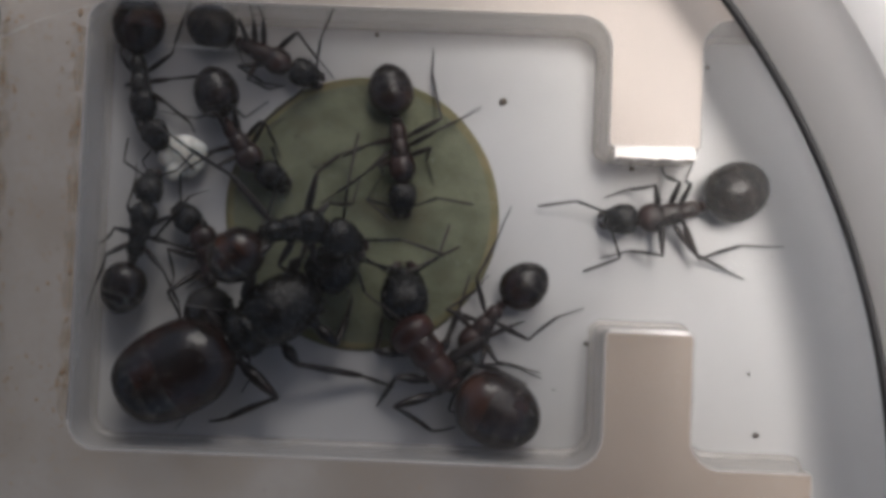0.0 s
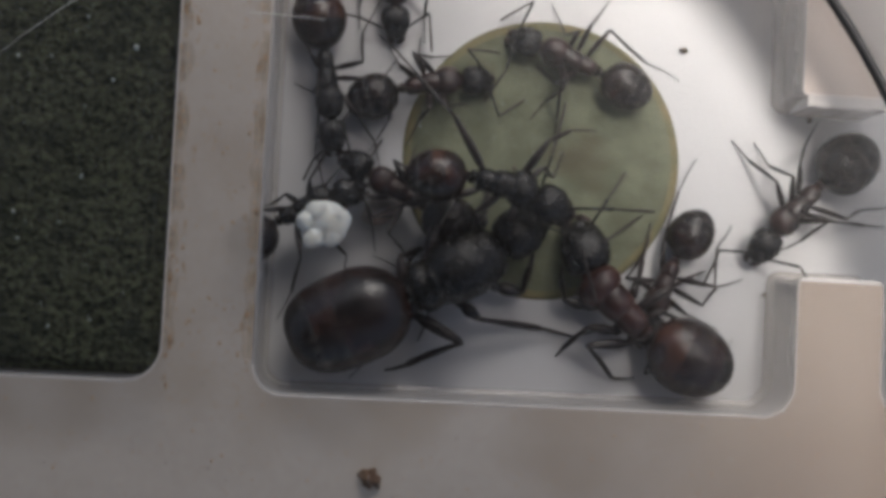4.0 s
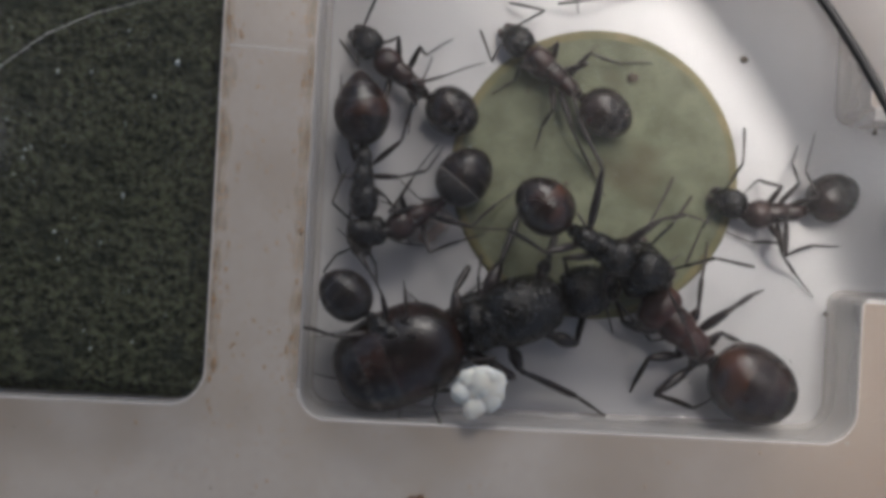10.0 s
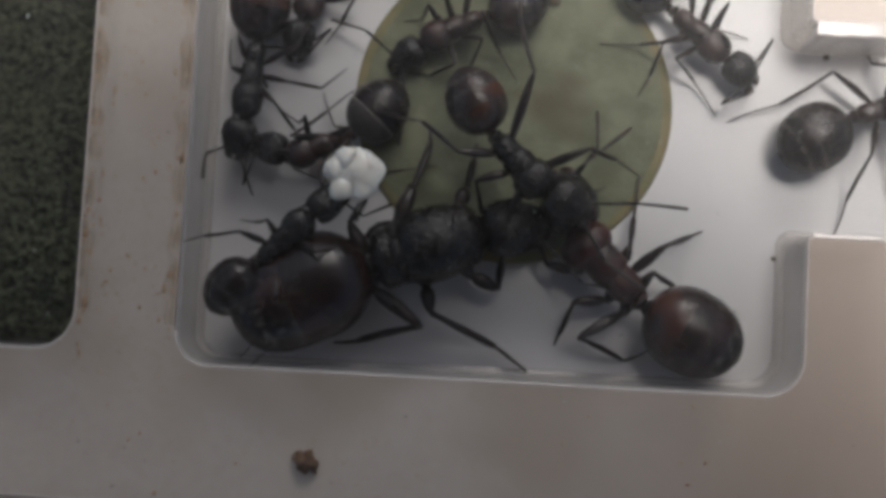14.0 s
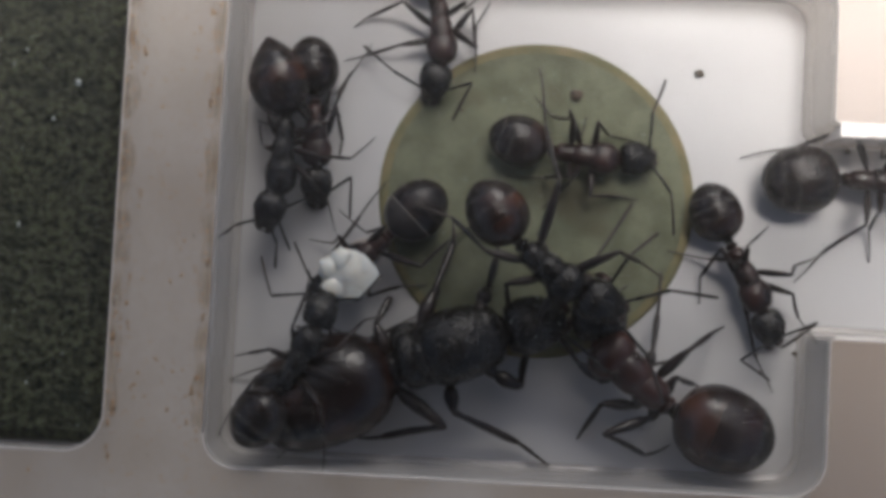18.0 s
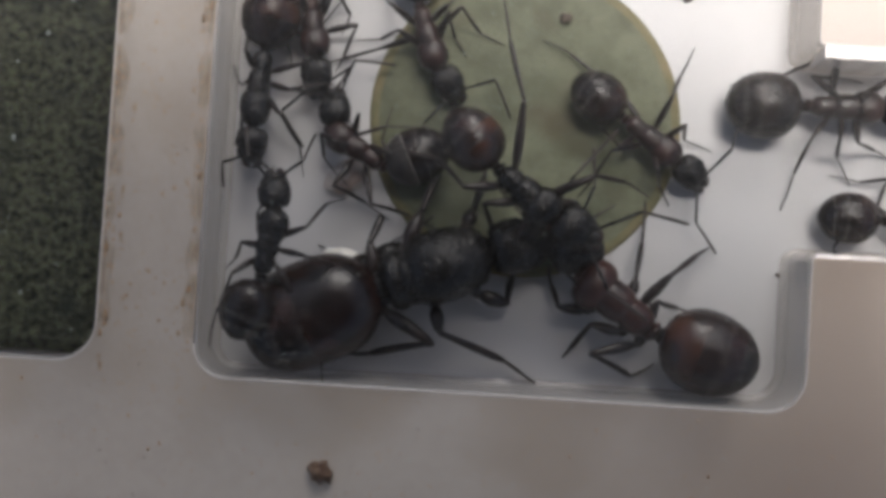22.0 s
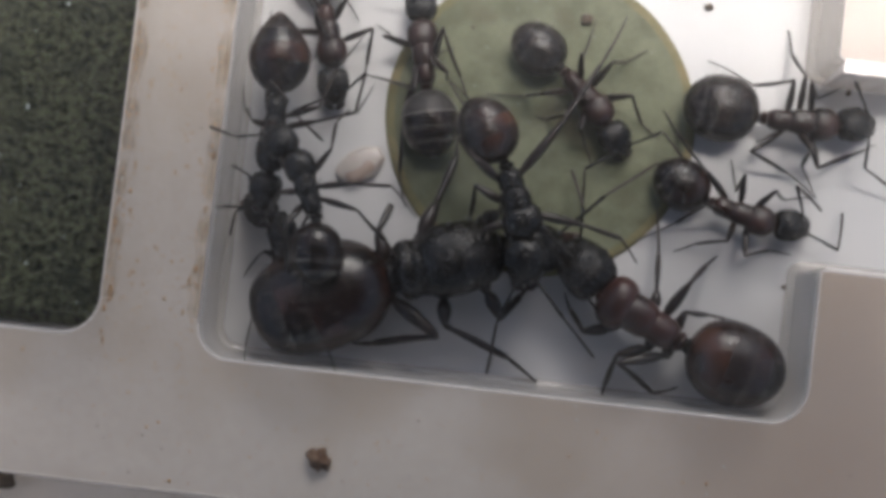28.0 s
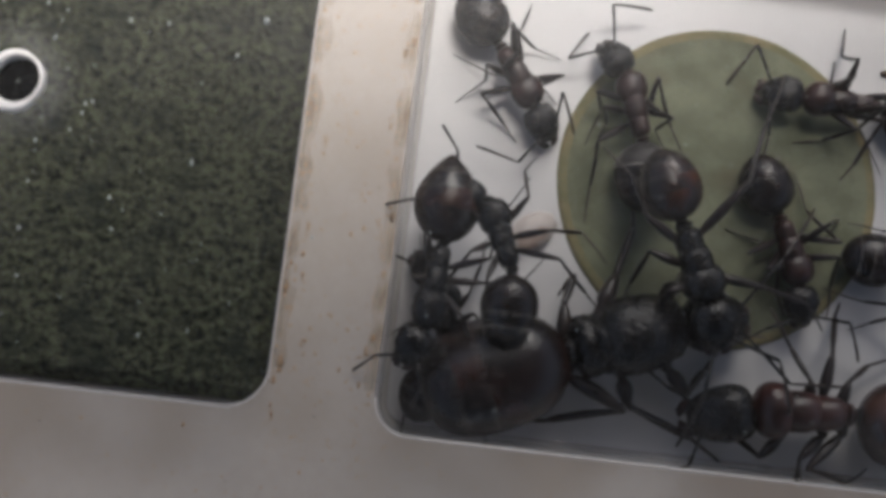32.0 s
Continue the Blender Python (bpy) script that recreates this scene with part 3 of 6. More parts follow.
rng = random.Random(11)
bm = bmesh.new()
bm2 = bmesh.new()
for k in range(900):
    if k < 470:
        x, y = rng.uniform(-3.45, -0.3), rng.uniform(-1.5, 19.5)
        if rng.random() < 0.55:
            x = rng.choice((-3.35, -0.45)) + rng.gauss(0, 0.16)
            x = max(-3.48, min(-0.26, x))
    else:
        x, y = rng.uniform(-14, 24), rng.uniform(-4.5, -0.3)
    s = rng.uniform(0.012, 0.036) * (1.7 if rng.random() < 0.1 else 1)
    blob(bm if rng.random() < 0.95 else bm2, (x, y, DEEP + s * 0.2), (s, s * rng.uniform(0.7, 1.8), s * 0.4), k, 0.5, 1)
dust = thing("plate_dust", "tiny rust brown dust grains on the beige plate", "dust", kind="stuff")
part("rust_dust", bm, RUST, dust)
bm = bmesh.new()
for k in range(120):
    left = rng.random() < 0.6
    x, y = (-3.44 + abs(rng.gauss(0, 0.24)) if left else -0.16 - abs(rng.gauss(0, 0.22))), rng.uniform(-0.5, 19.0)
    if not left and y < 0.8:
        continue
    s = rng.uniform(0.025, 0.075) * (1.7 if rng.random() < 0.1 else 1)
    blob(bm, (x, y, DEEP + 0.002), (s * 0.8, s * rng.uniform(0.9, 1.9), 0.005), k, 0.8, 2)
for k in range(34):
    u, v, many = rng.uniform(-3.3, -0.25), rng.uniform(0.2, 18.5), rng.choice((1, 1, 2, 3, 5))
    for q in range(many):
        s = rng.uniform(0.022, 0.058) * (1.6 if rng.random() < 0.15 else 1)
        x = max(-3.4, min(-0.2, u + rng.gauss(0, 0.16)))
        blob(bm, (x, v + rng.gauss(0, 0.2), DEEP + 0.002), (s, s * rng.uniform(0.6, 1.5), 0.006), 200 + k * 7 + q, 0.8, 2)
part("rust_stain", bm, STAIN, dust, "thin brown stains along the plate edges")
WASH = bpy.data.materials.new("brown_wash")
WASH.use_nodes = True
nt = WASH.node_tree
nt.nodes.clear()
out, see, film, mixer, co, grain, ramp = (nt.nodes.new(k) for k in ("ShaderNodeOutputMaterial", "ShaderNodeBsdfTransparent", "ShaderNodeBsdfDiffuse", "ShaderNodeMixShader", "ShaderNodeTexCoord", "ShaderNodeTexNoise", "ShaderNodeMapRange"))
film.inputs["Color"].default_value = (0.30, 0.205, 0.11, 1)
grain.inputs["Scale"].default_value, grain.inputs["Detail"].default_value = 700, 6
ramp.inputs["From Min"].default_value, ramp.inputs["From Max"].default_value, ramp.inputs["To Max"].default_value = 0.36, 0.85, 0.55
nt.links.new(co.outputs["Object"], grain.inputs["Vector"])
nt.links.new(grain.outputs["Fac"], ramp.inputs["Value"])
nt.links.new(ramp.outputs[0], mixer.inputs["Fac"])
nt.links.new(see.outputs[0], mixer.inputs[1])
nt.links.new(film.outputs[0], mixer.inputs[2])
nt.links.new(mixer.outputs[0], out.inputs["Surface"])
bm = bmesh.new()
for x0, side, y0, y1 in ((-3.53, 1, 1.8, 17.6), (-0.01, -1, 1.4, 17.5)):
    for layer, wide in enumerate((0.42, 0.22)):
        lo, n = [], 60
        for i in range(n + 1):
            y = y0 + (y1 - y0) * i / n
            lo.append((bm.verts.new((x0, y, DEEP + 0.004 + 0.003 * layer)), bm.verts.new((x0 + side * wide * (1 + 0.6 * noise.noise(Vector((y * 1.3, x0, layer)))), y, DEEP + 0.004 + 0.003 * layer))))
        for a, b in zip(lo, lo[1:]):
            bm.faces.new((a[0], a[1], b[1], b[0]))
bmesh.ops.recalc_face_normals(bm, faces=bm.faces)
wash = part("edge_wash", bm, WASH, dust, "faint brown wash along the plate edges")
wash.visible_shadow = False
part("dark_dust", bm2, SPECK, dust)


# ---------------------------------------------------------------- ants
def gaster_profile(L, wide, high, point=0.5):
    """Rings of a gaster of length L, from the waist (x = 0) back to its tip."""
    n, out = 40, []
    for i in range(n + 1):
        t = i / n
        r = max(0.0, 1 - abs((t - 0.46) / (0.47 if t < 0.46 else 0.55)) ** (2.3 - (0.3 if t < 0.46 else 0.75) * point)) ** (0.5 + 0.32 * point * (t > 0.46))
        out.append((-L * t, max(wide * r, 0.03), max(high * r, 0.03), -0.10 * high * math.sin(math.pi * t)))
    return out


def hair(bm, p, d, length, half=0.006):
    u = d.cross(Vector((0, 0, 1))).normalized() * half
    bm.faces.new([bm.verts.new(c) for c in (p - u, p + u, p + d * length)])


def bristles(bm, prof, rng, ends, count, length):
    """Pale hairs: a comb along the rear edge of each plate, and some strewn over the upper side."""
    spots = [(rng.randrange(3, len(prof) - 2), rng.uniform(0.15, math.pi - 0.15), rng.uniform(0.6, 1.1)) for k in range(count)]
    for e in ends:
        spots += [(e, 0.25 + (math.pi - 0.5) * (k + rng.uniform(-0.4, 0.4)) / 29, rng.uniform(0.7, 1.7)) for k in range(30)]
    for i, a, k in spots:
        x, ry, rz, zc = prof[i]
        p = Vector((x, 1.02 * ry * math.cos(a), zc + 1.02 * rz * math.sin(a)))
        hair(bm, p, Vector((-0.85, 0.40 * math.cos(a), 0.38 * math.sin(a))).normalized(), length * k)


def sclerite(bm, x0, x1, wide, high, zc, power=2.6, lean=0.0, segs=20):
    """A domed plate of the middle body from x0 to x1."""
    n, prof = 14, []
    for i in range(n + 1):
        t = i / n
        u = t + lean * t * (1 - t)
        r = max(0.0, 1 - abs(2 * u - 1) ** power) ** 0.5
        prof.append((x0 + (x1 - x0) * t, max(wide * r, 0.02), max(high * r, 0.02), zc))
    lathe(bm, prof, segs, box=0.86)


def bar_along(length, prof, segs=8, bow=0.0):
    """A limb segment along x: rows of (share of the length, radius), bowed sideways by a share of the length."""
    bm = bmesh.new()
    tube(bm, [(length * q, 0, bow * length * math.sin(math.pi * q)) for q, r in prof], [r for q, r in prof], segs)
    return bm


def swung(rest, way, at):
    """The pose of a segment that lies along x, swung from its rest direction to the given way."""
    turn = Vector(rest).rotation_difference(way) @ Vector((1, 0, 0)).rotation_difference(rest)
    return Matrix.Translation(Vector(at) * MM) @ turn.to_matrix().to_4x4()


def bend_leg(limb, foot, roll, trail):
    """Knee, ankle and foot of a leg that reaches for a foothold: roll leans the knee about the line from hip to ankle, trail turns the tarsus."""
    h, (l1, l2, l3) = limb["hip"], limb["lengths"]
    f = Vector(foot)
    d = Vector((f.x - h.x, f.y - h.y))
    d = d.normalized() if d.length > 1e-4 else Vector((0, limb["side"]))
    c, s = math.cos(trail), math.sin(trail)
    toe = Vector((d.x * c - d.y * s, d.x * s + d.y * c, -0.22)).normalized() * l3
    v = f - toe - h
    far = max(abs(l1 - l2) * 1.08 + 0.05, min(v.length, 0.992 * (l1 + l2)))
    v = v.normalized()
    along = (l1 * l1 - l2 * l2 + far * far) / (2 * far)
    rise = math.sqrt(max(l1 * l1 - along * along, 0.0))
    up = (Vector((0, 0, 1)) - v * v.z).normalized()
    k = h + v * along + rise * (math.cos(roll) * up + math.sin(roll) * v.cross(up))
    a = h + v * far
    return k, a, a + toe


def set_leg(limb, foot, roll, trail):
    """Poses of femur, tibia and tarsus, the last two in the femur's space."""
    k, a, f = bend_leg(limb, foot, roll, trail)
    h, rest = limb["hip"], Vector((0, limb["side"], -0.15)).normalized()
    femur = swung(rest, k - h, h)
    back = femur.inverted()
    return femur, back @ swung(rest, a - k, k), back @ swung(rest, f - a, a)


def leg(root, hip, knee, ankle, foot, thick, mat):
    """A jointed leg: femur with tibia and tarsus under it, and its coxa on the body. Points in the ant's own space."""
    h, k, a, f = (Vector(p) for p in (hip, knee, ankle, foot))
    l1, l2, l3 = (k - h).length, (a - k).length, (f - a).length
    inner = h + Vector((-0.12 * h.x, -0.72 * h.y, 0.08))
    bm = bmesh.new()
    tube(bm, [inner, inner.lerp(h, 0.4), inner.lerp(h, 0.8), h, h + (h - inner).normalized() * thick], [thick * v for v in (1.6, 1.85, 1.6, 1.15, 0.6)])
    part("coxa", bm, mat, root)
    femur = part("leg", bar_along(l1, [(q, thick * r) for q, r in ((-0.02, 0.6), (0.04, 0.95), (0.12, 0.85), (0.28, 1.42), (0.5, 1.55), (0.75, 1.2), (0.93, 0.85), (1.0, 0.5))], bow=0.03), mat, root)
    bm = bar_along(l2, [(q, thick * r) for q, r in ((-0.01, 0.45), (0.05, 0.66), (0.12, 0.58), (0.5, 0.82), (0.85, 0.78), (0.97, 0.6), (1.0, 0.4))], bow=-0.02)
    for q in range(9):
        p = Vector((l2 * (0.2 + 0.09 * q), 0, 0))
        out = Vector((0, math.cos(q * 2.4), math.sin(q * 2.4)))
        hair(bm, p + out * thick * 0.6, (Vector((1, 0, 0)) + out * 0.7).normalized(), thick * 1.4, 0.006)
    shin = part("tibia", bm, mat, femur)
    toe = part("tarsus", bar_along(l3, [(q, thick * r) for q, r in ((0.0, 0.36), (0.08, 0.44), (0.46, 0.42), (0.5, 0.30), (0.54, 0.36), (0.68, 0.34), (0.71, 0.25), (0.75, 0.32), (0.86, 0.3), (0.89, 0.22), (0.93, 0.3), (1.0, 0.16))], 6, 0.05), TOE, femur)
    limb = {"femur": femur, "tibia": shin, "tarsus": toe, "hip": h, "lengths": (l1, l2, l3), "side": 1 if h.y > 0 else -1, "foot": f}
    # how the knee leans and the tarsus trails at rest
    d, e = Vector((f.x - h.x, f.y - h.y)), Vector((f.x - a.x, f.y - a.y))
    limb["trail"] = math.atan2(d.x * e.y - d.y * e.x, d.dot(e))
    v = (a - h).normalized()
    up = (Vector((0, 0, 1)) - v * v.z).normalized()
    limb["roll"] = math.atan2((k - h).dot(v.cross(up)), (k - h).dot(up))
    return limb


WORKER_LEGS = [
    ((0.42, 0.26, -0.2), (1.15, 1.25, 0.45), (2.05, 1.70, -0.62), (3.0, 2.05, -0.9)),
    ((-0.02, 0.28, -0.2), (0.10, 1.70, 0.50), (-0.35, 2.80, -0.62), (-0.95, 3.75, -0.9)),
    ((-0.42, 0.26, -0.2), (-1.10, 1.75, 0.55), (-2.55, 2.45, -0.62), (-3.95, 3.05, -0.9)),
]


def mirrored(rows, s=1.0):
    return [[(x * s, y * s * side, z * s) for x, y, z in r] for side in (1, -1) for r in rows]


def ant(name, label, gm, mh, gl, gw, gh, body, headsize, legs, thick, red, seed, group="ants of the colony", point=0.4, category="ant", antenna=1.0, bulky=False, seam=None, plates_look="gggg"):
    """An ant that looks along x. gm, mh: from the middle to the gaster's and the head's centre; gl, gw, gh: the gaster's length and half sizes."""
    rng = random.Random(seed)
    root = thing(name, label, category, group)
    hg, hh = 0.5 * gm, 0.5 * mh
    shell = (BLACK, RUSTY, RUDDY)[int(red)]
    # middle body: a slim core that carries the domed plates
    bm = bmesh.new()
    B = body
    xf = mh - 0.47 * headsize
    if bulky:
        rows = [(-hg * 0.84, 0.12 * B, 0.14 * B, -0.1 * B), (-hg * 0.66, 0.33 * B, 0.32 * B, -0.04 * B), (-hg * 0.30, 0.43 * B, 0.40 * B, 0.0), (xf * 0.20, 0.49 * B, 0.45 * B, 0.04 * B),
                (xf * 0.60, 0.43 * B, 0.40 * B, 0.03 * B), (xf * 0.86, 0.27 * B, 0.27 * B, 0.0), (xf + 0.05, 0.13 * B, 0.13 * B, 0.0)]
    else:
        rows = [(-hg * 0.84, 0.09 * B, 0.12 * B, -0.12 * B), (-hg * 0.66, 0.22 * B, 0.29 * B, -0.05 * B), (-hg * 0.36, 0.29 * B, 0.35 * B, 0.0), (-hg * 0.02, 0.30 * B, 0.36 * B, 0.02 * B), (xf * 0.30, 0.36 * B, 0.37 * B, 0.04 * B),
                (xf * 0.55, 0.41 * B, 0.41 * B, 0.04 * B), (xf * 0.84, 0.26 * B, 0.27 * B, 0.02 * B), (xf + 0.06, 0.10 * B, 0.11 * B, 0.0)]
    lathe(bm, ease(rows), 20, box=0.9)
    meso = part("mesosoma", bm, shell, root, "dark red brown middle body" if red else "")
    if bulky:
        plates = (("pronotum", xf * 0.40, xf * 0.98, 0.42, 0.40, 0.0, 2.4, 0.35), ("mesoscutum", -hg * 0.60, xf * 0.84, 0.50, 0.49, 0.05, 2.5, 0.10),
                  ("scutellum", -hg * 0.62, -hg * 0.30, 0.30, 0.43, 0.06, 2.2, 0.0), ("propodeum", -hg * 0.88, -hg * 0.30, 0.41, 0.39, -0.02, 2.6, 0.3))
    else:
        plates = (("pronotum", xf * 0.10, xf * 0.98, 0.49, 0.45, 0.05, 2.4, 0.0), ("mesonotum", -hg * 0.42, xf * 0.55, 0.36, 0.41, 0.05, 3.0, 0.0),
                  ("propodeum", -hg * 0.86, xf * 0.00, 0.30, 0.40, -0.01, 3.2, 0.2))
    for pname, x0, x1, wide, high, zc, power, lean in plates:
        bm = bmesh.new()
        sclerite(bm, x0, x1, wide * B, high * B, zc * B, power, lean)
        part(pname, bm, shell, meso)
    # petiole scale
    bm = bmesh.new()
    lathe(bm, ease([(-hg * 0.78, 0.09 * B, 0.09 * B, -0.14 * B), (-hg * 0.88, 0.20 * B, 0.30 * B, 0.0), (-hg * 0.96, 0.17 * B, 0.24 * B, -0.02 * B), (-hg * 1.06, 0.08 * B, 0.08 * B, -0.14 * B)], 3), 12)
    part("petiole", bm, shell, root)
    # gaster, turning at the waist: a membrane core under four overlapping plates
    bm = bmesh.new()
    start = gm - hg - gl * 0.5
    prof = [(x - start, a, b, c) for x, a, b, c in gaster_profile(gl, gw, gh, point)]
    lathe(bm, [(0.02, 0.09 * B, 0.09 * B, -0.1 * B)] + [(x, a * 0.985, b * 0.985, c) for x, a, b, c in prof], 28)
    gas = part("gaster", bm, seam or MEMBRANE, root, "glossy dark segmented gaster")
    gas.matrix_basis = mm(-hg, 0, 0)
    cuts = (0, 14, 23, 31, 40)
    for q, (a, b) in enumerate(zip(cuts, cuts[1:])):
        bm = bmesh.new()
        rows = prof[a + (1 if seam and q == 1 else 0):b + 1]
        rows = [(x, w * (0.998 + 0.004 * i / (len(rows) - 1)), h * (0.998 + 0.004 * i / (len(rows) - 1)), c) for i, (x, w, h, c) in enumerate(rows)]
        if q:
            rows.insert(1, tuple(0.95 * p + 0.05 * r for p, r in zip(rows[0], rows[1])))
        if q < 3:
            x, w, h, c = rows[-1]
            rows.insert(-1, tuple(0.06 * p + 0.94 * r for p, r in zip(rows[-2], rows[-1])))
            rows.append((x - 0.002 * gl, w * 0.997, h * 0.997, c))
        lathe(bm, rows, 28)
        look_of = plates_look[q]
        part("tergite", bm, {"g": GASTER, "f": FLUSH, "d": DUSKY, "w": DOWNY}[look_of], gas, {"f": "amber brown flushed gaster plate", "w": "dusty grey gaster plate"}.get(look_of, ""))
    bm = bmesh.new()
    bristles(bm, prof, rng, cuts[2:4], 45, 0.13 * gl / 2.2)
    tagged(part("bristles", bm, HAIR, gas), kind="stuff")
    # head with eyes, jaws and feelers
    S = headsize
    bm = bmesh.new()
    c = mh - hh
    lathe(bm, ease([(c - 0.50 * S, 0.20 * S, 0.14 * S, 0.0), (c - 0.45 * S, 0.36 * S, 0.26 * S, 0.0), (c - 0.24 * S, 0.45 * S, 0.35 * S, 0.02 * S), (c + 0.04 * S, 0.44 * S, 0.35 * S, 0.0), (c + 0.28 * S, 0.36 * S, 0.28 * S, -0.06 * S),
                    (c + 0.43 * S, 0.27 * S, 0.18 * S, -0.12 * S), (c + 0.50 * S, 0.15 * S, 0.09 * S, -0.14 * S)]), 20, box=0.84)
    head = part("head", bm, BLACK, root)
    head.matrix_basis = mm(hh, 0, 0.02 * B)
    bm = bmesh.new()
    blob(bm, (c + 0.32 * S, 0, 0.06 * S), (0.18 * S, 0.15 * S, 0.09 * S), seed, 0.1, 2)
    part("clypeus", bm, BLACK, head)
    feelers = []
    scape, lash = 1.08 * S * antenna, 1.25 * S * antenna
    for side in (1, -1):
        bm = bmesh.new()
        blob(bm, (c - 0.04 * S, side * 0.385 * S, 0.14 * S), (0.12 * S, 0.065 * S, 0.10 * S), 1, 0, 2)
        part("eye", bm, EYE, head)
        bm = bmesh.new()
        tube(bm, [(c + 0.34 * S, side * 0.20 * S, -0.22 * S), (c + 0.48 * S, side * 0.20 * S, -0.26 * S), (c + 0.58 * S, side * 0.11 * S, -0.28 * S), (c + 0.61 * S, side * 0.02 * S, -0.28 * S)], [0.10 * S, 0.11 * S, 0.08 * S, 0.02 * S])
        part("mandible", bm, RUSTY, head)
        w = min(0.040 * S, 0.062)
        arm = part("antenna", bar_along(scape, ((0, w * 1.1), (0.04, w * 0.8), (0.5, w), (0.95, w * 1.15), (1, w * 0.7)), 7, 0.04), BLACK, head)
        tip = part("flagellum", bar_along(lash, ((0, w * 0.6), (0.06, w * 0.85), (0.3, w * 0.9), (0.7, w * 1.1), (0.95, w), (1, w * 0.4)), 7, 0.05), TOE, head)
        feelers.append({"scape": arm, "lash": tip, "long": scape, "root": Vector((c + 0.30 * S, side * 0.15 * S, 0.10 * S)), "side": side,
                        "out": radians(52 + rng.uniform(-12, 12)), "fold": radians(22 + rng.uniform(-14, 14))})
    limbs = [leg(root, *r, thick, LIMB) for r in legs]
    return {"root": root, "head": head, "gaster": gas, "legs": limbs, "feelers": feelers, "hg": hg, "hh": hh, "c": c, "S": S, "B": B, "footholds": {}, "feels": {}}


def worker(label, gm, mh, seed, gl=2.25, gw=0.98, gh=0.9, red=True, point=0.3, size=1.0, lift=0.95, seam=None, reach=(1.0, 1.0), feel=1.0, plates_look="gggg"):
    rng = random.Random(seed * 7)
    low = -lift + 0.06
    legs = []
    for n_leg, r in enumerate(mirrored(WORKER_LEGS, size)):
        rows, out = [], reach[n_leg >= 3]
        for i, p in enumerate(r):
            j = 0.0 if i == 0 else 0.16 * i
            z = p[2] if i < 2 else (low + 0.18 if i == 2 else low)
            rows.append((p[0] + rng.uniform(-j, j), (p[1] + rng.uniform(-j, j) * 0.7) * (out if i else 1), z))
        legs.append(rows)
    return ant("worker_ant", label, gm, mh, gl * size, gw * size, gh * size, 1.2 * size, 1.34 * size, legs, 0.088 * size, red, seed, point=point, seam=seam, antenna=feel, plates_look=plates_look)


MAJOR_LEGS = [
     [(-1.8, 0.64, -0.3), (-1.11, 2.46, 0.1), (-2.99, 1.93, -1.2), (-3.47, 1.01, -1.4)],
     [(-1.07, 0.75, -0.3), (-0.16, 1.63, 0.0), (-0.59, 2.85, -1.3), (-0.72, 3.23, -1.4)],
     [(0.47, 0.89, -0.2), (1.21, 1.68, 0.0), (1.82, 1.04, -1.0), (2.26, 0.6, -1.3)],
     [(-0.48, -0.52, -0.2), (-0.21, -1.12, 0.1), (0.5, -2.27, -0.6), (1.38, -3.47, -1.2)],
     [(-0.9, -0.35, -0.2), (-1.07, -2.09, 0.1), (-1.51, -3.66, -1.1), (-1.68, -4.16, -1.3)],
     [(-1.55, -0.1, -0.3), (-1.6, -1.15, 0.2), (-2.66, -1.98, -0.9), (-3.95, -2.55, -1.3)],
]
QUEEN_LEGS = [
     [(-2.5, -0.75, -0.35), (-1.9, -3.07, -0.15), (-4.4, -2.62, -1.35), (-5.2, -2.28, -1.55)],
     [(-0.51, -1.29, -0.45), (-0.48, -2.33, -0.35), (1.48, -4.28, -1.25), (2.34, -5.43, -1.65)],
     [(1.09, -1.37, -0.45), (1.36, -2.55, -0.55), (2.29, -1.8, -1.25), (2.97, -1.15, -1.55)],
     [(-2.29, 0.17, -0.05), (-2.46, 1.53, 0.45), (-1.42, 1.44, -0.25), (-2.09, 0.95, -0.75)],
     [(-0.92, 1.02, 0.25), (0.24, 1.93, 0.65), (1.3, 3.15, -0.75), (1.56, 3.75, -1.15)],
     [(1.46, 1.11, 0.25), (2.17, 1.3, 0.25), (2.92, 2.18, -0.75), (3.27, 2.53, -1.25)],
]
NURSE_LEGS = [
     [(-0.62, 0.1, 0.0), (-2.06, 2.38, 0.9), (-3.88, 3.86, 0.1), (-5.44, 5.22, -0.5)],
     [(-0.68, -0.31, 0.0), (-1.84, -1.24, 0.5), (-3.57, -1.26, -0.3), (-4.78, -1.88, -0.9)],
     [(0.1, -0.34, -0.1), (-0.61, -1.39, 0.3), (0.27, -2.47, -0.9), (1.01, -3.22, -1.9)],
     [(0.6, 0.29, 0.0), (1.39, 2.06, 0.6), (2.37, 2.92, -0.3), (3.3, 3.17, -0.9)],
     [(0.72, 0.14, 0.0), (1.52, 0.99, 0.3), (2.6, 1.11, -0.9), (2.91, 1.88, -1.7)],
     [(0.73, -0.35, -0.1), (0.8, -1.3, 0.3), (1.51, -2.27, -0.9), (1.99, -2.98, -1.9)],
]

queen = ant("queen_ant", "large black queen ant with swollen glossy gaster resting in the corner", 4.9, 3.2, 5.2, 1.98, 1.6, 2.75, 2.3, QUEEN_LEGS, 0.195, False, 3, point=-0.4, bulky=True, plates_look="dddg")
major = ant("major_ant", "big black ant with round glossy gaster and red brown middle", 4.1, 2.7, 3.7, 1.58, 1.38, 2.05, 2.25, MAJOR_LEGS, 0.145, 2, 5, point=0.1, antenna=0.6, plates_look="fddg")
nurse = ant("worker_ant", "worker ant with reddish gaster climbing over the queen", 2.7, 2.3, 2.5, 1.08, 1.0, 1.55, 1.7, NURSE_LEGS, 0.115, False, 6, point=0.35, plates_look="ffdg")
scout = worker("black worker ant walking over the green pad", 2.55, 2.2, 21, plates_look="dggg")
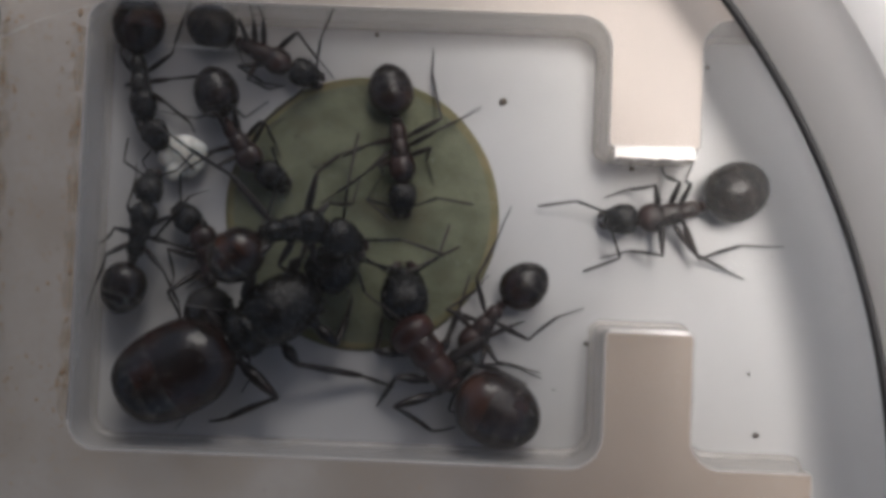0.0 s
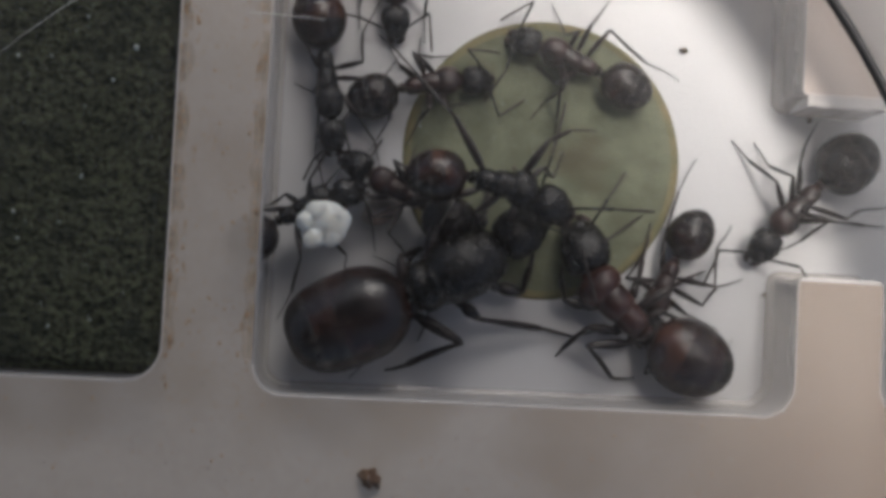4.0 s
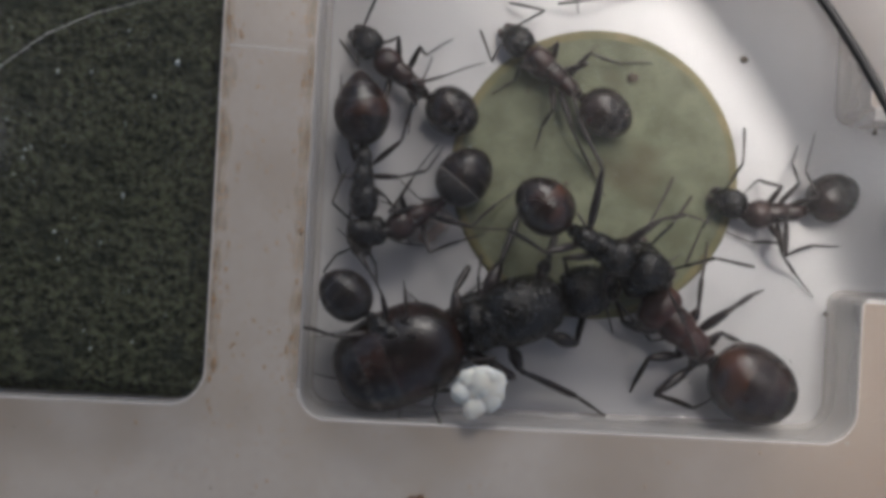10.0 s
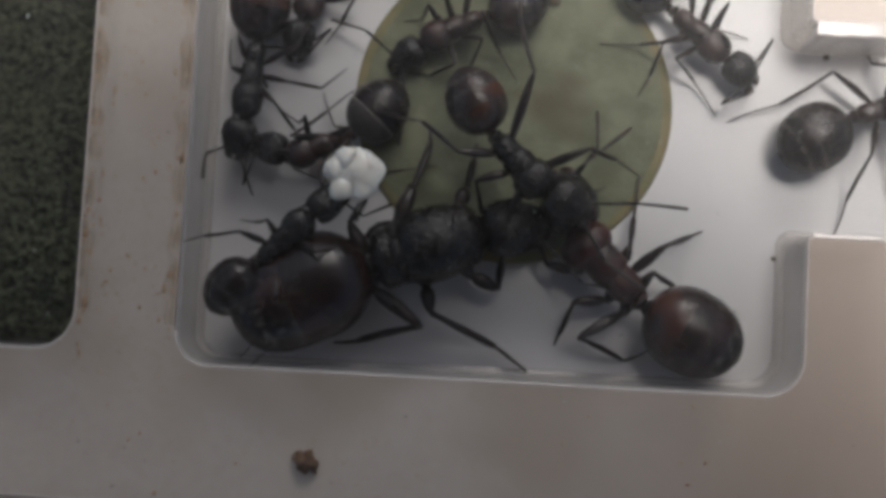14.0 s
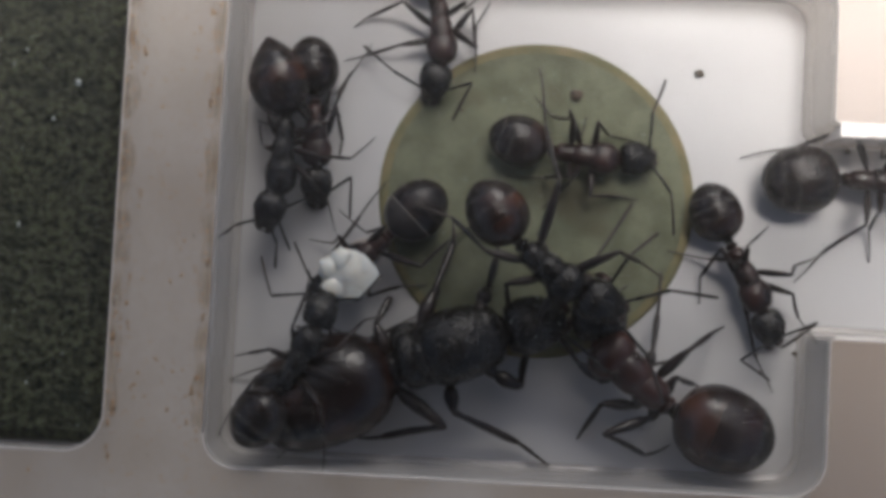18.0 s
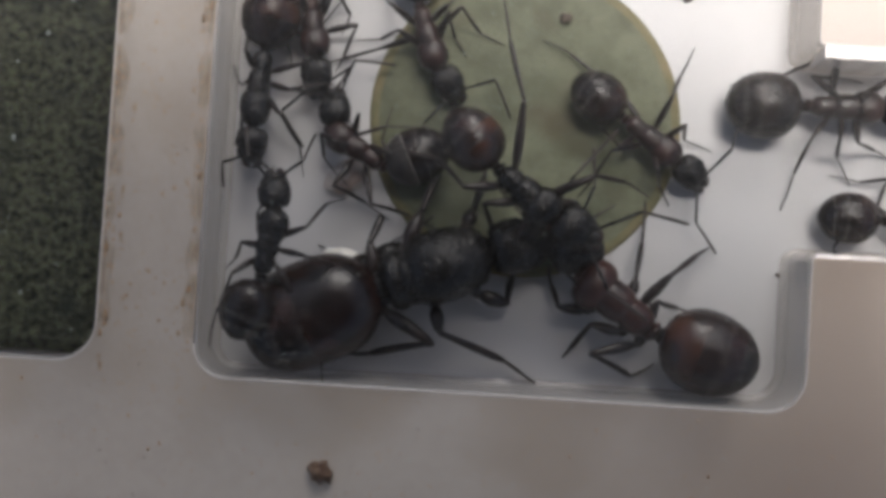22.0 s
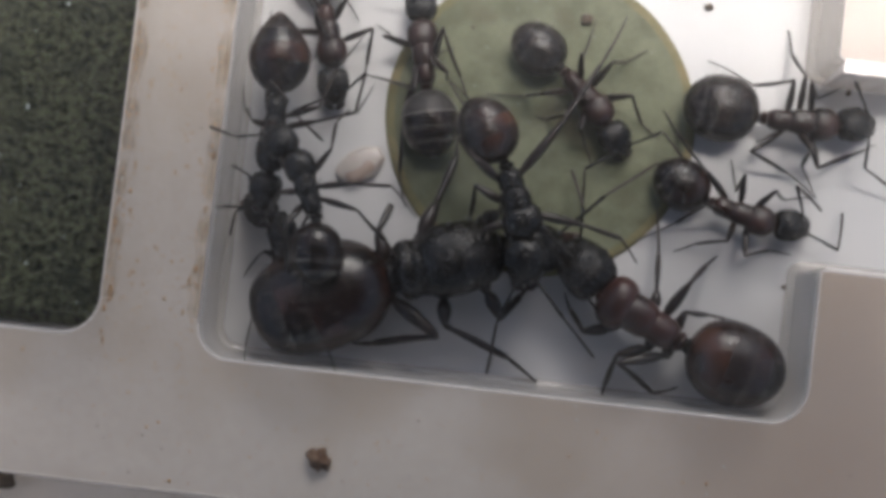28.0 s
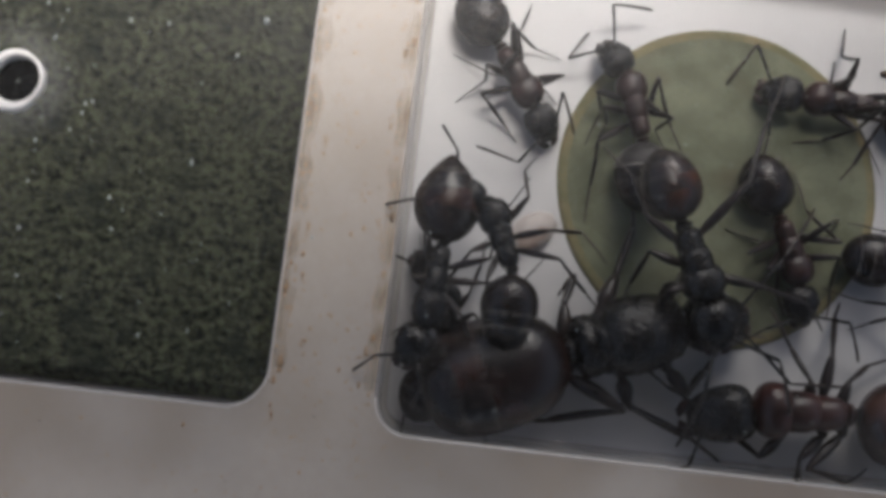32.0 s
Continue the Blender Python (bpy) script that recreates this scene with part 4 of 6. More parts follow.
guard = worker("larger black worker ant with round gaster near the passage", 3.0, 2.2, 22, 2.6, 1.18, 1.08, True, 0.1, 1.08, 1.1)
rover = worker("black worker ant with red brown middle roaming the chamber", 2.45, 2.1, 23, plates_look="dggg")
porter = worker("black worker ant with pointed gaster beside the chamber wall", 2.75, 2.4, 24, 3.0, 1.15, 1.05, False, 1.0, 1.0, 1.3, reach=(0.9, 0.32), feel=0.6, plates_look="gffd")
idler = worker("black worker ant wandering at the upper chamber edge", 2.45, 2.1, 25)
runner = worker("black worker ant walking beside the chamber wall", 2.45, 2.1, 26)
climber = worker("black worker ant tending eggs by the queen", 2.4, 2.1, 27, red=False, lift=1.0, reach=(0.55, 0.9), feel=0.75)
feeder = worker("dark worker ant with striped gaster close to the queen", 2.5, 2.1, 28, 2.5, 1.08, 0.95, True, 0.2, 1.0, 1.15, STRIPE, plates_look="wggg")
sleeper = worker("black worker ant tucked beside the queen's gaster", 2.5, 2.2, 29, red=False, reach=(0.5, 0.6), feel=0.6)

eggs = thing("egg_cluster", "clump of shiny white ant eggs carried by a worker", "eggs")
rng = random.Random(8)
for k in range(8):
    a, r = k * 2.4 + rng.uniform(-0.5, 0.5), 0.08 + 0.205 * math.sqrt(k) * rng.uniform(0.8, 1.15)
    bm = bmesh.new()
    g = rng.uniform(0.85, 1.15)
    blob(bm, (0, 0, 0), (0.46 * g, 0.40 * g, 0.20 * g), k, 0.22, 3)
    e = part("egg", bm, EGG, eggs)
    e.matrix_basis = mm(r * math.cos(a) * 1.1, r * math.sin(a), rng.uniform(-0.02, 0.05) + 0.10 * (0.8 - r), rng.uniform(-10, 10), rng.uniform(-10, 10), math.degrees(a) + rng.uniform(-40, 40))

bm = bmesh.new()
blob(bm, (0.05, 0.0, -0.03), (1.02, 0.88, 0.30), 4, 0.22, 4)
part("egg_mass", bm, EGG, eggs, "moist egg mass that holds the eggs together")

larva = thing("ant_larva", "pale translucent ant larva with brown gut on chamber floor", "larva")
bm = bmesh.new()
blob(bm, (0.0, 0.06, 0.20), (0.98, 0.60, 0.20), 2, 0.10, 4)
part("larva_body", bm, LARVA, larva)
bm = bmesh.new()
blob(bm, (-0.10, -0.10, 0.24), (0.70, 0.44, 0.18), 3, 0.2, 3)
part("gut", bm, GUT, larva, "brown gut")
larva.matrix_basis = mm(4.95, 7.78, 0, 0, 0, 35)

# ---------------------------------------------------------------- the hand lens that is held over the nest
lens = thing("hand_lens", "grey round rim of a hand lens held over the nest", "hand lens")
LENS_Z = 6.2


def ring(name, prof, mat, label):
    bm = bmesh.new()
    n = 200
    loops = [[bm.verts.new((r * math.cos(2 * math.pi * i / n), r * math.sin(2 * math.pi * i / n), z)) for i in range(n)] for r, z in prof]
    for a, b in zip(loops, loops[1:]):
        for i in range(n):
            j = (i + 1) % n
            bm.faces.new((a[i], a[j], b[j], b[i]))
    bmesh.ops.recalc_face_normals(bm, faces=bm.faces)
    return part(name, bm, mat, lens, label)


ring("gasket", [(32.6, -0.25), (32.6, 0.05), (32.66, 0.12), (32.84, 0.14), (32.88, 0.0)], SOOT, "black inner gasket")
ring("grey_rim", [(32.82, -0.2), (32.86, 0.06), (35.0, 0.35), (36.2, 0.42), (36.25, 0.2)], GREY, "grey matt rim")
ring("white_collar", [(36.22, 0.25), (36.3, 0.5), (38.0, 0.6), (41.0, 0.6), (41.2, 0.3)], WHITE, "white outer collar")
bm = bmesh.new()
tube(bm, [(-5.71, 14.71, 0), (-4.19, 16.15, 0), (-2.44, 17.56, 0), (-0.85, 18.37, 0), (0.78, 18.93, 0), (3.04, 19.59, 0)], [0.004, 0.008, 0.012, 0.01, 0.006, 0.004], 6)
# short pale streak modelled in place of a reflection on the lens
tube(bm, [(4.07, 17.60, 0), (5.29, 17.57, 0), (6.79, 17.51, 0)], [0.012, 0.02, 0.01], 6)
part("lens_scratch", bm, FROST, lens, "fine curved scratch and a painted reflection streak on the lens")


# ---------------------------------------------------------------- unseen phone, added above and turned to keep the sky off parts of the nest
phone = thing("phone", "unseen black phone added above the nest to shade it", "phone")
bm = bmesh.new()
rim = [(-27, -137, 8), (50, -137, 8), (50, 12.5, 8), (-27, 12.5, 8)]
wall_strip(bm, rim, [(3, 55), (0.6, 55.3), (0, 56), (0, 62), (0.6, 62.7), (3, 63)])
filled(bm, [outline(rim, 3)], 55)
part("phone_body", bm, SOOT, phone)
bm = bmesh.new()
filled(bm, [outline(rim, 3)], 63)
part("phone_back", bm, SOOT, phone)

# ---------------------------------------------------------------- motion
GRID = [i * 0.1 for i in range(321)]


def track(ob):
    """Where a keyed thing is at each tenth of a second: x, y, z in millimetres and its heading."""
    keys = ob.animation_data
    curves = {(c.data_path, c.array_index): c for c in keys.action.layers[0].strips[0].channelbag(keys.action_slot).fcurves}
    out = []
    for t in GRID:
        f = 1 + t * FPS
        x, y, z = (curves["location", i].evaluate(f) / MM for i in range(3))
        w, k = (curves["rotation_quaternion", i].evaluate(f) for i in (0, 3))
        out.append((x, y, z, 2 * math.atan2(k, w)))
    return out


def turned(x, y, a):
    return x * math.cos(a) - y * math.sin(a), x * math.sin(a) + y * math.cos(a)


def blend(rows, t):
    """A value between timed rows."""
    if t <= rows[0][0]:
        return rows[0][1]
    for (s, u), (e, v) in zip(rows, rows[1:]):
        if t <= e:
            return u + (v - u) * (t - s) / max(e - s, 1e-6)
    return rows[-1][1]


def held(a, t, *feet):
    """Footholds at one time: leg, knee x, y and foot x, y on the floor, in millimetres of the nest."""
    for k, kx, ky, fx, fy in feet:
        a["footholds"].setdefault(k, []).append((t, kx, ky, fx, fy))


def felt(a, t, *ends):
    """Feelers at one time: side (0 its left, 1 its right), elbow x, y and tip x, y."""
    for k, ex, ey, tx, ty in ends:
        a["feels"].setdefault(k, []).append((t, ex, ey, tx, ty))


def step_legs(a, stride):
    """Feet stay where they stand until the body has left them behind, then swing to the next foothold, three by three."""
    body = track(a["root"])
    legs = a["legs"]
    for k, limb in enumerate(legs):
        limb["marks"] = {}
        rx, ry, roll, trail = [], [], [], []
        for t, kx, ky, fx, fy in a["footholds"].get(k, ()):
            bx, by, bz, turn = body[round(t * 10)]
            f = turned(fx - bx, fy - by, -turn)
            q = turned(kx - bx, ky - by, -turn)
            h = limb["hip"]
            d, e = Vector((f[0] - h.x, f[1] - h.y)), Vector((q[0] - h.x, q[1] - h.y))
            lean = (d.x * e.y - d.y * e.x) / max(d.length, 0.3) / (0.62 * limb["lengths"][0])
            g = Vector((f[0] - q[0], f[1] - q[1]))
            rx.append((t, f[0]))
            ry.append((t, f[1]))
            roll.append((t, -math.asin(max(-0.96, min(0.96, lean)))))
            trail.append((t, 0.8 * math.atan2(d.x * g.y - d.y * g.x, d.dot(g))))
            limb["marks"][round(t * 10)] = (fx, fy)
        limb["rest"] = (rx or [(0, limb["foot"].x)], ry or [(0, limb["foot"].y)], roll or [(0, limb["roll"])], trail or [(0, limb["trail"])])
        limb["at"], limb["swing"], limb["path"] = None, None, []
    for i, t in enumerate(GRID):
        bx, by, bz, turn = body[i]
        nx, ny, _, _ = body[min(i + 2, 320)]
        for k, limb in enumerate(legs):
            rx, ry, roll, trail = (blend(r, t) for r in limb["rest"])
            wx, wy = turned(rx, ry, turn)
            home = Vector((bx + wx, by + wy))
            if limb["at"] is None:
                limb["at"] = Vector(limb["marks"].get(i, home))
            ahead = [j for j in (i + 1, i + 2) if j in limb["marks"]]
            group = (k % 3 + (k >= 3)) % 2
            if limb["swing"] is None:
                miss = (limb["at"] - home).length
                busy = any(o["swing"] for j, o in enumerate(legs) if (j % 3 + (j >= 3)) % 2 != group)
                if ahead and (Vector(limb["marks"][ahead[0]]) - limb["at"]).length > 0.12:
                    limb["swing"] = (i, ahead[0], limb["at"].copy(), Vector(limb["marks"][ahead[0]]))
                elif not ahead and miss > stride and (not busy or miss > 1.7 * stride):
                    limb["swing"] = (i, i + 2, limb["at"].copy(), home + 1.6 * Vector((nx - bx, ny - by)))
            lift = 0.0
            if limb["swing"]:
                s, e, p, q = limb["swing"]
                u = min(1.0, (i - s) / (e - s))
                limb["at"], lift = p.lerp(q, u), 0.35 * math.sin(math.pi * u)
                if i >= e:
                    limb["swing"] = None
            if i in limb["marks"]:
                limb["at"], limb["swing"], lift = Vector(limb["marks"][i]), None, 0.0
            fx, fy = turned(limb["at"].x - bx, limb["at"].y - by, -turn)
            limb["path"].append((t, Vector((fx, fy, limb["foot"].z + lift)), roll, trail))
    for limb in legs:
        kept, path = [], limb["path"]
        for i, row in enumerate(path):
            if not kept or i % 10 == 0 or (row[1] - kept[-1][1]).length > 0.05 or (i < 320 and (path[i + 1][1] - row[1]).length > 0.05):
                kept.append(row)
        poses = [(t, set_leg(limb, f, roll, trail)) for t, f, roll, trail in kept]
        for n, name in enumerate(("femur", "tibia", "tarsus")):
            walk(limb[name], [(t, p[n]) for t, p in poses])


def sway_feelers(a, rows, wave):
    """Feelers sway about their rest, and pass through the poses that felt() names."""
    body = track(a["root"])
    heads = [(r[0], radians(r[5])) for r in rows]
    for k, fl in enumerate(a["feelers"]):
        side, at = fl["side"], fl["root"]
        out, fold = [], []
        for t, ex, ey, tx, ty in a["feels"].get(k, ()):
            bx, by, bz, turn = body[round(t * 10)]
            ahead = turn + blend(heads, t)
            hx, hy = turned(a["hh"], 0, turn)
            e = turned(ex - bx - hx, ey - by - hy, -ahead)
            p = turned(tx - ex, ty - ey, -ahead)
            out.append((t, math.atan2(e[1] - at.y, e[0] - at.x)))
            fold.append((t, math.atan2(p[1], p[0])))
        rest, bent = out or [(0, side * fl["out"])], fold or [(0, side * fl["fold"])]
        arms, tips = [], []
        for i in range(0, 321, 5):
            t = i * 0.1
            near = min([abs(t - r[0]) for r in out] or [9])
            loose = min(1.0, near / 0.8)
            p = blend(rest, t) + loose * radians(wave) * math.sin(i * 0.185 + k * 2.1 + a["hg"] * 17)
            q = blend(bent, t) + loose * radians(wave * 1.5) * math.sin(i * 0.23 + k * 1.3 + a["hg"] * 9)
            up = radians(14 + 6 * math.sin(i * 0.21 + k * 2))
            arm = Matrix.Translation(at * MM) @ pose(0, 0, 0, 0, -math.degrees(up), math.degrees(p))
            arms.append((t, arm))
            tips.append((t, Matrix.Translation(arm @ Vector((fl["long"] * MM, 0, 0))) @ pose(0, 0, 0, 0, 22, math.degrees(q))))
        walk(fl["scape"], arms)
        walk(fl["lash"], tips)


def act(a, rows, stride=0.75, wave=13.0):
    """Rows of t, x, y, z, heading, turn of the head, turn of the gaster; the legs step along and the feelers sway."""
    walk(a["root"], [(r[0], mm(r[1], r[2], r[3], 0, 0, r[4])) for r in rows])
    walk(a["head"], [(r[0], mm(a["hh"], 0, 0.02 * a["B"], 0, 6, r[5])) for r in rows])
    walk(a["gaster"], [(r[0], mm(-a["hg"], 0, 0, 0, 0, r[6])) for r in rows])
    step_legs(a, stride)
    sway_feelers(a, rows, wave)


def motions():
    act(queen, [
        (0.00, 8.24, 5.93, 1.75, 35.3, 12.0, -6.2),
        (1.00, 8.17, 5.55, 1.75, 34.9, 14.7, -8.9),
        (2.00, 8.05, 5.53, 1.75, 34.1, 12.3, -6.8),
        (3.00, 8.02, 5.51, 1.75, 33.8, 11.8, -6.8),
        (6.00, 8.43, 5.24, 1.75, 21.4, -4.1, 2.9),
        (7.00, 8.68, 5.29, 1.75, 22.0, -9.1, 6.1),
        (8.00, 8.70, 4.93, 1.75, 20.6, -7.2, 4.8),
        (9.00, 8.69, 4.83, 1.75, 21.0, -8.7, 6.2),
        (10.00, 8.36, 4.53, 1.75, 22.3, -5.8, 3.9),
        (11.00, 8.40, 4.45, 1.75, 21.1, -4.0, 2.8),
        (12.00, 8.58, 4.69, 1.75, 21.3, -9.6, 5.9),
        (13.00, 8.60, 4.74, 1.75, 19.6, -8.1, 5.3),
        (14.00, 8.72, 4.74, 1.75, 19.8, -8.5, 5.5),
        (17.00, 8.73, 4.61, 1.75, 21.6, -6.1, 4.2),
        (18.00, 8.67, 4.69, 1.75, 20.9, -5.4, 3.6),
        (19.00, 8.64, 4.68, 1.75, 20.9, -5.4, 3.6),
        (20.00, 8.43, 4.77, 1.75, 20.9, -5.6, 3.7),
        (21.00, 8.61, 4.63, 1.75, 20.5, -4.6, 3.0),
        (22.00, 8.58, 4.51, 1.75, 21.5, -5.3, 3.5),
        (23.00, 8.55, 4.67, 1.75, 22.2, -0.6, 0.4),
        (24.00, 8.86, 4.48, 1.75, 19.8, -1.1, 0.7),
        (27.00, 8.56, 4.50, 1.75, 18.5, -9.9, 5.9),
        (28.00, 8.71, 4.54, 1.75, 19.5, -10.2, 6.2),
        (29.00, 8.65, 4.39, 1.75, 19.8, -7.7, 4.7),
        (30.00, 8.69, 4.37, 1.75, 20.4, -8.4, 5.1),
        (31.00, 8.60, 4.49, 1.75, 20.7, -8.5, 5.1),
        (32.00, 8.51, 4.35, 1.75, 19.9, -8.0, 4.7),
    ], stride=1.2, wave=5)
    act(major, [
        (0.00, 14.58, 4.57, 1.50, 129.6, -35.0, 25.7),
        (1.00, 14.68, 4.37, 1.50, 131.3, -35.8, 23.9),
        (2.00, 14.59, 4.34, 1.50, 130.2, -33.8, 25.1),
        (3.00, 14.69, 4.40, 1.50, 134.5, -36.8, 23.8),
        (6.00, 14.38, 4.52, 1.50, 138.0, -16.8, 10.6),
        (7.00, 14.30, 4.63, 1.50, 137.3, -16.1, 10.3),
        (8.00, 14.51, 4.49, 1.50, 140.2, -20.4, 11.4),
        (9.00, 14.97, 4.36, 1.50, 141.0, -17.6, 8.5),
        (10.00, 14.87, 4.38, 1.50, 138.0, -29.6, 15.0),
        (11.00, 14.87, 4.45, 1.50, 138.0, -31.2, 16.8),
        (12.00, 14.92, 4.46, 1.50, 138.2, -26.4, 14.7),
        (13.00, 14.93, 4.47, 1.50, 138.3, -31.0, 16.0),
        (14.00, 15.05, 4.43, 1.50, 136.6, -30.6, 16.8),
        (17.00, 15.10, 4.33, 1.50, 138.9, -31.9, 16.3),
        (18.00, 15.17, 4.12, 1.50, 140.2, -43.0, 21.4),
        (19.00, 15.00, 4.07, 1.50, 140.8, -39.3, 19.0),
        (20.00, 14.94, 4.01, 1.50, 141.3, -46.1, 22.2),
        (21.00, 15.04, 3.77, 1.50, 143.0, -41.0, 24.1),
        (22.00, 15.15, 3.71, 1.50, 144.8, -35.8, 19.0),
        (23.00, 15.20, 3.75, 1.50, 142.4, -38.8, 24.9),
        (24.00, 15.28, 3.56, 1.50, 145.9, -42.7, 22.9),
        (27.00, 15.74, 3.36, 1.50, 158.0, -8.1, 4.7),
        (28.00, 15.82, 3.33, 1.50, 154.1, -20.7, 11.4),
        (29.00, 15.67, 3.18, 1.50, 158.1, -12.8, 8.2),
        (30.00, 15.42, 2.98, 1.50, 168.3, 6.0, -3.4),
        (31.00, 15.00, 2.51, 1.50, 177.7, 1.8, -1.3),
        (32.00, 14.68, 2.45, 1.50, 183.3, 10.9, -8.9),
    ], stride=1.0)
    act(nurse, [
        (0.00, 8.97, 9.38, 3.30, 9.0, -36.8, 38.5),
        (1.00, 8.44, 8.56, 3.30, 8.2, -25.8, 19.6),
        (2.00, 8.16, 8.80, 3.30, 17.4, -41.9, 32.2),
        (3.00, 8.78, 8.93, 3.30, -5.4, -27.2, 20.2),
        (6.00, 10.72, 7.93, 3.30, -13.8, -4.3, 4.1),
        (7.00, 11.26, 7.27, 3.30, -15.9, 11.3, -9.9),
        (8.00, 11.42, 7.49, 3.30, -25.6, -11.6, 9.9),
        (9.00, 11.56, 6.98, 3.30, -33.7, 15.2, -11.4),
        (10.00, 11.40, 7.30, 3.30, -28.2, 12.4, -10.6),
        (11.00, 11.60, 7.26, 3.30, -34.1, 17.8, -12.3),
        (12.00, 11.58, 7.32, 3.30, -46.0, 30.2, -21.9),
        (13.00, 11.58, 7.39, 3.30, -45.7, 31.7, -25.0),
        (14.00, 11.72, 7.70, 3.30, -45.3, 18.9, -14.9),
        (17.00, 12.02, 7.75, 3.30, -36.7, 18.4, -14.4),
        (18.00, 11.92, 7.65, 3.30, -38.6, 17.5, -12.3),
        (19.00, 11.85, 7.45, 3.30, -34.7, 13.7, -11.1),
        (20.00, 11.73, 7.50, 3.30, -33.4, 11.8, -9.6),
        (21.00, 11.62, 7.56, 3.30, -36.3, 7.3, -6.2),
        (22.00, 11.57, 7.34, 3.30, -38.1, 12.0, -8.6),
        (23.00, 11.41, 7.15, 3.30, -31.5, 23.2, -18.8),
        (24.00, 11.68, 7.23, 3.30, -37.4, 20.8, -14.6),
        (27.00, 11.24, 7.09, 3.30, -73.1, -15.7, 13.1),
        (28.00, 10.79, 6.93, 3.30, -67.3, -14.6, 12.6),
        (29.00, 11.06, 7.16, 3.30, -70.6, -2.8, 2.7),
        (30.00, 10.68, 7.06, 3.30, -69.8, 0.7, -0.6),
        (31.00, 10.57, 6.91, 3.30, -69.4, -2.5, 1.8),
        (32.00, 10.14, 7.04, 3.30, -66.0, 0.0, 0.0),
    ], stride=1.0)
    held(scout, 0, (2, 14.6, 14.3, 14.4, 17.7), (1, 14.4, 13.7, 16.6, 15.2), (0, 14.6, 12.0, 14.7, 11.5), (5, 11.5, 13.0, 9.1, 12.2), (4, 12.1, 12.2, 9.6, 10.6), (3, 12.5, 12.2, 11.7, 10.8))
    held(scout, 1, (2, 12.8, 15.1, 10.3, 17.1), (1, 13.8, 15.1, 14.5, 17.2), (0, 15.1, 13.8, 15.5, 13.9), (4, 12.9, 11.6, 11.8, 10.2), (5, 12.1, 13.0, 11.1, 12.7))
    felt(scout, 1, (0, 15.8, 14.5, 14.4, 17.6))
    held(scout, 2, (1, 11.9, 13.3, 9.5, 12.8), (2, 11.6, 12.7, 11.1, 11.1), (5, 14.3, 14.4, 16.5, 14.3), (4, 12.9, 15.4, 12.5, 17.3))
    felt(scout, 2, (1, 12.3, 17.5, 10.7, 17.4))
    held(scout, 3, (5, 14.1, 15.4, 17.0, 13.5), (4, 13.1, 16.0, 14.7, 17.3), (3, 12.4, 16.0, 11.7, 17.1), (2, 11.2, 13.2, 11.2, 11.6))
    held(scout, 6, (2, 16.1, 13.3, 18.9, 13.7), (5, 13.3, 15.3, 15.4, 17.9), (4, 12.4, 13.5, 10.7, 13.8), (3, 11.3, 12.0, 9.6, 11.6))
    held(scout, 7, (2, 15.4, 13.0, 18.8, 13.7), (1, 13.9, 11.9, 14.7, 10.8), (5, 13.6, 15.3, 15.3, 17.8))
    held(scout, 8, (2, 15.7, 12.5, 19.0, 13.7), (1, 14.2, 12.0, 15.7, 10.1), (5, 13.5, 14.9, 14.4, 16.8), (4, 12.6, 14.1, 12.2, 15.4), (0, 12.9, 11.3, 12.7, 11.5), (3, 10.4, 12.6, 9.7, 12.5))
    held(scout, 9, (0, 11.0, 12.4, 10.8, 11.4), (4, 13.2, 14.5, 13.7, 15.7), (3, 10.4, 14.6, 10.0, 14.7))
    held(scout, 14, (0, 19.5, 13.5, 20.3, 13.3))
    felt(scout, 14, (0, 21.2, 13.7, 20.4, 12.3))
    held(scout, 17, (2, 19.2, 10.2, 19.7, 13.8), (1, 19.8, 9.5, 20.2, 10.2), (0, 20.9, 9.0, 21.8, 8.5), (5, 17.8, 8.4, 16.3, 8.8), (4, 18.5, 7.6, 18.3, 6.0), (3, 19.8, 6.6, 21.1, 5.9))
    held(scout, 18, (2, 19.5, 9.0, 20.4, 9.8), (1, 20.9, 8.1, 22.5, 8.8), (0, 21.0, 7.1, 22.4, 5.4), (5, 17.6, 8.5, 16.4, 8.7), (4, 17.7, 7.4, 17.9, 6.7), (3, 20.0, 4.7, 20.8, 3.5))
    held(scout, 19, (2, 19.2, 8.8, 20.0, 10.9), (1, 20.2, 9.0, 21.4, 8.9), (0, 21.0, 6.8, 22.4, 6.3), (5, 17.7, 7.1, 17.2, 7.9), (4, 18.4, 6.6, 18.2, 6.6), (3, 20.4, 4.7, 22.4, 3.8))
    held(scout, 20, (5, 19.2, 6.6, 18.2, 6.5), (4, 20.6, 5.2, 22.4, 2.9), (2, 19.9, 8.6, 18.3, 10.1), (0, 21.7, 8.5, 23.7, 9.8))
    held(scout, 21, (2, 22.4, 9.0, 19.8, 8.4), (5, 21.3, 5.6, 22.2, 4.9))
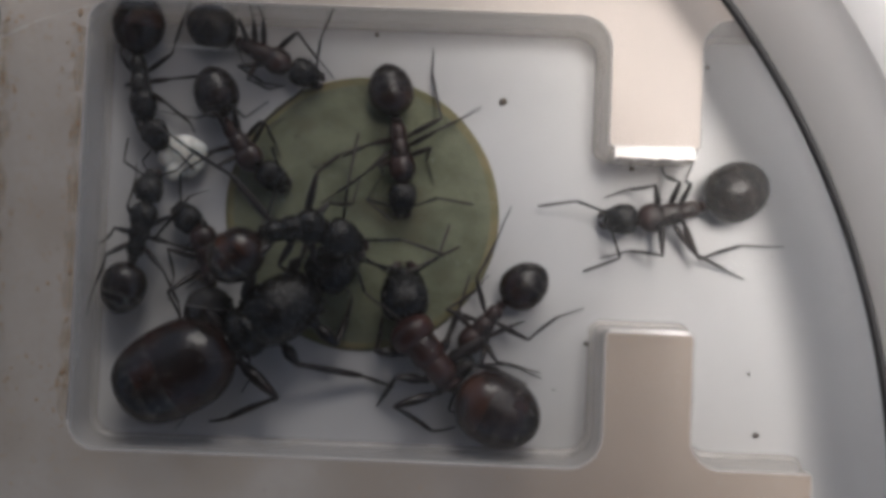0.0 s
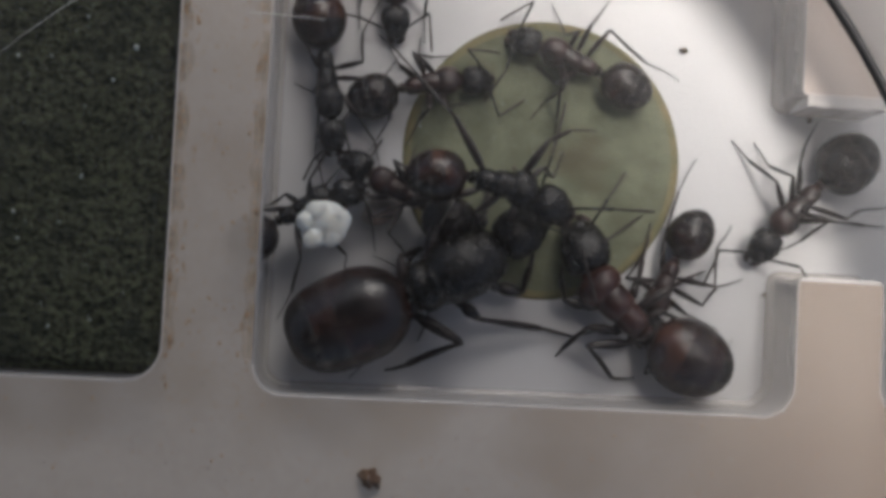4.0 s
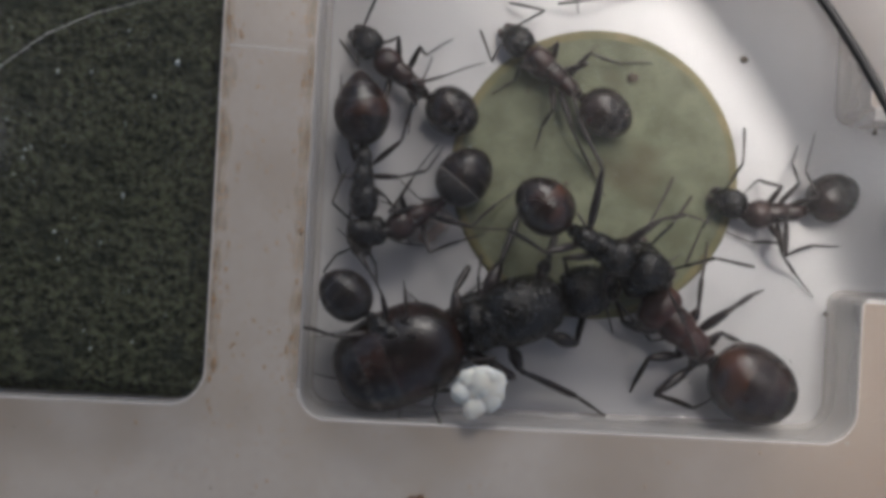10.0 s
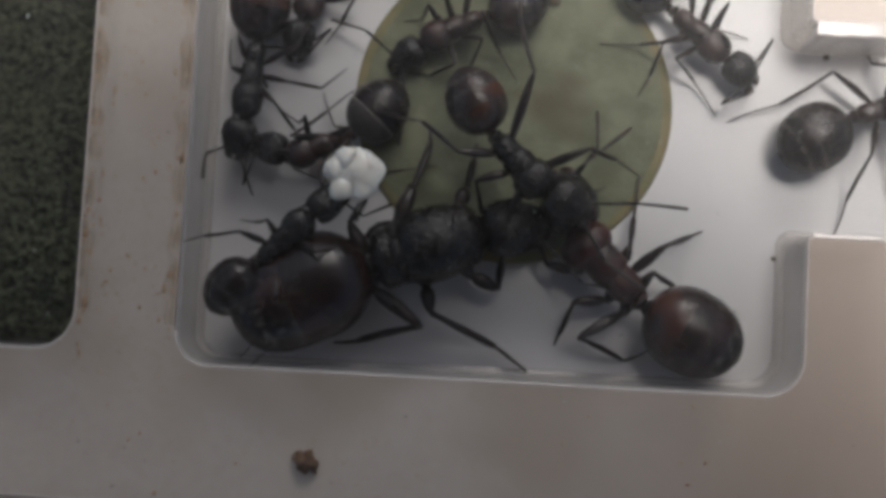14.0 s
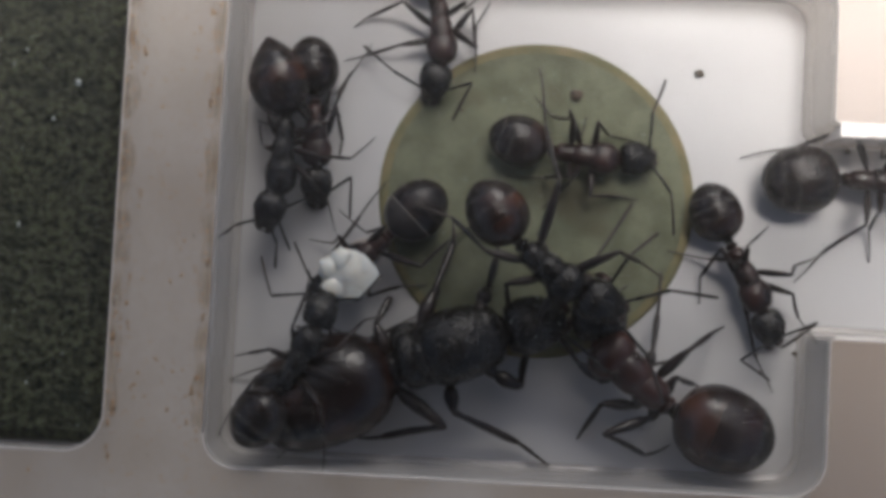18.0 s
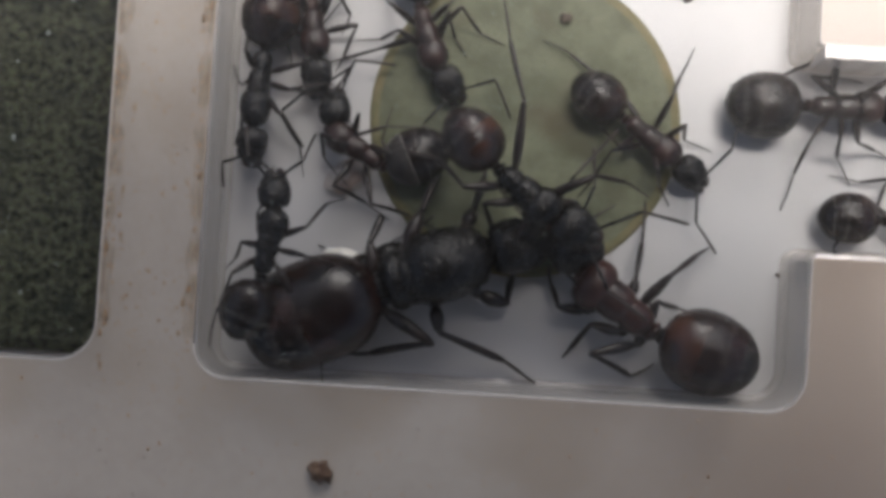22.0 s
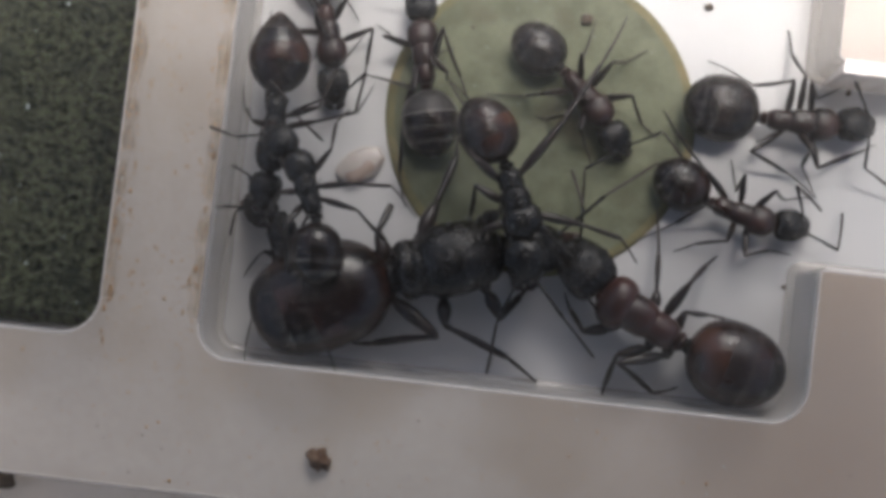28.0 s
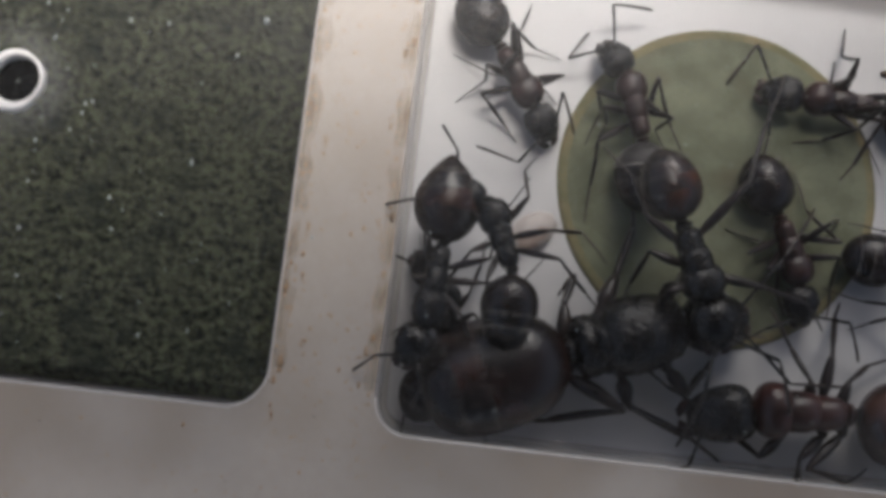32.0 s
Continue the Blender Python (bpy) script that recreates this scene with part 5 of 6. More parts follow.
    act(scout, [
        (0.00, 13.16, 13.16, 0.95, -81.2, -7.5, 5.7),
        (0.50, 13.46, 13.28, 0.95, -45.8, 10.1, -5.3),
        (1.00, 13.77, 13.40, 0.95, -10.3, 27.7, -16.3),
        (1.50, 13.14, 13.73, 0.95, 56.1, 21.6, -13.1),
        (2.00, 12.50, 14.06, 0.95, 122.4, 15.4, -9.9),
        (3.00, 12.13, 14.96, 0.95, 125.7, -1.3, 1.1),
        (4.50, 13.00, 14.10, 0.95, 186.0, 6.0, -6.7),
        (6.00, 13.88, 13.25, 0.95, 246.3, 13.2, -14.5),
        (7.00, 13.26, 13.44, 0.95, 204.5, -9.9, 7.3),
        (8.00, 13.32, 12.82, 0.95, 215.9, -1.5, 1.1),
        (9.00, 12.46, 13.47, 0.95, 175.3, -2.4, 2.0),
        (10.00, 9.63, 14.16, 0.95, 143.8, -7.8, 6.0),
        (11.00, 8.98, 14.59, 0.95, 138.3, 2.9, -2.3),
        (11.33, 10.23, 15.17, 0.95, 197.2, -0.4, 0.5),
        (11.67, 11.49, 15.74, 0.95, 256.2, -3.7, 3.4),
        (12.00, 12.74, 16.31, 0.95, 315.2, -7.1, 6.2),
        (13.00, 17.56, 15.94, 0.95, 312.3, -18.0, 14.4),
        (13.50, 18.07, 13.12, 0.95, 321.7, -5.5, 3.7),
        (14.00, 18.17, 13.25, 0.95, 320.1, 3.3, -2.3),
        (16.50, 18.75, 9.68, 0.95, 298.3, -6.6, 6.5),
        (17.00, 19.58, 8.71, 0.95, 322.9, 5.9, -5.2),
        (18.00, 19.36, 7.88, 0.95, 297.5, -0.5, 0.3),
        (19.00, 19.57, 7.01, 0.95, 312.6, 11.3, -8.3),
        (20.00, 20.78, 7.22, 0.95, 359.1, 16.3, -12.9),
        (21.00, 23.58, 7.64, 0.95, 371.9, -7.2, 5.8),
        (22.00, 26.35, 7.15, 0.95, 353.0, -8.6, 7.0),
        (23.00, 29.22, 7.34, 0.95, 356.1, 3.8, -3.3),
        (24.00, 31.90, 7.95, 0.95, 365.0, -0.0, 0.0),
        (27.00, 32.18, 6.86, 0.95, 366.2, -0.0, 0.0),
        (32.00, 26.90, 9.02, 0.95, 367.1, -0.0, 0.0),
    ])
    held(guard, 0, (0, 24.0, 9.2, 22.0, 8.8), (1, 25.6, 9.1, 28.3, 8.1), (2, 26.1, 9.3, 30.0, 9.6), (3, 22.6, 11.7, 22.1, 11.4), (4, 24.7, 12.4, 24.3, 13.6), (5, 25.6, 12.4, 26.1, 13.6))
    felt(guard, 0, (0, 23.0, 8.0, 21.3, 7.3), (1, 20.0, 11.4, 17.2, 11.0))
    held(guard, 1, (0, 21.8, 9.6, 20.3, 10.3), (1, 23.6, 8.8, 24.5, 6.4), (2, 25.8, 8.5, 30.2, 9.5), (3, 22.3, 12.1, 22.3, 11.4), (4, 23.9, 12.3, 23.9, 13.5), (5, 25.1, 12.1, 26.1, 13.7))
    felt(guard, 1, (0, 18.8, 9.8, 16.7, 11.0), (1, 21.4, 14.1, 20.0, 16.0))
    held(guard, 2, (0, 20.5, 10.2, 20.2, 10.2), (1, 20.8, 9.6, 19.9, 8.4), (2, 22.4, 9.1, 26.1, 7.5), (3, 21.4, 12.9, 20.9, 13.4), (4, 22.9, 12.4, 23.5, 13.5), (5, 23.3, 11.9, 26.8, 13.5))
    felt(guard, 2, (0, 18.5, 10.6, 16.7, 7.9), (1, 19.9, 15.7, 19.0, 17.9))
    held(guard, 3, (0, 23.6, 8.4, 22.7, 8.3), (1, 24.8, 9.0, 26.8, 8.3), (2, 25.5, 9.6, 28.8, 9.6), (3, 22.0, 11.4, 20.5, 12.9), (4, 22.8, 11.8, 22.2, 13.0), (5, 23.7, 12.1, 24.7, 13.6))
    felt(guard, 3, (1, 19.6, 8.6, 19.4, 6.5))
    held(guard, 14, (2, 23.8, 11.9, 19.6, 10.1))
    held(guard, 17, (2, 23.0, 12.8, 19.1, 12.3), (5, 23.4, 8.6, 23.0, 6.4), (4, 25.0, 8.7, 24.9, 6.1))
    held(guard, 18, (2, 22.4, 13.3, 19.2, 12.3), (5, 23.4, 10.1, 21.4, 7.7), (4, 24.0, 9.9, 24.2, 8.6))
    held(guard, 19, (2, 22.8, 13.0, 19.2, 12.3), (5, 21.9, 8.7, 21.4, 6.5))
    held(guard, 20, (2, 22.6, 12.9, 19.4, 12.6), (5, 22.5, 9.2, 22.8, 8.3))
    held(guard, 21, (2, 22.0, 13.7, 19.1, 12.4), (1, 23.8, 12.8, 24.3, 13.7), (5, 22.2, 10.5, 21.7, 10.0), (4, 22.8, 9.6, 23.0, 8.1))
    held(guard, 22, (2, 22.5, 13.2, 19.3, 12.2), (1, 23.4, 12.9, 24.4, 12.6), (5, 21.9, 9.3, 21.5, 7.5), (4, 23.6, 9.3, 24.1, 8.6))
    held(guard, 23, (2, 21.9, 13.4, 20.4, 13.2), (1, 23.0, 13.1, 22.3, 13.7), (0, 24.8, 12.6, 27.0, 13.0), (5, 21.6, 9.9, 21.6, 7.5), (4, 22.5, 9.7, 22.8, 8.9), (3, 24.4, 10.1, 26.0, 9.7))
    held(guard, 24, (2, 21.8, 13.3, 20.4, 13.3), (1, 22.8, 13.1, 22.2, 13.8), (0, 23.5, 12.2, 25.0, 12.4), (5, 20.7, 10.5, 19.4, 9.0), (4, 21.3, 9.6, 21.6, 7.5), (3, 22.1, 9.9, 22.1, 8.7))
    felt(guard, 24, (0, 26.0, 13.0, 27.3, 11.5), (1, 23.3, 8.9, 22.2, 7.5))
    held(guard, 27, (2, 21.9, 12.5, 20.6, 12.9), (1, 22.5, 12.6, 22.4, 13.7), (0, 23.6, 12.4, 24.5, 12.8), (5, 21.3, 9.6, 21.8, 8.0), (4, 22.6, 9.5, 23.6, 8.4), (3, 24.5, 9.6, 25.2, 10.2))
    held(guard, 28, (2, 20.3, 12.2, 17.7, 13.4), (1, 21.0, 13.0, 20.7, 14.9), (0, 21.6, 12.2, 23.1, 13.0), (5, 20.5, 9.5, 22.4, 8.6), (4, 21.9, 9.3, 22.3, 8.7), (3, 23.3, 10.0, 24.5, 10.9))
    felt(guard, 28, (0, 22.3, 13.6, 21.8, 15.1))
    held(guard, 29, (0, 17.0, 13.1, 16.3, 14.4), (1, 17.4, 11.8, 16.6, 12.2), (2, 18.2, 10.3, 18.6, 7.2), (3, 20.8, 13.8, 20.9, 14.6), (4, 20.6, 11.4, 21.8, 11.0), (5, 19.5, 10.2, 21.1, 7.7))
    felt(guard, 29, (0, 16.7, 15.8, 15.0, 17.3), (1, 21.8, 14.7, 22.2, 16.8))
    held(guard, 30, (0, 15.7, 13.9, 15.2, 14.5), (1, 16.4, 12.9, 15.8, 13.0), (2, 15.9, 11.2, 15.3, 9.9), (3, 18.5, 14.6, 19.0, 15.8), (4, 19.1, 13.6, 20.5, 14.4), (5, 20.1, 11.1, 20.8, 9.0))
    felt(guard, 30, (0, 14.8, 14.7, 14.5, 14.4), (1, 18.5, 17.4, 17.7, 17.8))
    held(guard, 31, (0, 12.3, 13.0, 12.5, 12.4), (1, 13.5, 12.0, 14.8, 10.9), (2, 15.0, 11.7, 15.1, 10.5), (3, 15.2, 14.9, 15.6, 15.7), (4, 16.4, 14.5, 17.5, 15.4), (5, 17.5, 12.1, 19.0, 11.6))
    felt(guard, 31, (0, 11.8, 14.2, 11.1, 12.8), (1, 14.1, 17.0, 13.0, 17.2))
    held(guard, 32, (0, 14.6, 12.3, 14.0, 12.3), (1, 17.0, 12.0, 16.0, 11.0), (4, 15.7, 15.3, 15.9, 17.0))
    felt(guard, 32, (1, 11.8, 16.3, 10.8, 14.7))
    act(guard, [
        (0.00, 24.83, 10.76, 1.10, -165.4, -12.9, 12.5),
        (1.00, 23.65, 10.61, 1.10, -184.5, -18.4, 16.2),
        (2.00, 21.92, 11.33, 1.10, -210.1, -8.0, 6.3),
        (3.00, 23.55, 10.02, 1.10, -142.0, 5.9, -3.9),
        (5.50, 20.43, 8.28, 1.10, -121.6, 11.6, -8.3),
        (6.00, 24.68, 8.83, 1.10, -98.7, -0.8, 0.7),
        (9.00, 28.97, 7.04, 1.10, -35.9, -1.8, 1.5),
        (11.00, 27.30, 9.01, 1.10, -3.1, 1.2, -1.0),
        (12.00, 26.52, 9.41, 1.10, -0.7, -3.1, 2.4),
        (13.00, 26.08, 9.58, 1.10, 5.8, -5.0, 3.8),
        (13.50, 25.89, 9.60, 1.10, 6.5, -6.1, 5.2),
        (14.00, 25.28, 10.73, 1.10, 17.6, -16.5, 14.7),
        (17.00, 24.73, 11.24, 1.10, 3.0, -4.6, 3.7),
        (18.00, 24.23, 11.57, 1.10, -0.2, -4.3, 3.7),
        (19.00, 24.06, 11.19, 1.10, -1.7, -5.7, 5.2),
        (20.00, 23.70, 11.13, 1.10, -2.4, -5.0, 4.9),
        (21.00, 23.21, 11.80, 1.10, -8.4, -14.4, 10.4),
        (22.00, 23.40, 11.44, 1.10, 1.3, -1.4, 1.1),
        (23.00, 23.13, 11.65, 1.10, -7.5, -14.1, 11.3),
        (24.00, 22.76, 11.48, 1.10, -13.5, -16.7, 11.6),
        (27.00, 22.57, 11.13, 1.10, -6.2, 1.1, -0.9),
        (28.00, 21.18, 11.22, 1.10, -0.3, 9.8, -7.3),
        (28.50, 19.86, 11.86, 1.10, 32.3, 11.0, -8.2),
        (29.00, 18.73, 12.78, 1.10, 57.6, 20.8, -14.6),
        (30.00, 17.33, 13.61, 1.10, 98.6, 16.1, -13.3),
        (31.00, 14.53, 13.51, 1.10, 132.5, 9.9, -6.4),
        (32.00, 15.58, 13.80, 1.10, 178.7, -1.8, 1.9),
    ])
    held(rover, 0, (2, 18.2, 5.3, 21.4, 6.6), (1, 17.9, 4.0, 19.6, 3.7), (5, 16.7, 7.8, 18.1, 10.9))
    held(rover, 1, (2, 18.6, 5.2, 22.3, 7.2), (1, 18.5, 5.1, 20.7, 5.7), (5, 16.4, 8.1, 18.4, 10.7), (0, 18.3, 4.0, 19.7, 3.6))
    held(rover, 2, (2, 18.9, 5.7, 21.3, 9.0), (1, 17.7, 4.4, 20.7, 5.6), (0, 17.8, 4.1, 19.6, 3.4))
    held(rover, 3, (2, 18.8, 5.6, 20.0, 8.0), (1, 18.0, 4.5, 20.6, 5.7), (5, 16.2, 7.8, 18.4, 11.2))
    held(rover, 6, (2, 18.4, 6.0, 21.0, 8.9), (1, 18.0, 5.4, 20.6, 6.1), (5, 16.4, 7.7, 18.3, 11.0), (4, 16.1, 6.5, 16.8, 8.0))
    held(rover, 7, (2, 18.7, 6.7, 20.8, 8.8), (1, 18.5, 6.0, 20.6, 6.0), (5, 16.1, 7.6, 18.2, 10.8), (0, 17.6, 5.0, 17.7, 4.2))
    held(rover, 8, (2, 20.9, 7.9, 22.8, 10.6), (1, 19.6, 7.2, 20.5, 5.9), (0, 19.1, 6.2, 18.3, 5.8), (5, 18.2, 9.3, 18.3, 11.1), (4, 17.6, 8.4, 17.8, 9.4), (3, 17.1, 7.3, 17.0, 6.5))
    felt(rover, 8, (0, 16.8, 5.1, 19.0, 4.2))
    held(rover, 9, (2, 21.4, 8.3, 22.2, 9.8), (1, 20.4, 7.3, 20.6, 6.2), (0, 19.3, 6.1, 20.6, 6.0), (5, 18.5, 9.6, 18.3, 11.1), (4, 17.8, 8.6, 17.8, 9.4), (3, 17.6, 7.5, 16.9, 7.1))
    held(rover, 10, (0, 17.6, 8.0, 17.1, 8.3), (1, 19.6, 7.0, 21.0, 5.7), (2, 20.1, 7.7, 22.0, 7.9), (3, 17.9, 10.1, 17.8, 9.8), (4, 19.5, 10.4, 20.0, 12.0), (5, 20.2, 10.4, 20.7, 12.6))
    felt(rover, 10, (1, 17.7, 11.5, 17.9, 14.4), (0, 16.3, 9.0, 15.8, 7.5))
    held(rover, 11, (0, 17.6, 9.3, 17.1, 9.5), (1, 18.1, 8.6, 17.0, 7.3), (2, 19.7, 6.7, 21.6, 7.1), (3, 18.5, 11.4, 18.5, 11.6), (4, 19.7, 10.9, 19.8, 11.9), (5, 20.9, 10.0, 23.2, 11.2))
    felt(rover, 11, (1, 17.7, 13.6, 18.2, 16.3))
    held(rover, 12, (0, 15.4, 10.0, 14.4, 10.8), (2, 17.3, 8.3, 18.7, 6.7), (4, 18.3, 10.9, 19.9, 12.1), (5, 19.8, 10.5, 23.1, 11.3))
    felt(rover, 12, (0, 14.6, 11.9, 13.3, 11.9))
    held(rover, 13, (0, 8.7, 12.0, 8.1, 12.5), (1, 10.4, 11.4, 9.6, 11.0), (5, 12.3, 13.7, 14.4, 13.6), (4, 10.4, 13.9, 10.3, 14.8))
    held(rover, 17, (2, 12.7, 13.6, 13.6, 12.7), (1, 13.0, 12.2, 14.4, 12.4), (0, 13.5, 10.0, 13.5, 9.7), (3, 12.6, 9.3, 13.2, 9.2))
    held(rover, 18, (2, 12.5, 13.0, 11.2, 14.4), (1, 13.2, 13.1, 13.4, 13.8), (0, 14.6, 12.9, 15.4, 12.7), (3, 14.3, 10.5, 15.6, 10.5), (4, 12.1, 10.3, 11.7, 9.9), (5, 11.2, 11.1, 10.1, 11.2))
    felt(rover, 18, (0, 15.6, 14.4, 16.4, 16.2), (1, 16.2, 11.0, 16.4, 10.1))
    held(rover, 19, (2, 13.9, 14.5, 12.8, 14.6), (1, 14.7, 14.6, 15.1, 16.7), (0, 15.8, 14.4, 16.6, 14.3), (5, 12.9, 12.1, 11.7, 11.8), (4, 14.8, 11.5, 14.2, 9.7), (3, 15.8, 12.3, 16.6, 12.3))
    felt(rover, 19, (0, 19.3, 15.0, 21.3, 14.7), (1, 17.3, 12.3, 17.2, 11.8))
    held(rover, 20, (2, 14.7, 14.5, 13.2, 14.7), (1, 15.9, 13.1, 17.7, 15.6), (0, 16.9, 12.9, 18.4, 13.3), (5, 14.1, 11.5, 13.9, 11.2))
    felt(rover, 20, (0, 18.4, 13.5, 19.1, 11.4))
    held(rover, 21, (2, 14.6, 13.6, 13.0, 14.3), (1, 15.9, 12.6, 17.5, 15.0), (0, 17.0, 12.3, 19.0, 11.9), (5, 14.1, 10.8, 13.8, 10.5))
    held(rover, 22, (2, 14.8, 12.8, 11.3, 14.2), (0, 17.6, 10.0, 18.8, 9.6), (5, 14.7, 9.9, 13.1, 11.2))
    felt(rover, 22, (0, 19.6, 10.1, 20.0, 11.5), (1, 18.1, 6.0, 20.1, 3.8))
    held(rover, 23, (2, 16.4, 11.1, 13.7, 12.9), (1, 17.6, 10.7, 17.5, 13.2), (0, 18.5, 9.0, 19.0, 8.6), (3, 17.8, 6.9, 18.3, 5.6), (5, 15.1, 8.7, 13.3, 8.5))
    felt(rover, 23, (0, 19.4, 9.8, 20.4, 7.9), (1, 19.5, 6.2, 19.7, 5.1))
    held(rover, 24, (2, 16.2, 10.9, 13.6, 13.0), (1, 17.4, 9.8, 18.2, 11.6), (0, 18.0, 9.2, 18.8, 8.8), (3, 17.8, 6.9, 19.9, 6.5), (5, 14.1, 8.0, 12.4, 7.7), (4, 15.0, 7.3, 14.5, 5.5))
    felt(rover, 24, (1, 20.9, 6.1, 21.9, 7.3))
    held(rover, 27, (2, 17.8, 9.0, 17.1, 10.5), (1, 18.9, 8.5, 19.5, 8.9), (0, 20.3, 8.3, 21.6, 8.4), (5, 18.9, 6.7, 18.1, 5.5), (4, 20.1, 6.5, 21.5, 6.7))
    felt(rover, 27, (1, 22.3, 6.8, 23.7, 6.2))
    held(rover, 28, (2, 17.6, 9.2, 16.1, 11.4), (1, 19.2, 8.7, 19.0, 9.7), (0, 20.3, 8.2, 22.3, 8.6), (5, 17.0, 7.0, 15.6, 6.1), (4, 18.7, 6.6, 17.2, 5.9), (3, 20.0, 6.3, 21.7, 6.3))
    felt(rover, 28, (1, 23.8, 6.3, 24.2, 8.3))
    held(rover, 29, (3, 20.0, 5.6, 21.9, 5.1), (0, 19.4, 7.3, 21.3, 7.6))
    felt(rover, 29, (1, 23.1, 6.0, 25.2, 6.0))
    held(rover, 30, (2, 19.2, 8.6, 17.7, 8.6), (5, 18.0, 5.8, 16.8, 6.3), (4, 20.7, 5.5, 18.9, 4.6))
    act(rover, [
        (0.00, 17.05, 5.68, 0.95, -128.2, 16.8, -10.3),
        (1.00, 16.87, 5.59, 0.95, -123.0, 16.4, -9.5),
        (2.00, 16.92, 5.53, 0.95, -118.7, -6.5, 3.7),
        (3.00, 16.78, 5.20, 0.95, -114.0, 13.2, -10.1),
        (6.00, 17.30, 5.85, 0.95, -110.8, 8.6, -6.7),
        (7.00, 17.34, 6.63, 0.95, -117.5, 2.2, -1.6),
        (8.00, 18.67, 7.89, 0.95, -120.8, -7.5, 5.6),
        (9.00, 19.29, 7.98, 0.95, -113.4, -7.7, 5.8),
        (10.00, 19.00, 9.11, 0.95, -172.4, -34.0, 22.2),
        (11.00, 18.62, 9.95, 0.95, -218.2, -9.4, 6.0),
        (12.00, 17.10, 10.15, 0.95, -220.7, -10.3, 6.0),
        (12.60, 13.07, 13.01, 0.95, -205.2, 8.2, -7.5),
        (13.00, 10.46, 12.98, 0.95, -196.1, 10.2, -5.5),
        (13.50, 9.60, 12.31, 0.95, -177.3, 14.5, -12.5),
        (14.00, 9.27, 12.95, 0.95, -153.8, 11.9, -8.0),
        (15.50, 10.21, 12.22, 0.95, -97.4, 2.8, -1.3),
        (17.00, 11.15, 11.49, 0.95, -41.1, -6.3, 5.5),
        (18.00, 13.15, 12.00, 0.95, -6.1, 12.4, -8.9),
        (19.00, 14.88, 13.34, 0.95, 2.0, 1.0, -1.0),
        (20.00, 15.66, 12.36, 0.95, -21.8, -5.3, 4.4),
        (21.00, 15.65, 11.40, 0.95, -18.8, 8.6, -6.0),
        (22.00, 16.22, 9.88, 0.95, -36.1, -1.0, 0.8),
        (23.00, 17.13, 8.72, 0.95, -32.5, 2.8, -1.8),
        (24.00, 16.96, 8.59, 0.95, -25.0, 15.7, -10.7),
        (27.00, 19.21, 7.63, 0.95, -13.4, 9.0, -6.5),
        (28.00, 19.32, 7.56, 0.95, -14.6, 16.9, -12.8),
        (29.00, 18.79, 6.66, 0.95, -3.2, 4.2, -3.4),
        (30.00, 21.50, 7.29, 0.95, 1.7, -0.8, 0.6),
        (31.00, 20.79, 7.59, 0.95, -3.1, -1.5, 1.2),
        (32.00, 19.66, 8.10, 0.95, -3.3, -1.2, 1.0),
    ])
    act(porter, [
        (0.00, 1.89, 15.55, 1.00, -79.7, 15.5, -11.0),
        (1.00, 2.04, 15.33, 1.07, -85.5, 14.0, -7.1),
        (2.00, 2.14, 13.76, 1.13, -81.6, -16.5, 11.2),
        (3.00, 2.22, 12.17, 1.20, -80.5, 3.7, -2.5),
        (6.00, 2.36, 15.51, 1.40, -86.4, -18.8, 19.9),
        (7.00, 1.98, 14.64, 1.40, -91.8, 6.0, -6.3),
        (8.00, 1.81, 12.35, 1.41, -93.3, 9.4, -8.1),
        (9.00, 1.83, 10.78, 1.41, -88.1, 2.0, -2.1),
        (10.00, 2.08, 9.63, 1.42, -86.9, -3.6, 3.4),
        (11.00, 1.85, 9.32, 1.42, -90.2, -5.3, 5.0),
        (12.00, 2.15, 10.02, 1.43, -84.5, 0.2, -0.2),
        (13.00, 1.99, 11.78, 1.43, -85.5, -1.8, 1.7),
        (14.00, 1.88, 10.75, 1.44, -96.3, -7.5, 8.0),
        (17.00, 1.67, 9.64, 1.45, -93.9, -11.4, 13.1),
        (18.00, 2.09, 11.65, 1.46, -91.1, -18.4, 18.2),
        (19.00, 2.00, 11.89, 1.46, -92.3, -13.3, 14.2),
        (20.00, 1.41, 10.83, 1.47, -93.2, -2.7, 2.9),
        (21.00, 1.76, 10.77, 1.47, -92.4, -6.7, 6.1),
        (22.00, 1.52, 11.04, 1.48, -95.0, 2.3, -2.4),
        (23.00, 1.62, 10.73, 1.48, -91.3, -3.2, 3.0),
        (24.00, 1.42, 9.01, 1.49, -88.8, -4.1, 4.7),
        (27.00, 1.96, 9.74, 1.50, -88.8, -5.7, 7.1),
        (28.00, 1.80, 8.65, 2.20, -89.4, -5.5, 5.6),
        (29.00, 1.85, 7.63, 2.90, -89.4, -3.8, 3.1),
        (30.00, 1.99, 6.16, 3.00, -90.3, -17.6, 11.4),
        (31.00, 2.00, 5.41, 3.10, -85.6, -0.8, 0.6),
        (32.00, 1.51, 5.35, 3.20, -95.3, -14.9, 6.2),
    ])
    held(idler, 0, (1, 6.8, 19.0, 6.4, 19.8), (0, 9.4, 17.2, 10.1, 16.2), (5, 6.0, 16.8, 6.3, 16.4), (4, 7.6, 15.6, 7.9, 15.8))
    felt(idler, 0, (0, 9.6, 18.1, 10.0, 19.3))
    held(idler, 1, (4, 7.5, 14.7, 7.5, 13.6))
    felt(idler, 1, (0, 9.5, 17.1, 10.5, 15.9))
    held(idler, 2, (3, 6.3, 15.3, 7.1, 15.5), (4, 4.8, 16.4, 4.3, 16.2), (0, 7.4, 17.4, 8.7, 17.1))
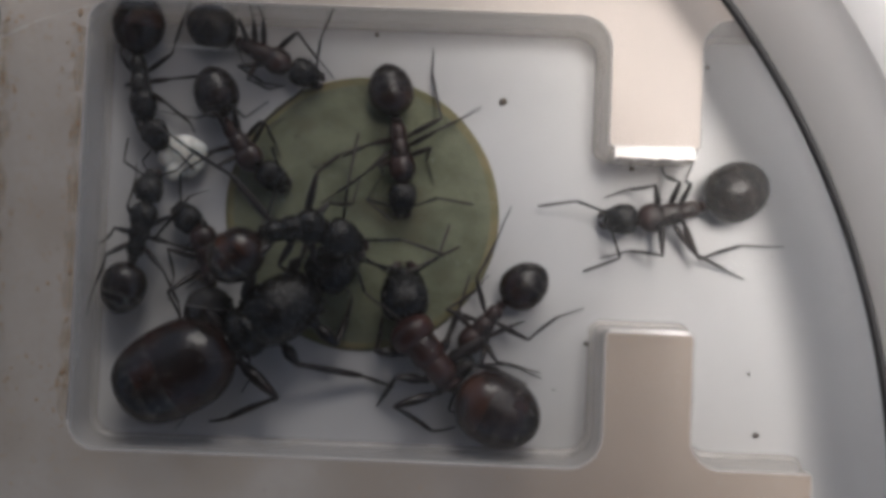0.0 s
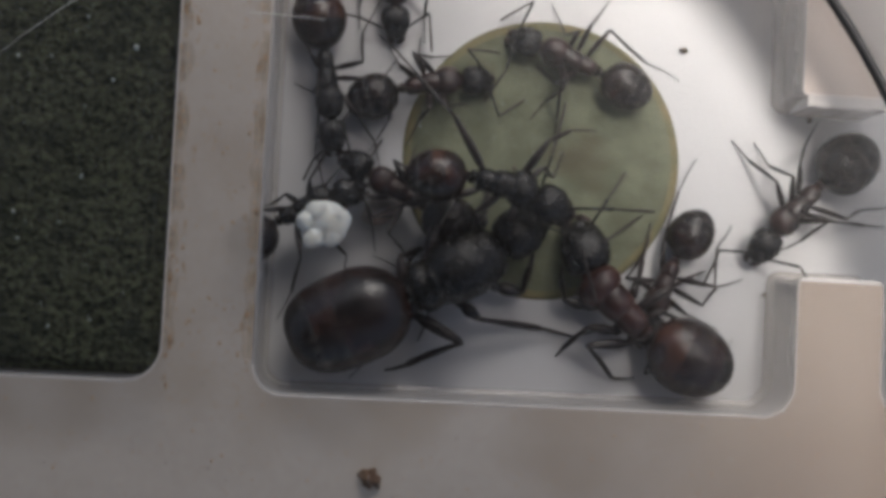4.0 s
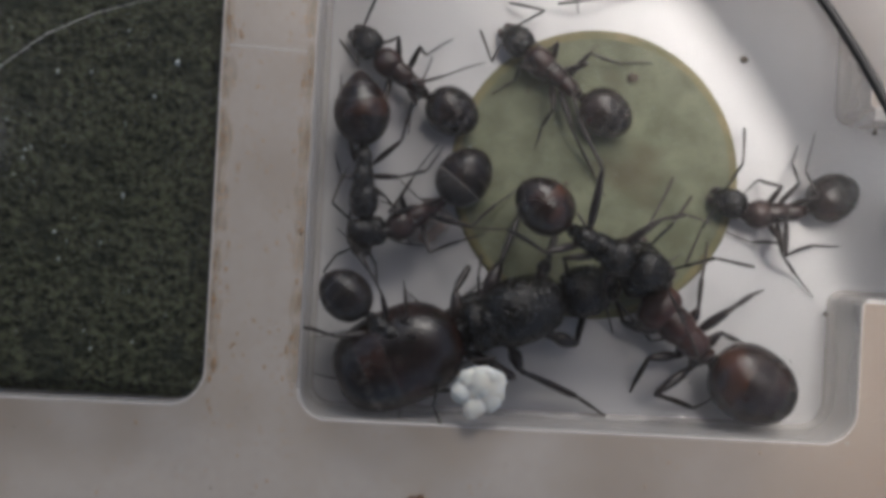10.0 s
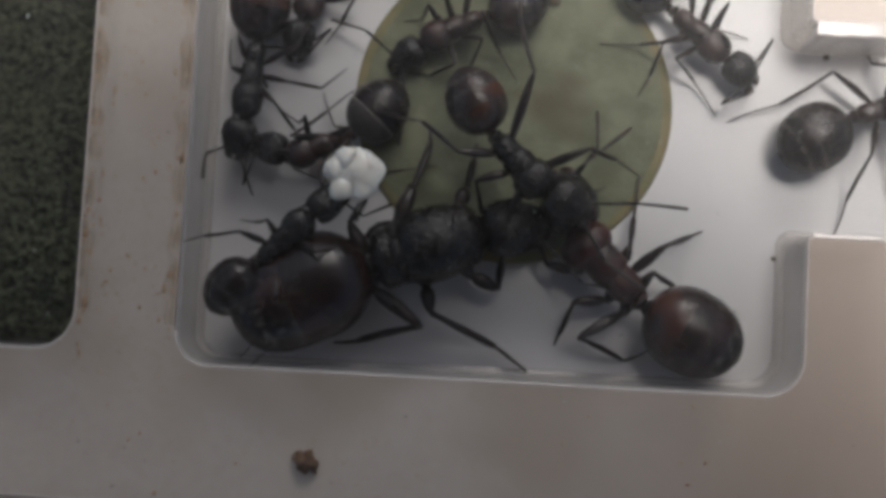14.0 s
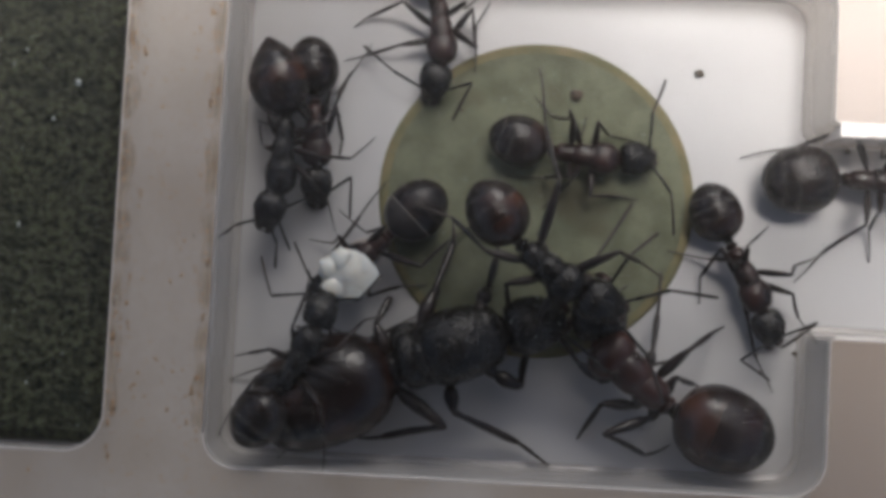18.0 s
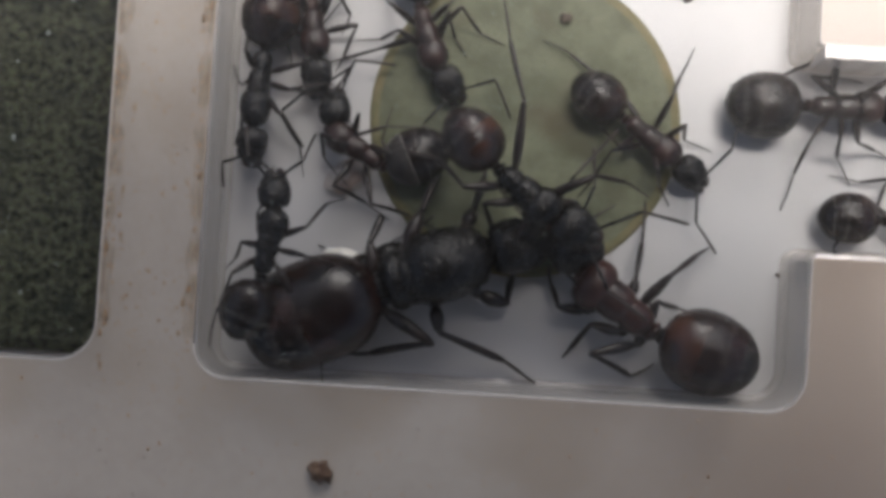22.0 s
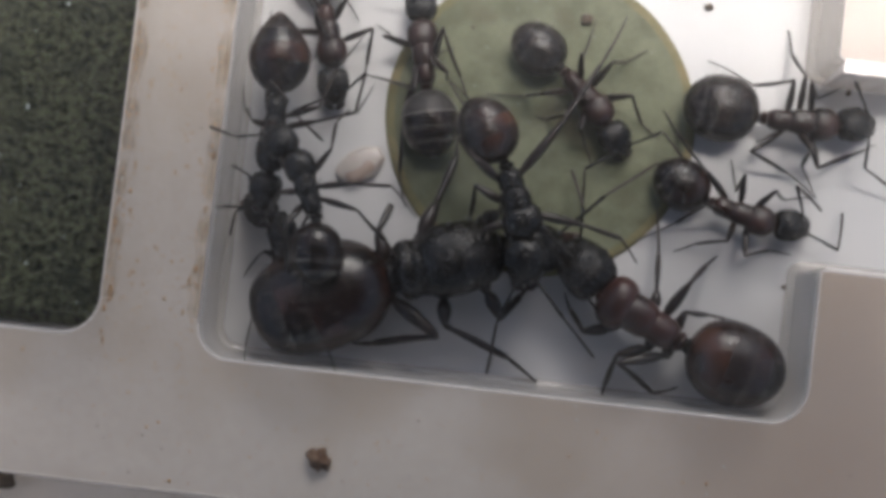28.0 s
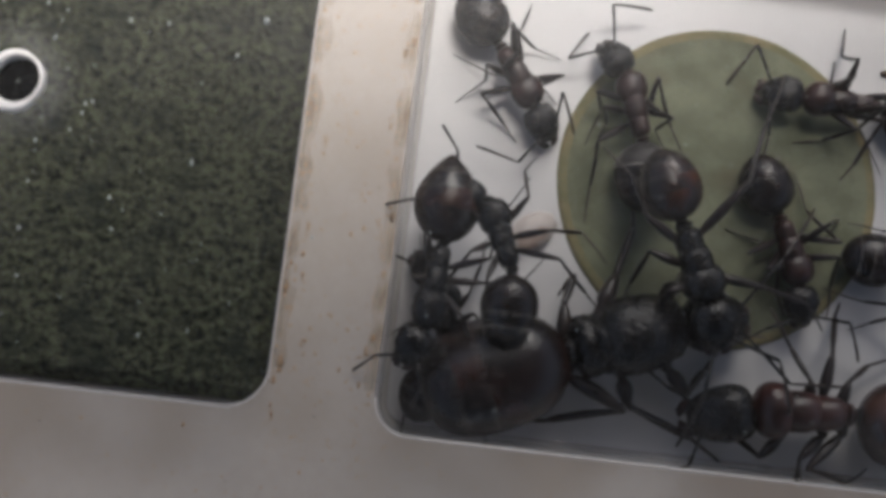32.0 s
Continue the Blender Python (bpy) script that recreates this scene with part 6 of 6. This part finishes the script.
    held(idler, 3, (0, 5.9, 16.0, 6.3, 15.0), (1, 6.3, 17.1, 8.2, 18.0), (3, 3.6, 16.1, 3.5, 15.4))
    held(idler, 17, (0, 8.6, 15.6, 9.1, 14.3))
    held(idler, 18, (0, 9.2, 16.0, 9.0, 14.9), (1, 9.0, 16.6, 9.5, 17.9), (3, 6.4, 15.9, 4.0, 15.3), (4, 4.9, 17.2, 4.3, 16.6))
    felt(idler, 18, (1, 5.0, 15.3, 3.1, 16.8), (0, 9.6, 14.7, 8.8, 13.1))
    held(idler, 19, (0, 7.3, 14.7, 7.0, 14.1), (1, 8.7, 15.8, 9.2, 14.2), (3, 4.8, 16.5, 3.9, 14.4))
    held(idler, 20, (0, 8.3, 14.2, 7.9, 12.6), (1, 8.4, 15.0, 9.2, 14.4), (3, 6.1, 14.2, 5.3, 13.2), (4, 5.6, 15.4, 5.1, 16.0))
    felt(idler, 20, (0, 9.7, 12.3, 10.2, 10.5), (1, 5.0, 11.9, 3.4, 10.3))
    held(idler, 21, (4, 4.6, 13.3, 2.8, 13.4))
    held(idler, 22, (3, 6.0, 13.2, 4.9, 13.1), (0, 9.0, 13.1, 9.3, 12.5))
    held(idler, 23, (0, 9.0, 13.2, 9.6, 11.7), (1, 9.5, 13.9, 11.6, 12.9), (2, 8.4, 14.7, 9.0, 15.9), (3, 6.9, 12.1, 7.2, 9.5), (4, 5.5, 13.3, 4.9, 13.1), (5, 6.1, 14.3, 4.7, 15.6))
    held(idler, 24, (2, 8.8, 14.6, 9.1, 16.2), (1, 10.1, 14.0, 11.9, 13.2), (0, 10.0, 12.9, 10.4, 12.0), (5, 5.9, 14.1, 4.4, 15.8), (4, 6.9, 12.6, 6.2, 11.5), (3, 8.0, 11.7, 8.2, 10.9))
    held(idler, 27, (2, 12.4, 13.3, 12.5, 14.7), (1, 13.4, 13.0, 15.4, 13.7), (0, 14.2, 12.1, 14.2, 11.5), (5, 10.5, 12.2, 9.6, 12.4), (4, 11.6, 10.8, 11.0, 10.3), (3, 12.9, 10.4, 13.2, 10.0))
    held(idler, 28, (2, 12.9, 13.0, 13.3, 14.6), (1, 14.0, 12.5, 15.5, 13.6), (0, 14.4, 11.4, 16.3, 10.0), (5, 10.8, 11.1, 9.2, 11.1), (4, 11.5, 10.4, 11.2, 10.5), (3, 13.3, 9.6, 13.8, 8.7))
    held(idler, 29, (2, 13.0, 13.4, 11.2, 16.3), (1, 14.2, 12.1, 15.1, 13.4), (0, 14.5, 11.0, 15.0, 10.2), (3, 13.6, 9.1, 14.2, 8.6))
    held(idler, 30, (2, 13.8, 11.5, 12.6, 13.4), (1, 14.3, 11.3, 14.0, 10.8), (5, 11.3, 10.2, 10.6, 10.5), (4, 12.2, 9.5, 11.8, 9.5), (0, 14.9, 9.0, 14.9, 8.2))
    act(idler, [
        (0.00, 7.01, 17.01, 0.95, -24.7, 4.1, -2.5),
        (1.00, 7.14, 16.62, 0.95, -28.9, -5.2, 3.2),
        (2.00, 6.00, 16.61, 0.95, -18.8, 6.7, -4.4),
        (2.50, 5.42, 16.58, 0.95, -56.4, 4.4, -2.8),
        (3.00, 4.85, 16.55, 0.95, -93.9, 2.1, -1.2),
        (6.00, 5.01, 21.15, 0.95, -62.0, 7.7, -12.5),
        (9.00, 6.39, 20.15, 0.95, -33.7, -21.7, 27.2),
        (11.00, 14.00, 18.62, 0.95, -18.3, -16.1, 15.6),
        (11.50, 10.95, 17.85, 0.95, -68.6, -14.8, 12.4),
        (12.00, 7.91, 17.08, 0.95, -118.9, -13.6, 9.1),
        (14.00, 8.02, 17.42, 0.95, -99.1, -2.8, 2.2),
        (17.00, 7.19, 16.24, 0.95, -111.8, -12.1, 7.7),
        (18.00, 7.66, 16.57, 0.95, -84.2, -19.5, 15.5),
        (19.00, 6.67, 16.61, 0.95, -127.7, -7.7, 5.9),
        (20.00, 7.00, 14.75, 0.95, -84.7, -0.7, 0.6),
        (21.00, 8.05, 14.82, 0.95, -75.3, 5.0, -4.3),
        (22.00, 7.65, 13.31, 0.95, -71.2, 16.5, -12.7),
        (23.00, 7.62, 13.40, 0.95, -72.2, 3.8, -3.4),
        (24.00, 8.45, 13.09, 0.95, -54.8, 5.2, -3.7),
        (27.00, 12.62, 11.92, 0.95, -33.8, 5.4, -5.2),
        (28.00, 13.04, 11.36, 0.95, -43.3, -9.5, 8.5),
        (29.00, 13.33, 10.58, 0.95, -41.1, -2.1, 1.9),
        (30.00, 13.07, 9.80, 0.95, -52.3, -7.9, 7.5),
        (31.00, 14.41, 7.74, 0.95, -61.7, -2.2, 2.3),
        (32.00, 14.14, 8.26, 0.95, -68.1, -8.5, 7.0),
    ])
    held(runner, 0, (2, 6.9, 14.8, 7.3, 15.1), (1, 7.4, 14.0, 8.2, 14.5), (0, 7.9, 13.0, 8.0, 12.4), (5, 4.5, 14.2, 2.5, 14.5), (4, 5.0, 12.7, 3.5, 12.7))
    held(runner, 29, (2, 3.5, 13.8, 3.7, 15.7), (1, 4.5, 13.7, 3.6, 12.8), (0, 5.0, 12.3, 4.9, 11.2), (5, 1.8, 13.5, 0.9, 14.0), (4, 2.0, 12.3, 0.8, 12.2), (3, 2.5, 11.3, 2.7, 10.5))
    felt(runner, 29, (1, 3.3, 9.8, 4.1, 8.9))
    held(runner, 30, (2, 3.6, 13.9, 3.7, 15.7), (1, 4.8, 14.2, 3.9, 13.3), (5, 1.8, 13.5, 1.1, 14.0), (4, 1.2, 12.2, 1.4, 11.9), (3, 2.8, 11.6, 2.9, 10.4))
    felt(runner, 30, (0, 5.3, 13.4, 6.2, 11.8), (1, 3.4, 9.7, 5.9, 9.3))
    held(runner, 31, (2, 3.4, 13.6, 3.7, 15.4), (1, 4.8, 13.8, 4.0, 12.9), (0, 4.6, 12.4, 4.7, 11.7), (5, 2.0, 13.0, 1.2, 13.3), (4, 2.4, 12.1, 1.6, 12.1), (3, 2.7, 11.5, 2.9, 10.7))
    felt(runner, 31, (0, 5.5, 11.8, 5.7, 10.1), (1, 4.1, 9.9, 2.8, 9.9))
    held(runner, 32, (2, 3.4, 14.5, 4.0, 16.3), (1, 4.6, 14.6, 5.3, 14.3), (0, 5.2, 12.7, 5.3, 12.6), (5, 1.9, 13.7, 1.3, 14.0), (4, 1.8, 12.4, 1.6, 12.2), (3, 3.1, 11.7, 4.0, 11.0))
    felt(runner, 32, (0, 5.4, 13.7, 6.3, 12.0))
    act(runner, [
        (0.00, 6.25, 13.13, 0.95, -53.9, 20.0, -16.7),
        (1.00, 6.45, 12.29, 0.95, -67.0, 14.5, -13.7),
        (2.00, 6.21, 12.63, 0.95, -18.2, 12.1, -10.8),
        (3.00, 6.29, 13.13, 0.95, 20.1, 3.4, -2.7),
        (6.00, 6.84, 13.16, 0.95, -48.5, -26.9, 23.0),
        (7.00, 6.72, 13.95, 0.95, -104.2, -15.0, 16.4),
        (8.00, 6.40, 13.31, 0.95, -141.1, -5.0, 4.0),
        (9.00, 4.51, 12.29, 0.95, -137.0, -11.3, 6.7),
        (9.50, 3.98, 13.04, 0.95, -176.7, -9.4, 7.1),
        (10.00, 3.45, 13.79, 0.95, -216.4, -7.5, 7.5),
        (11.00, 4.59, 13.89, 0.95, -169.9, 17.6, -14.1),
        (12.00, 3.72, 13.57, 0.95, -115.1, 14.4, -15.7),
        (13.00, 3.23, 15.33, 0.95, -111.9, 10.0, -8.2),
        (14.00, 4.05, 14.24, 0.95, -112.8, 9.9, -7.1),
        (17.00, 2.36, 12.96, 0.80, -78.8, 3.2, -3.0),
        (18.00, 3.18, 12.47, 0.80, -85.1, -3.7, 3.2),
        (19.00, 2.94, 12.66, 0.80, -79.3, -2.0, 1.8),
        (20.00, 2.45, 13.12, 0.80, -81.1, -0.0, 0.0),
        (21.00, 3.39, 13.62, 0.80, -83.2, -6.2, 4.7),
        (22.00, 3.27, 13.57, 0.80, -80.0, -5.3, 4.0),
        (23.00, 2.80, 12.88, 0.84, -72.7, 2.9, -2.2),
        (24.00, 2.79, 12.30, 0.88, -66.7, -1.2, 1.0),
        (27.00, 3.78, 13.63, 1.00, -86.4, -5.9, 4.8),
        (28.00, 3.21, 12.62, 1.00, -75.1, -7.3, 5.4),
        (29.00, 3.15, 12.72, 1.00, -66.1, -7.3, 6.2),
        (30.00, 3.47, 12.97, 1.00, -50.9, 9.3, -7.1),
        (31.00, 3.33, 12.54, 1.00, -57.5, -0.3, 0.2),
        (32.00, 3.61, 13.35, 1.00, -54.0, -3.4, 2.8),
    ])
    act(climber, [
        (0.00, 2.19, 9.00, 1.20, 77.3, 7.1, -3.6),
        (1.00, 2.03, 8.60, 1.20, 73.4, -3.9, 1.6),
        (2.00, 1.77, 8.07, 1.20, 83.1, 13.3, -8.6),
        (3.00, 1.40, 8.18, 1.20, 84.5, -2.1, 1.0),
        (4.00, 1.57, 7.55, 1.60, 29.7, -13.9, 9.8),
        (5.00, 1.74, 6.92, 2.00, -25.1, -25.8, 18.5),
        (6.00, 1.90, 6.29, 2.40, -79.8, -37.6, 27.3),
        (7.00, 2.76, 6.03, 2.42, -67.2, -17.4, 15.4),
        (8.00, 2.51, 5.08, 2.45, -57.9, -3.7, 3.8),
        (9.00, 2.58, 3.89, 2.48, -46.4, 18.4, -21.1),
        (10.00, 3.55, 3.45, 2.50, -36.6, 1.6, -1.7),
        (11.00, 3.80, 3.56, 2.52, -6.5, 36.5, -34.1),
        (12.00, 3.40, 4.65, 2.55, 14.2, -2.7, 2.5),
        (13.00, 3.31, 4.98, 2.58, 26.1, -19.4, 17.5),
        (13.50, 3.49, 4.14, 2.59, 24.5, 10.9, -9.5),
        (14.00, 3.53, 4.57, 2.60, 45.2, -3.2, 2.4),
        (17.00, 2.91, 4.16, 3.10, 75.4, 10.1, -8.2),
        (18.00, 3.25, 3.89, 3.10, 62.7, 10.6, -8.1),
        (19.00, 3.25, 4.10, 3.10, 70.2, 10.1, -8.5),
        (20.00, 3.19, 4.17, 3.10, 70.7, 9.9, -8.4),
        (21.00, 3.58, 4.31, 3.10, 70.5, 13.1, -10.4),
        (22.00, 2.50, 4.85, 3.10, 79.8, 15.7, -10.3),
        (23.00, 2.84, 5.29, 3.10, 78.7, 26.6, -16.5),
        (24.00, 3.20, 5.24, 3.10, 81.8, 18.1, -15.8),
        (27.00, 3.76, 6.40, 3.40, 104.2, 18.7, -14.0),
        (28.00, 3.38, 6.44, 3.40, 113.6, 27.2, -17.9),
        (29.00, 3.62, 6.42, 3.40, 114.9, 28.1, -15.3),
        (30.00, 4.07, 6.32, 3.40, 100.6, 41.9, -31.7),
        (31.00, 3.82, 6.71, 3.40, 109.5, 32.1, -16.3),
        (32.00, 3.55, 6.91, 3.40, 115.4, 41.8, -25.6),
    ])
    held(feeder, 24, (4, 6.1, 9.8, 7.2, 10.6), (0, 3.9, 10.1, 3.9, 9.5), (1, 3.8, 8.7, 4.1, 7.5))
    felt(feeder, 24, (1, 4.7, 13.0, 5.8, 13.1))
    held(feeder, 27, (0, 5.0, 12.6, 4.5, 13.7), (1, 4.7, 10.7, 3.7, 10.0), (2, 5.4, 9.0, 5.8, 7.2), (4, 7.7, 11.2, 8.6, 10.4))
    held(feeder, 28, (0, 5.9, 12.6, 4.9, 13.3), (1, 5.7, 11.0, 4.7, 11.3), (2, 5.6, 9.2, 6.8, 5.9), (4, 8.3, 11.1, 9.0, 10.6))
    held(feeder, 29, (0, 5.9, 12.0, 5.0, 13.2), (1, 6.0, 11.0, 4.7, 11.0), (2, 5.5, 9.0, 6.8, 5.7), (4, 8.6, 10.7, 9.0, 10.2))
    held(feeder, 30, (0, 6.2, 12.6, 5.4, 13.7), (1, 6.2, 11.2, 5.9, 10.6), (2, 6.0, 9.7, 6.3, 7.6), (3, 8.7, 12.4, 9.5, 12.9))
    felt(feeder, 30, (0, 5.2, 14.1, 6.7, 15.1))
    held(feeder, 31, (2, 6.2, 9.5, 6.4, 7.9))
    held(feeder, 32, (0, 6.7, 12.0, 6.5, 11.2), (5, 9.7, 12.3, 10.4, 10.6), (2, 6.7, 9.9, 6.8, 8.3))
    act(feeder, [
        (0.00, 5.14, 8.12, 1.20, 102.4, 37.1, -18.0),
        (1.00, 4.81, 8.78, 1.20, 102.1, 11.5, -4.6),
        (2.00, 4.72, 9.02, 1.20, 115.2, 2.7, -1.2),
        (3.00, 5.64, 8.51, 1.20, 102.2, 2.5, -1.9),
        (4.00, 5.51, 8.55, 1.20, 152.0, -1.5, 1.6),
        (5.00, 5.37, 8.59, 1.20, 201.8, -5.4, 5.1),
        (6.00, 5.24, 8.62, 1.20, 251.6, -9.4, 8.6),
        (7.00, 4.16, 8.52, 1.20, 263.7, -8.1, 5.6),
        (8.00, 4.24, 8.42, 1.20, 252.5, -52.3, 27.4),
        (9.00, 4.80, 8.23, 1.20, 230.6, -25.6, 22.9),
        (10.00, 4.33, 8.17, 1.20, 213.6, -25.7, 19.1),
        (11.00, 4.52, 8.29, 1.20, 196.5, -48.3, 39.8),
        (12.00, 4.26, 7.99, 1.20, 209.3, -32.6, 23.4),
        (13.00, 4.20, 8.36, 1.20, 206.4, -34.8, 25.5),
        (13.50, 4.58, 8.51, 1.20, 194.8, -32.2, 23.0),
        (14.00, 4.61, 8.25, 1.20, 203.5, -37.9, 25.0),
        (17.00, 5.50, 7.27, 1.20, 230.7, -31.0, 18.5),
        (18.00, 5.35, 7.90, 1.20, 223.7, -2.2, 1.7),
        (19.00, 5.61, 7.69, 1.20, 228.0, 11.7, -8.5),
        (20.00, 5.52, 7.77, 1.20, 223.4, 11.6, -6.5),
        (21.00, 5.56, 7.75, 1.20, 208.6, -51.1, 26.2),
        (22.00, 5.36, 8.74, 1.20, 150.2, -55.0, 54.7),
        (23.00, 4.85, 9.28, 1.20, 137.8, -45.3, 26.5),
        (24.00, 5.13, 9.98, 1.20, 122.7, -18.7, 9.6),
        (27.00, 6.50, 11.51, 1.20, 106.5, -0.6, 0.4),
        (28.00, 6.90, 12.02, 1.20, 101.2, -1.9, 1.3),
        (29.00, 7.16, 11.56, 1.20, 97.6, -1.1, 0.8),
        (30.00, 7.50, 11.89, 1.20, 94.7, 2.7, -1.8),
        (31.00, 7.60, 11.91, 1.20, 101.2, 8.2, -6.0),
        (32.00, 8.05, 12.52, 1.20, 108.3, 17.6, -11.9),
    ])
    act(sleeper, [
        (0.00, 6.43, 4.65, 0.90, 33.2, 5.0, -3.3),
        (3.00, 6.39, 4.27, 0.90, 25.0, 3.0, -2.6),
        (9.00, 4.92, 3.41, 0.90, 25.7, 13.9, -15.8),
        (14.00, 5.25, 3.90, 0.90, 27.9, 8.4, -6.2),
        (19.00, 5.03, 3.96, 0.90, 27.7, -6.0, 8.1),
        (24.00, 4.82, 3.78, 0.90, 31.5, 0.0, 0.0),
        (28.00, 2.46, 4.05, 0.90, 96.9, 55.0, 0.0),
        (29.00, 1.63, 5.70, 0.90, 89.2, 32.8, -16.2),
        (30.00, 2.21, 4.73, 0.90, 89.8, 23.2, -16.1),
        (31.00, 2.21, 4.03, 0.90, 95.5, 14.1, -12.8),
        (32.00, 2.17, 3.98, 0.90, 96.8, 36.8, -32.3),
    ])
    walk(eggs, [
        (0.00, mm(3.70, 12.50, 0.50, 0, 0, 0)),
        (1.00, mm(3.21, 11.94, 0.60, 0, 0, 19)),
        (1.60, mm(2.80, 11.40, 1.20, 0, 0, 17)),
        (2.00, mm(2.47, 10.84, 2.00, 0, 0, 10)),
        (3.00, mm(3.21, 9.07, 2.00, 0, 0, -14)),
        (5.50, mm(1.13, 5.05, 3.33, 0, 0, 15)),
        (6.00, mm(1.65, 4.91, 3.60, 0, 0, 20)),
        (7.00, mm(3.33, 3.39, 3.53, 0, 0, 6)),
        (8.00, mm(4.85, 2.86, 3.47, 0, 0, -17)),
        (9.00, mm(5.11, 1.71, 3.40, 0, 0, -15)),
        (10.00, mm(6.99, 1.57, 3.33, 0, 0, 8)),
        (11.00, mm(7.57, 3.45, 3.27, 0, 0, 20)),
        (12.00, mm(6.84, 4.95, 3.20, 0, 0, 2)),
        (13.00, mm(6.75, 6.39, 3.08, 0, 0, -19)),
        (13.50, mm(6.76, 5.82, 3.02, 0, 0, -19)),
        (14.00, mm(5.95, 7.10, 2.96, 0, 0, -12)),
        (17.00, mm(4.15, 6.87, 2.60, 0, 0, -2)),
        (18.00, mm(4.78, 7.12, 2.50, 0, 0, -20)),
        (19.00, mm(4.29, 7.78, 2.40, 0, 0, -8)),
        (20.00, mm(4.03, 8.07, 2.30, 0, 0, 15)),
        (21.00, mm(3.95, 8.19, 2.20, 0, 0, 17)),
        (21.50, mm(3.83, 6.85, 0.70, 0, 0, 6)),
        (21.80, mm(4.31, 6.01, 0.70, 0, 0, -1)),
        (22.00, mm(4.86, 4.17, 0.70, 0, 0, -6)),
        (23.00, mm(8.09, 4.44, 0.70, 0, 0, -20)),
        (24.00, mm(8.42, 4.26, 0.70, 0, 0, -4)),
        (27.00, mm(8.35, 4.49, 0.70, 0, 0, -10)),
        (28.00, mm(8.60, 4.47, 0.70, 0, 0, -19)),
        (29.00, mm(8.51, 4.22, 0.70, 0, 0, 0)),
        (30.00, mm(8.66, 4.26, 0.70, 0, 0, 19)),
        (31.00, mm(8.63, 4.37, 0.70, 0, 0, 10)),
        (32.00, mm(8.65, 4.32, 0.70, 0, 0, -14)),
    ])
    walk(lens, [
        (0.0, mm(0.03, -1.43, LENS_Z)),
        (1.0, mm(-0.23, -3.63, LENS_Z)),
        (2.0, mm(0.05, -3.26, LENS_Z)),
        (3.0, mm(-1.80, -3.34, LENS_Z)),
        (6.0, mm(-7.66, -2.63, LENS_Z)),
        (7.0, mm(-7.49, -3.82, LENS_Z)),
        (8.0, mm(-7.54, -5.02, LENS_Z)),
        (9.0, mm(-6.66, -6.10, LENS_Z)),
        (10.0, mm(-6.88, -3.82, LENS_Z)),
        (11.0, mm(-6.07, -4.21, LENS_Z)),
        (12.0, mm(-1.32, -4.96, LENS_Z)),
        (14.0, mm(12.68, 3.04, LENS_Z)),
        (32.0, mm(12.68, 3.04, LENS_Z)),
    ])
    walk(phone, [
        (0.0, mm(15.67, 21.17, 0, 0, 0, -54)),
        (1.0, mm(12.33, 21.81, 0, 0, 0, -52)),
        (2.0, mm(11.31, 22.68, 0, 0, 0, -50)),
        (3.0, mm(8.60, 23.64, 0, 0, 0, -45)),
        (6.0, mm(4.30, 22.45, 0, 0, 0, -45)),
        (7.0, mm(4.53, 21.02, 0, 0, 0, -45)),
        (8.0, mm(3.93, 19.41, 0, 0, 0, -44)),
        (9.0, mm(6.39, 19.23, 0, 0, 0, -44)),
        (10.0, mm(8.55, 21.70, 0, 0, 0, -44)),
        (11.0, mm(9.69, 19.97, 0, 0, 0, -42)),
        (12.0, mm(11.17, 17.58, 0, 0, 0, -40)),
        (13.0, mm(12.67, 14.85, 0, 0, 0, -36)),
        (14.0, mm(14.96, 14.78, 0, 0, 0, -33)),
        (17.0, mm(15.44, 18.42, 0, 0, 0, -28)),
        (18.0, mm(14.00, 18.83, 0, 0, 0, -27)),
        (19.0, mm(14.30, 18.41, 0, 0, 0, -26)),
        (20.0, mm(14.02, 17.02, 0, 0, 0, -24)),
        (21.0, mm(15.17, 14.82, 0, 0, 0, -22)),
        (22.0, mm(14.40, 15.39, 0, 0, 0, -21)),
        (23.0, mm(16.86, 15.97, 0, 0, 0, -20)),
        (24.0, mm(18.36, 16.16, 0, 0, 0, -18)),
        (27.0, mm(15.54, 17.70, 0, 0, 0, -12)),
        (28.0, mm(12.48, 17.68, 0, 0, 0, -10)),
        (29.0, mm(12.24, 20.85, 0, 0, 0, -6)),
        (30.0, mm(7.66, 18.41, 0, 0, 0, 2)),
        (31.0, mm(3.05, 18.03, 0, 0, 0, 10)),
        (32.0, mm(-1.15, 14.22, 0, 0, 0, 14)),
    ])


motions()
